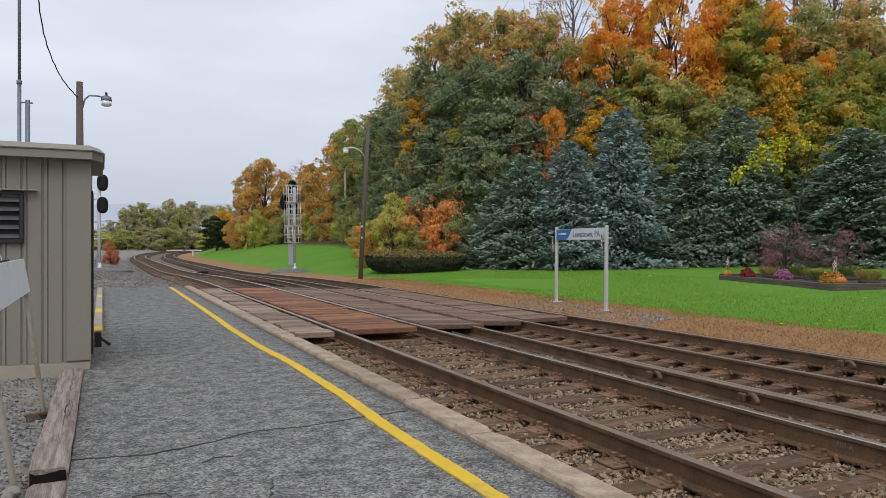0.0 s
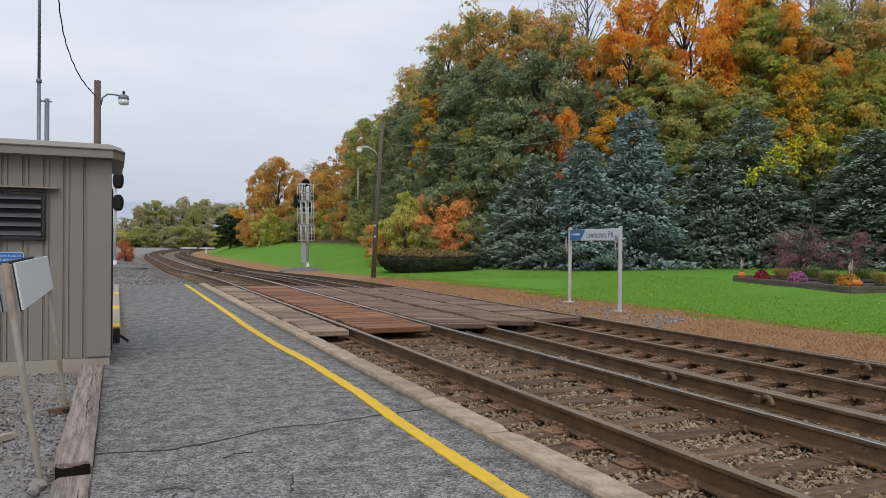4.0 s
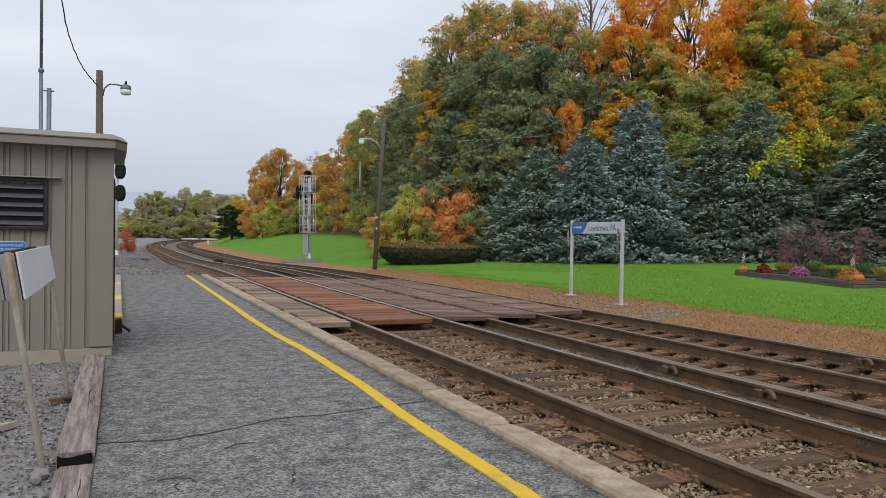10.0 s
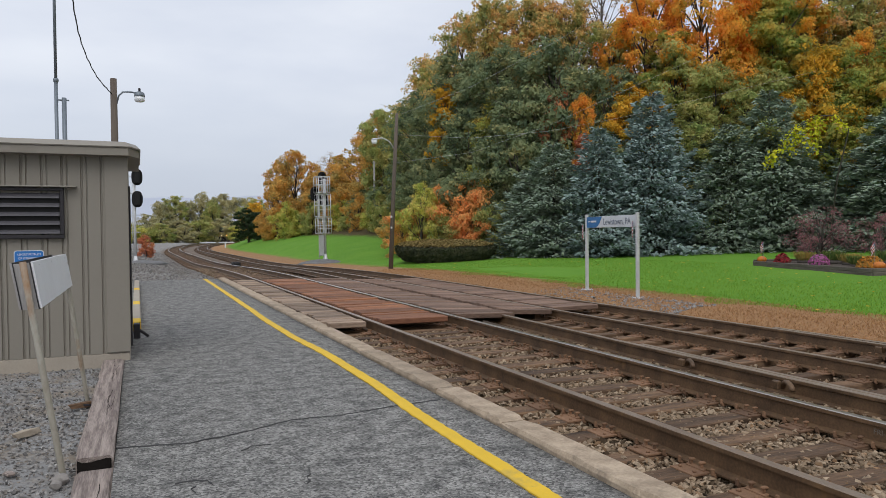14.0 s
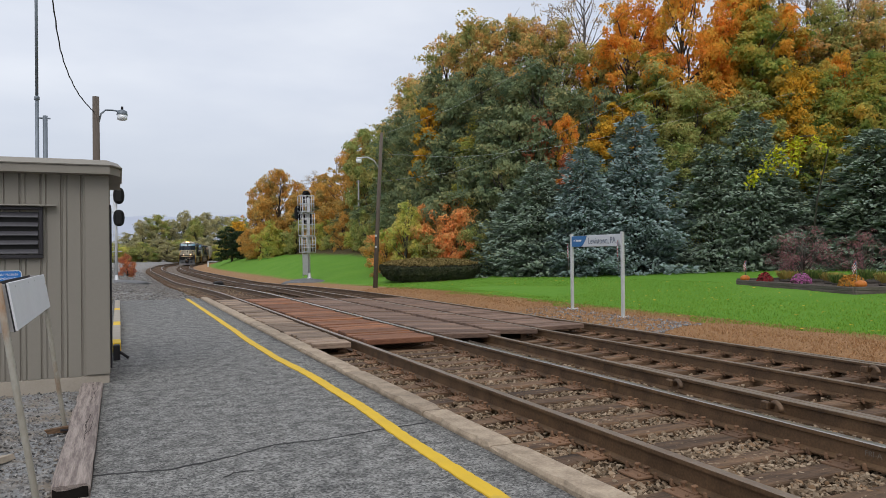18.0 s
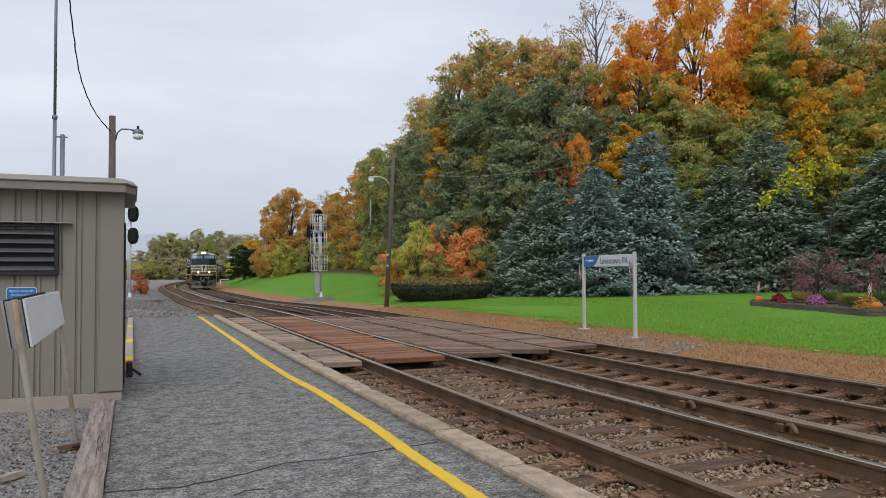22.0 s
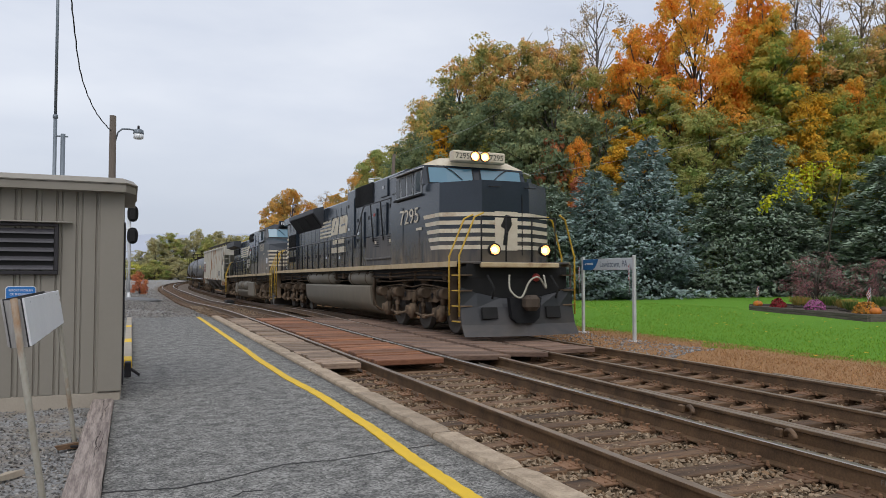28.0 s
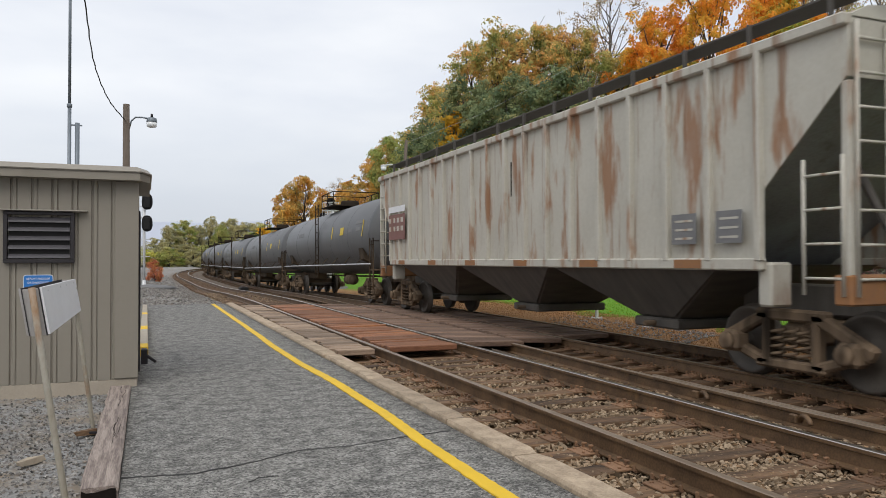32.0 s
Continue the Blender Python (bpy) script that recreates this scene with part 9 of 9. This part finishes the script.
# ---- freight cars ----
def freight_truck(parent, yc):
    """Two-axle cast steel truck."""
    tr = part("truck_bolster", G().box((0, yc, 0.62), (2.0, 0.36, 0.30), 0.05), M["under"], parent, "grimy two-axle truck")
    for s in (-1, 1):
        x = s * 1.02
        out = [(-1.15, 0.58), (-1.05, 0.36), (-0.72, 0.36), (-0.45, 0.22), (0.45, 0.22), (0.72, 0.36), (1.05, 0.36), (1.15, 0.58), (0.75, 0.66), (0.42, 0.92), (-0.42, 0.92), (-0.75, 0.66)]
        hole = [(-0.62, 0.50), (-0.40, 0.36), (-0.34, 0.62), (-0.40, 0.74)]
        g = G()
        # frame members as bars
        for a, b, w in (((-1.1, 0.5), (-0.42, 0.84), 0.15), ((1.1, 0.5), (0.42, 0.84), 0.15), ((-0.5, 0.86), (0.5, 0.86), 0.15), ((-1.05, 0.46), (-0.42, 0.25), 0.13), ((1.05, 0.46), (0.42, 0.25), 0.13), ((-0.5, 0.24), (0.5, 0.24), 0.13), ((-0.38, 0.25), (-0.38, 0.86), 0.13), ((0.38, 0.25), (0.38, 0.86), 0.13)):
            d = Vector((0, b[0] - a[0], b[1] - a[1]))
            m = Matrix.Rotation(math.atan2(d.z, d.y), 4, "X")
            g.box((x, yc + (a[0] + b[0]) / 2, (a[1] + b[1]) / 2), (0.16, d.length + 0.08, w), 0.03, m)
        part("side_frame", g, M["under"], tr, "cast steel side frame")
        for dy in (-0.2, 0.0, 0.2):
            g = G()
            spring(g, x + s * 0.02, yc + dy, 0.32, 0.70, 0.08)
            part("spring", g, M["under"], tr)
        for dy in (-0.9, 0.9):
            g = G()
            g.box((x + s * 0.06, yc + dy, 0.47), (0.26, 0.30, 0.28), 0.05)
            part("bearing_adapter", g, M["under"], tr)
            part("bearing_cap", G().lathe([(0.12, 0.0), (0.12, 0.05), (0.08, 0.07), (0.0, 0.07)] if s > 0 else [(0.12, 0.0), (0.12, -0.05), (0.08, -0.07), (0.0, -0.07)], (x + s * 0.19, yc + dy, 0.47), axis="x", seg=12), M["under"], tr)
    for dy in (-0.9, 0.9):
        wheelset(parent, yc + dy, 0.47)


def car_ends(e, L, z=0.86):
    for sgn in (-1, 1):
        y = sgn * L / 2
        g = G()
        g.box((0, y - sgn * 0.5, z), (0.24, 0.9, 0.26), 0.04)
        g.box((0, y - sgn * 0.12, z), (0.34, 0.30, 0.34), 0.08)
        part("coupler", g, M["under"], e)
        part("brake_hose", G().tube([(0.35, y - sgn * 0.7, 0.8), (0.38, y - sgn * 0.35, 0.5), (0.25, y - sgn * 0.12, 0.35), (0.12, y, 0.45)], 0.03, 6), M["black"], e)


def ladder(parent, x0, x1, y0, y1, z0, z1, n, r=0.02, mat="under"):
    """Two stiles and n rungs, from (x0, y0) to (x1, y1)."""
    for x, y in ((x0, y0), (x1, y1)):
        part("stile", G().tube([(x, y, z0), (x, y, z1)], r * 1.4, 6), M[mat], parent)
    for i in range(n):
        z = z0 + (z1 - z0) * (i + 0.5) / n
        part("rung", G().tube([(x0, y0, z), (x1, y1, z)], r, 6), M[mat], parent)


def hopper_car():
    L = 18.5
    e = thing("hopper_car", "faded grey covered hopper car streaked with rust", "hopper car")

    def Y(s):
        return s - L / 2
    g = G()
    a0, a1, b0, b1 = 0.72, 2.0, 17.78, 16.5
    out = [(a0, 4.14), (a0 + 0.03, 3.55), (a1 - 0.02, 2.35), (a1, 1.52), (b1, 1.52), (b1 + 0.02, 2.35), (b0 - 0.03, 3.55), (b0, 4.14)]
    for s in (-1, 1):
        g = G()
        pr = [(Y(a), z) for a, z in out]
        g.prism(pr[::-1] if s > 0 else pr[::-1], "x", s * 1.50 - 0.012, s * 1.50 + 0.012)
        sd = part("side_sheet", g, M["hopper"], e, "faded grey side sheet with rust streaks")
        for i in range(18):
            q = 1.95 + 14.6 * i / 17
            part("rib", G().box((s * 1.55, Y(q), 2.83), (0.10, 0.10, 2.58), 0.012), M["hopper"], sd)
        part("top_chord", G().box((s * 1.52, 0, 4.16), (0.16, b0 - a0, 0.14), 0.02), M["hopper"], sd)
        part("side_sill", G().box((s * 1.52, 0, 1.50), (0.13, b0 - a0 - 2.4, 0.16), 0.02), M["hopper"], sd)
        for i in range(6):
            q = 3.2 + 2.45 * i
            part("patch", G().box((s * 1.59, Y(q), 1.5), (0.006, 0.55, 0.12)), M["hoprust"], sd, "rust-orange patch on the sill")
    g = G()
    prof = [(-1.5, 4.2), (1.5, 4.2), (1.2, 4.34), (0.5, 4.42), (-0.5, 4.42), (-1.2, 4.34)]
    g.prism(prof, "y", Y(a0), Y(b0))
    part("roof", g, M["hopper"], e, "grey cambered roof")
    g = G()
    part("hatch_trough", G().box((0, 0, 4.47), (0.62, b0 - a0 - 1.4, 0.12), 0.03), M["hopper"], e)
    for i in range(7):
        part("hatch", G().box((0, Y(2.4 + 2.36 * i), 4.56), (0.7, 1.9, 0.06), 0.02), M["hopper"], e)
    for s in (-1, 1):
        g = G().box((s * 0.95, 0, 4.62), (0.42, b0 - a0 + 0.5, 0.03), 0.004)
        part("running_board", g, M["hopdark"], e, "dark grating running board")
        for i in range(14):
            part("board_bracket", G().box((s * 1.2, Y(1.2 + 16.1 * i / 13), 4.48), (0.06, 0.05, 0.30), 0.006), M["hopdark"], e)
        handrail(e, [(s * 1.15, Y(a0 - 0.3), 4.62), (s * 1.15, Y(a0 - 0.3), 4.85), (s * 1.15, Y(a0 + 0.9), 4.85), (s * 1.15, Y(a0 + 0.9), 4.62)], 0.018, M["hopdark"], "roof_rail")
    # end slopes and frames
    for sgn, f in ((-1, lambda q: Y(q)), (1, lambda q: -Y(q))):
        g = G()
        g.loft([[(-1.48, f(a0 + 0.05), 4.18), (1.48, f(a0 + 0.05), 4.18), (1.48, f(a0 + 0.09), 3.55), (-1.48, f(a0 + 0.09), 3.55)], [(-1.48, f(a0 + 0.01), 4.18), (1.48, f(a0 + 0.01), 4.18), (1.48, f(a0 + 0.05), 3.55), (-1.48, f(a0 + 0.05), 3.55)]], smooth=False)
        part("end_sheet", g, M["hopper"], e)
        g = G()
        g.loft([[(-1.48, f(a0 + 0.09), 3.55), (1.48, f(a0 + 0.09), 3.55), (1.48, f(3.6), 1.45), (-1.48, f(3.6), 1.45)], [(-1.48, f(a0 + 0.05), 3.55), (1.48, f(a0 + 0.05), 3.55), (1.48, f(3.55), 1.42), (-1.48, f(3.55), 1.42)]], smooth=False)
        part("slope_sheet", g, M["slope"], e, "grimy blue-grey sloping end sheet")
        part("end_sill", G().box((0, f(a0 + 0.1), 1.22), (3.04, 0.22, 0.34), 0.02), M["hoprust"], e, "rusted orange end sill")
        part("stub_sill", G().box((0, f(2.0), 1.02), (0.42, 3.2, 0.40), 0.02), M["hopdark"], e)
        for s in (-1, 1):
            part("corner_post", G().box((s * 1.46, f(a0 + 0.06), 2.4), (0.10, 0.10, 2.2), 0.012), M["hopper"], e)
            ladder(e, s * 1.52, s * 1.52, f(a0 + 0.08), f(a0 + 0.60), 1.15, 4.15 if sgn * s < 0 else 2.7, 8 if sgn * s < 0 else 4, 0.018, "hopper")
            ladder(e, s * 1.42, s * 0.95, f(a0 - 0.02), f(a0 - 0.02), 1.15, 4.15, 8, 0.018, "hopper")
            part("side_bolster", G().box((s * 1.3, f(a1 - 0.05), 1.25), (0.35, 0.22, 0.55), 0.03), M["hopper"], e)
        part("brace", G().tube([(-0.35, f(a0 + 0.1), 1.3), (-0.35, f(a0 + 1.0), 3.0)], 0.05, 6), M["hopdark"], e)
        part("brace", G().tube([(0.35, f(a0 + 0.1), 1.3), (0.35, f(a0 + 1.0), 3.0)], 0.05, 6), M["hopdark"], e)
        freight_truck(e, f(1.95))
    # outlet bays
    for i in range(3):
        yc = Y(9.25 + 4.4 * (i - 1))
        g = G()
        top = [(-1.48, yc - 2.2, 1.48), (1.48, yc - 2.2, 1.48), (1.48, yc + 2.2, 1.48), (-1.48, yc + 2.2, 1.48)]
        bot = [(-0.75, yc - 0.45, 0.62), (0.75, yc - 0.45, 0.62), (0.75, yc + 0.45, 0.62), (-0.75, yc + 0.45, 0.62)]
        g.loft([bot, top], smooth=False)
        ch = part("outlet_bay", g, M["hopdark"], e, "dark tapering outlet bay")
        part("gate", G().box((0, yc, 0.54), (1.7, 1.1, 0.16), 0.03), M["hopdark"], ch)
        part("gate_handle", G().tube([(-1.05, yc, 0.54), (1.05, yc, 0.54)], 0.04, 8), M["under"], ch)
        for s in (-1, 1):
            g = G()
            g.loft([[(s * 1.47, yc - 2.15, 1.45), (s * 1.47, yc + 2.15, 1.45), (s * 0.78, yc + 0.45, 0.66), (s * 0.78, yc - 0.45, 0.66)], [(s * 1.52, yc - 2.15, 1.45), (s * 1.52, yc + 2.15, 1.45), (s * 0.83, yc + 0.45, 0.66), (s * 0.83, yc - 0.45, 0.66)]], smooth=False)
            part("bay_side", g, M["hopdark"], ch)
    part("centre_sill", G().box((0, 0, 1.2), (0.35, 12, 0.25), 0.02), M["hopdark"], e)
    # markings
    x = -1.603
    mk = part("marking", G().box((x, Y(15.85), 2.55), (0.006, 1.5, 0.75)), M["redmark2"], e, "faded dark red marking panel")
    for k, z in enumerate((2.75, 2.5)):
        for i in range(4):
            part("text_bar", G().box((x - 0.006, Y(15.35 + 0.36 * i), z), (0.004, 0.2, 0.14)), M["hopper"], mk)
    part("text_bar", G().box((x, Y(15.85), 3.08), (0.006, 1.5, 0.18)), M["white"], e)
    for q, w in ((2.4, 0.46), (3.25, 0.5)):
        pn = part("data_panel", G().box((x, Y(q), 1.98), (0.006, w, 0.42)), M["greypanel"], e, "small dark data panel")
        for i in range(3):
            part("text_bar", G().box((x - 0.005, Y(q), 1.85 + 0.12 * i), (0.004, w * 0.7, 0.03)), M["hopper"], pn)
    part("graffito", G().box((x - 0.045, Y(8.35), 3.2), (0.004, 0.05, 0.7)), M["under"], e)
    car_ends(e, L)
    return e, L


M["redmark2"] = material("faded_red", (0.19, 0.085, 0.075), (0.24, 0.13, 0.11), 0.8, scale=3, fine=20, bump=0.0)
M["greypanel"] = material("grey_panel", (0.14, 0.14, 0.145), (0.2, 0.2, 0.2), 0.8, scale=3, bump=0.0)
M["hazard"] = material("yellow_mark", (0.62, 0.45, 0.03), (0.55, 0.40, 0.03), 0.6, bump=0.0)


def tank_car(first=True):
    L = 17.6
    e = thing("tank_car", "dark grey cylindrical tank car with a top platform", "tank car", group="tank cars of the freight train")

    def Y(s):
        return s - L / 2
    R, zc = 1.45, 2.50
    a, b = 0.75, L - 0.75
    prof = [(0.02, Y(a) - 0.42)] + [(R * math.sin(t), Y(a) + 0.05 - 0.47 * math.cos(t)) for t in np.linspace(0.15, math.pi / 2, 7)]
    prof += [(R * math.sin(t), Y(b) - 0.05 + 0.47 * math.cos(t)) for t in np.linspace(math.pi / 2, 0.15, 7)] + [(0.02, Y(b) + 0.42)]
    body = part("tank", G().lathe(prof, (0, 0, zc), axis="y", seg=48), M["tanker"], e, "dark grey welded tank")
    for s in (a + 0.1, a + 3.0, a + 5.8, L / 2, b - 5.8, b - 3.0, b - 0.1):
        part("weld_seam", G().lathe([(R - 0.01, Y(s) - 0.03), (R + 0.008, Y(s) - 0.015), (R + 0.008, Y(s) + 0.015), (R - 0.01, Y(s) + 0.03)], (0, 0, zc), axis="y", seg=48), M["tanker"], body)
    for sgn in (-1, 1):
        f = (lambda q: Y(q)) if sgn < 0 else (lambda q: -Y(q))
        part("stub_sill", G().box((0, f(1.6), 0.98), (0.5, 3.1, 0.42), 0.02), M["under"], e)
        part("end_platform", G().box((0, f(0.45), 1.22), (2.9, 0.5, 0.06), 0.01), M["under"], e)
        for s in (-1, 1):
            part("saddle", G().prism([(s * 0.25, 1.15), (s * 1.35, 1.6), (s * 1.40, 2.0), (s * 1.1, 1.55), (s * 0.25, 1.25)][::s], "y", f(2.0) - 0.3, f(2.0) + 0.3), M["under"], e)
            ladder(e, s * 1.46, s * 1.46, f(0.25), f(0.65), 0.55, 2.3, 4, 0.018, "under")
            handrail(e, [(s * 1.5, f(0.3), 1.25), (s * 1.5, f(0.3), 2.2), (s * 0.4, f(0.24), 2.2)], 0.02, M["under"], "end_rail")
        freight_truck(e, f(1.9))
    for s in (-1, 1):
        part("side_rail", G().tube([(s * 1.47, Y(0.5), 1.42), (s * 1.52, Y(1.5), 1.42), (s * 1.52, Y(L - 1.5), 1.42), (s * 1.47, Y(L - 0.5), 1.42)], 0.03, 6), M["alu" if False else "galv"], e)
        for i in range(8):
            q = 2.2 + (L - 4.4) * i / 7
            part("rail_bracket", G().tube([(s * 1.52, Y(q), 1.42), (s * 1.25, Y(q), 1.72)], 0.02, 5), M["under"], e)
        ladder(e, s * 1.5, s * 1.5, Y(L / 2 - 0.25), Y(L / 2 + 0.25), 1.0, 4.1, 9, 0.018, "under")
    part("belly_pipe", G().tube([(0.3, Y(2.6), 0.95), (0.3, Y(L - 2.6), 0.95)], 0.04, 6), M["under"], e)
    part("brake_reservoir", G().lathe([(0.0, -0.5), (0.2, -0.45), (0.2, 0.45), (0.0, 0.5)], (-0.7, Y(6.0), 0.82), axis="y", seg=12), M["under"], e)
    part("outlet", G().lathe([(0.3, 1.15), (0.3, 0.95), (0.15, 0.85), (0.15, 0.6)], (0, 0, 0), seg=12), M["under"], e)
    # dome platform
    pf = part("top_platform", G().box((0, 0, 4.03), (2.1, 2.3, 0.05), 0.01), M["under"], e, "railed platform round the manway")
    part("manway", G().lathe([(0.42, 3.85), (0.42, 4.25), (0.36, 4.32), (0.0, 4.33)], seg=16), M["under"], pf)
    for x in (-1.02, 1.02):
        handrail(pf, [(x, -1.1, 4.05), (x, -1.1, 4.62), (x, 1.1, 4.62), (x, 1.1, 4.05)], 0.022, M["under"], "guard_rail")
        handrail(pf, [(x, -1.1, 4.35), (x, 1.1, 4.35)], 0.018, M["under"], "guard_rail")
        handrail(pf, [(x, 0, 4.05), (x, 0, 4.62)], 0.018, M["under"], "guard_rail")
    for y in (-1.1, 1.1):
        handrail(pf, [(-1.02, y, 4.62), (1.02, y, 4.62)], 0.02, M["under"], "guard_rail")

    def decal(s, z, w, h, mat):
        t = math.asin(min(0.99, (z - zc) / R))
        x = -R * math.cos(t) - 0.008
        part("marking", G().box((x, Y(s), z), (0.006, w, h), 0.0, Matrix.Rotation(t, 4, "Y")), M[mat], body)
    decal(4.6, 2.72, 0.5, 0.30, "hazard")
    decal(6.2, 2.72, 0.12, 0.5, "hazard")
    for q, w in ((2.2, 0.9), (2.2, 0.7), (3.3, 0.5)):
        decal(q, 2.95 if w > 0.8 else 2.7, w, 0.14, "greypanel")
    decal(12.8, 2.9, 1.2, 0.2, "greypanel")
    decal(1.6, 2.7, 0.08, 0.6, "hazard")
    car_ends(e, L)
    return e, L


TRAIN = [(front, 12.05, 16.3), (second, 24.0 + 11.15, 13.5)]
hop, hl = hopper_car()
TRAIN.append((hop, 46.95 + hl / 2, 14.6))
tk, tl = tank_car()
tail = 46.95 + hl
TRAIN.append((tk, tail + tl / 2, 13.8))
for i in range(1, 9):
    TRAIN.append((copy_thing(tk, Matrix.Identity(4)), tail + tl * (i + 0.5), 13.8))


# ---- motion of the train ----
def along(s):
    """Point of the main track's centre line at s metres of way, and its heading in degrees."""
    if s <= BEND_Y:
        return B_MID, s, 0.0
    a = (s - BEND_Y) / BEND_R
    return B_MID + BEND_R * (1 - math.cos(a)), BEND_Y + BEND_R * math.sin(a), -math.degrees(a)


def nose(t):
    """Way of the leading coupler at t seconds."""
    return 15.3 + 14.1 * (28.0 - t) - 0.42 * max(0.0, t - 30.3) ** 1.35 + 0.45 * math.exp(-((t - 28.0) / 0.22) ** 2)


def ride(ob, back, base):
    """Keys a vehicle whose trucks stand at nose + back +- base / 2."""
    rows = []
    for i in range(0, 65):
        t = i / 2
        s = nose(t) + back
        (x0, y0, _), (x1, y1, _) = along(s - base / 2), along(s + base / 2)
        z0, z1 = dip(y0), dip(y1)
        rows.append((t, pose((x0 + x1) / 2, (y0 + y1) / 2, B_TOP + (z0 + z1) / 2, math.degrees(math.atan2(z1 - z0, base)), 0, -math.degrees(math.atan2(x1 - x0, y1 - y0)))))
    walk(ob, rows)


def roll(ob, y, r):
    """Turns a wheelset about its axle as far as the train has run, from when it comes into view."""
    t0 = 13.0
    rows = [(0.0, pose(0, y, r)), (t0, pose(0, y, r))]
    for i in range(1, 571):
        t = t0 + i / 30
        rows.append((t, Matrix.Translation((0, y, r)) @ Matrix.Rotation((nose(t0) - nose(t)) / r, 4, "X")))
    walk(ob, rows)


def motions():
    for ob, back, base in TRAIN:
        ride(ob, back, base)
    for ob, y, r in WHEELSETS:
        roll(ob, y, r)


motions()
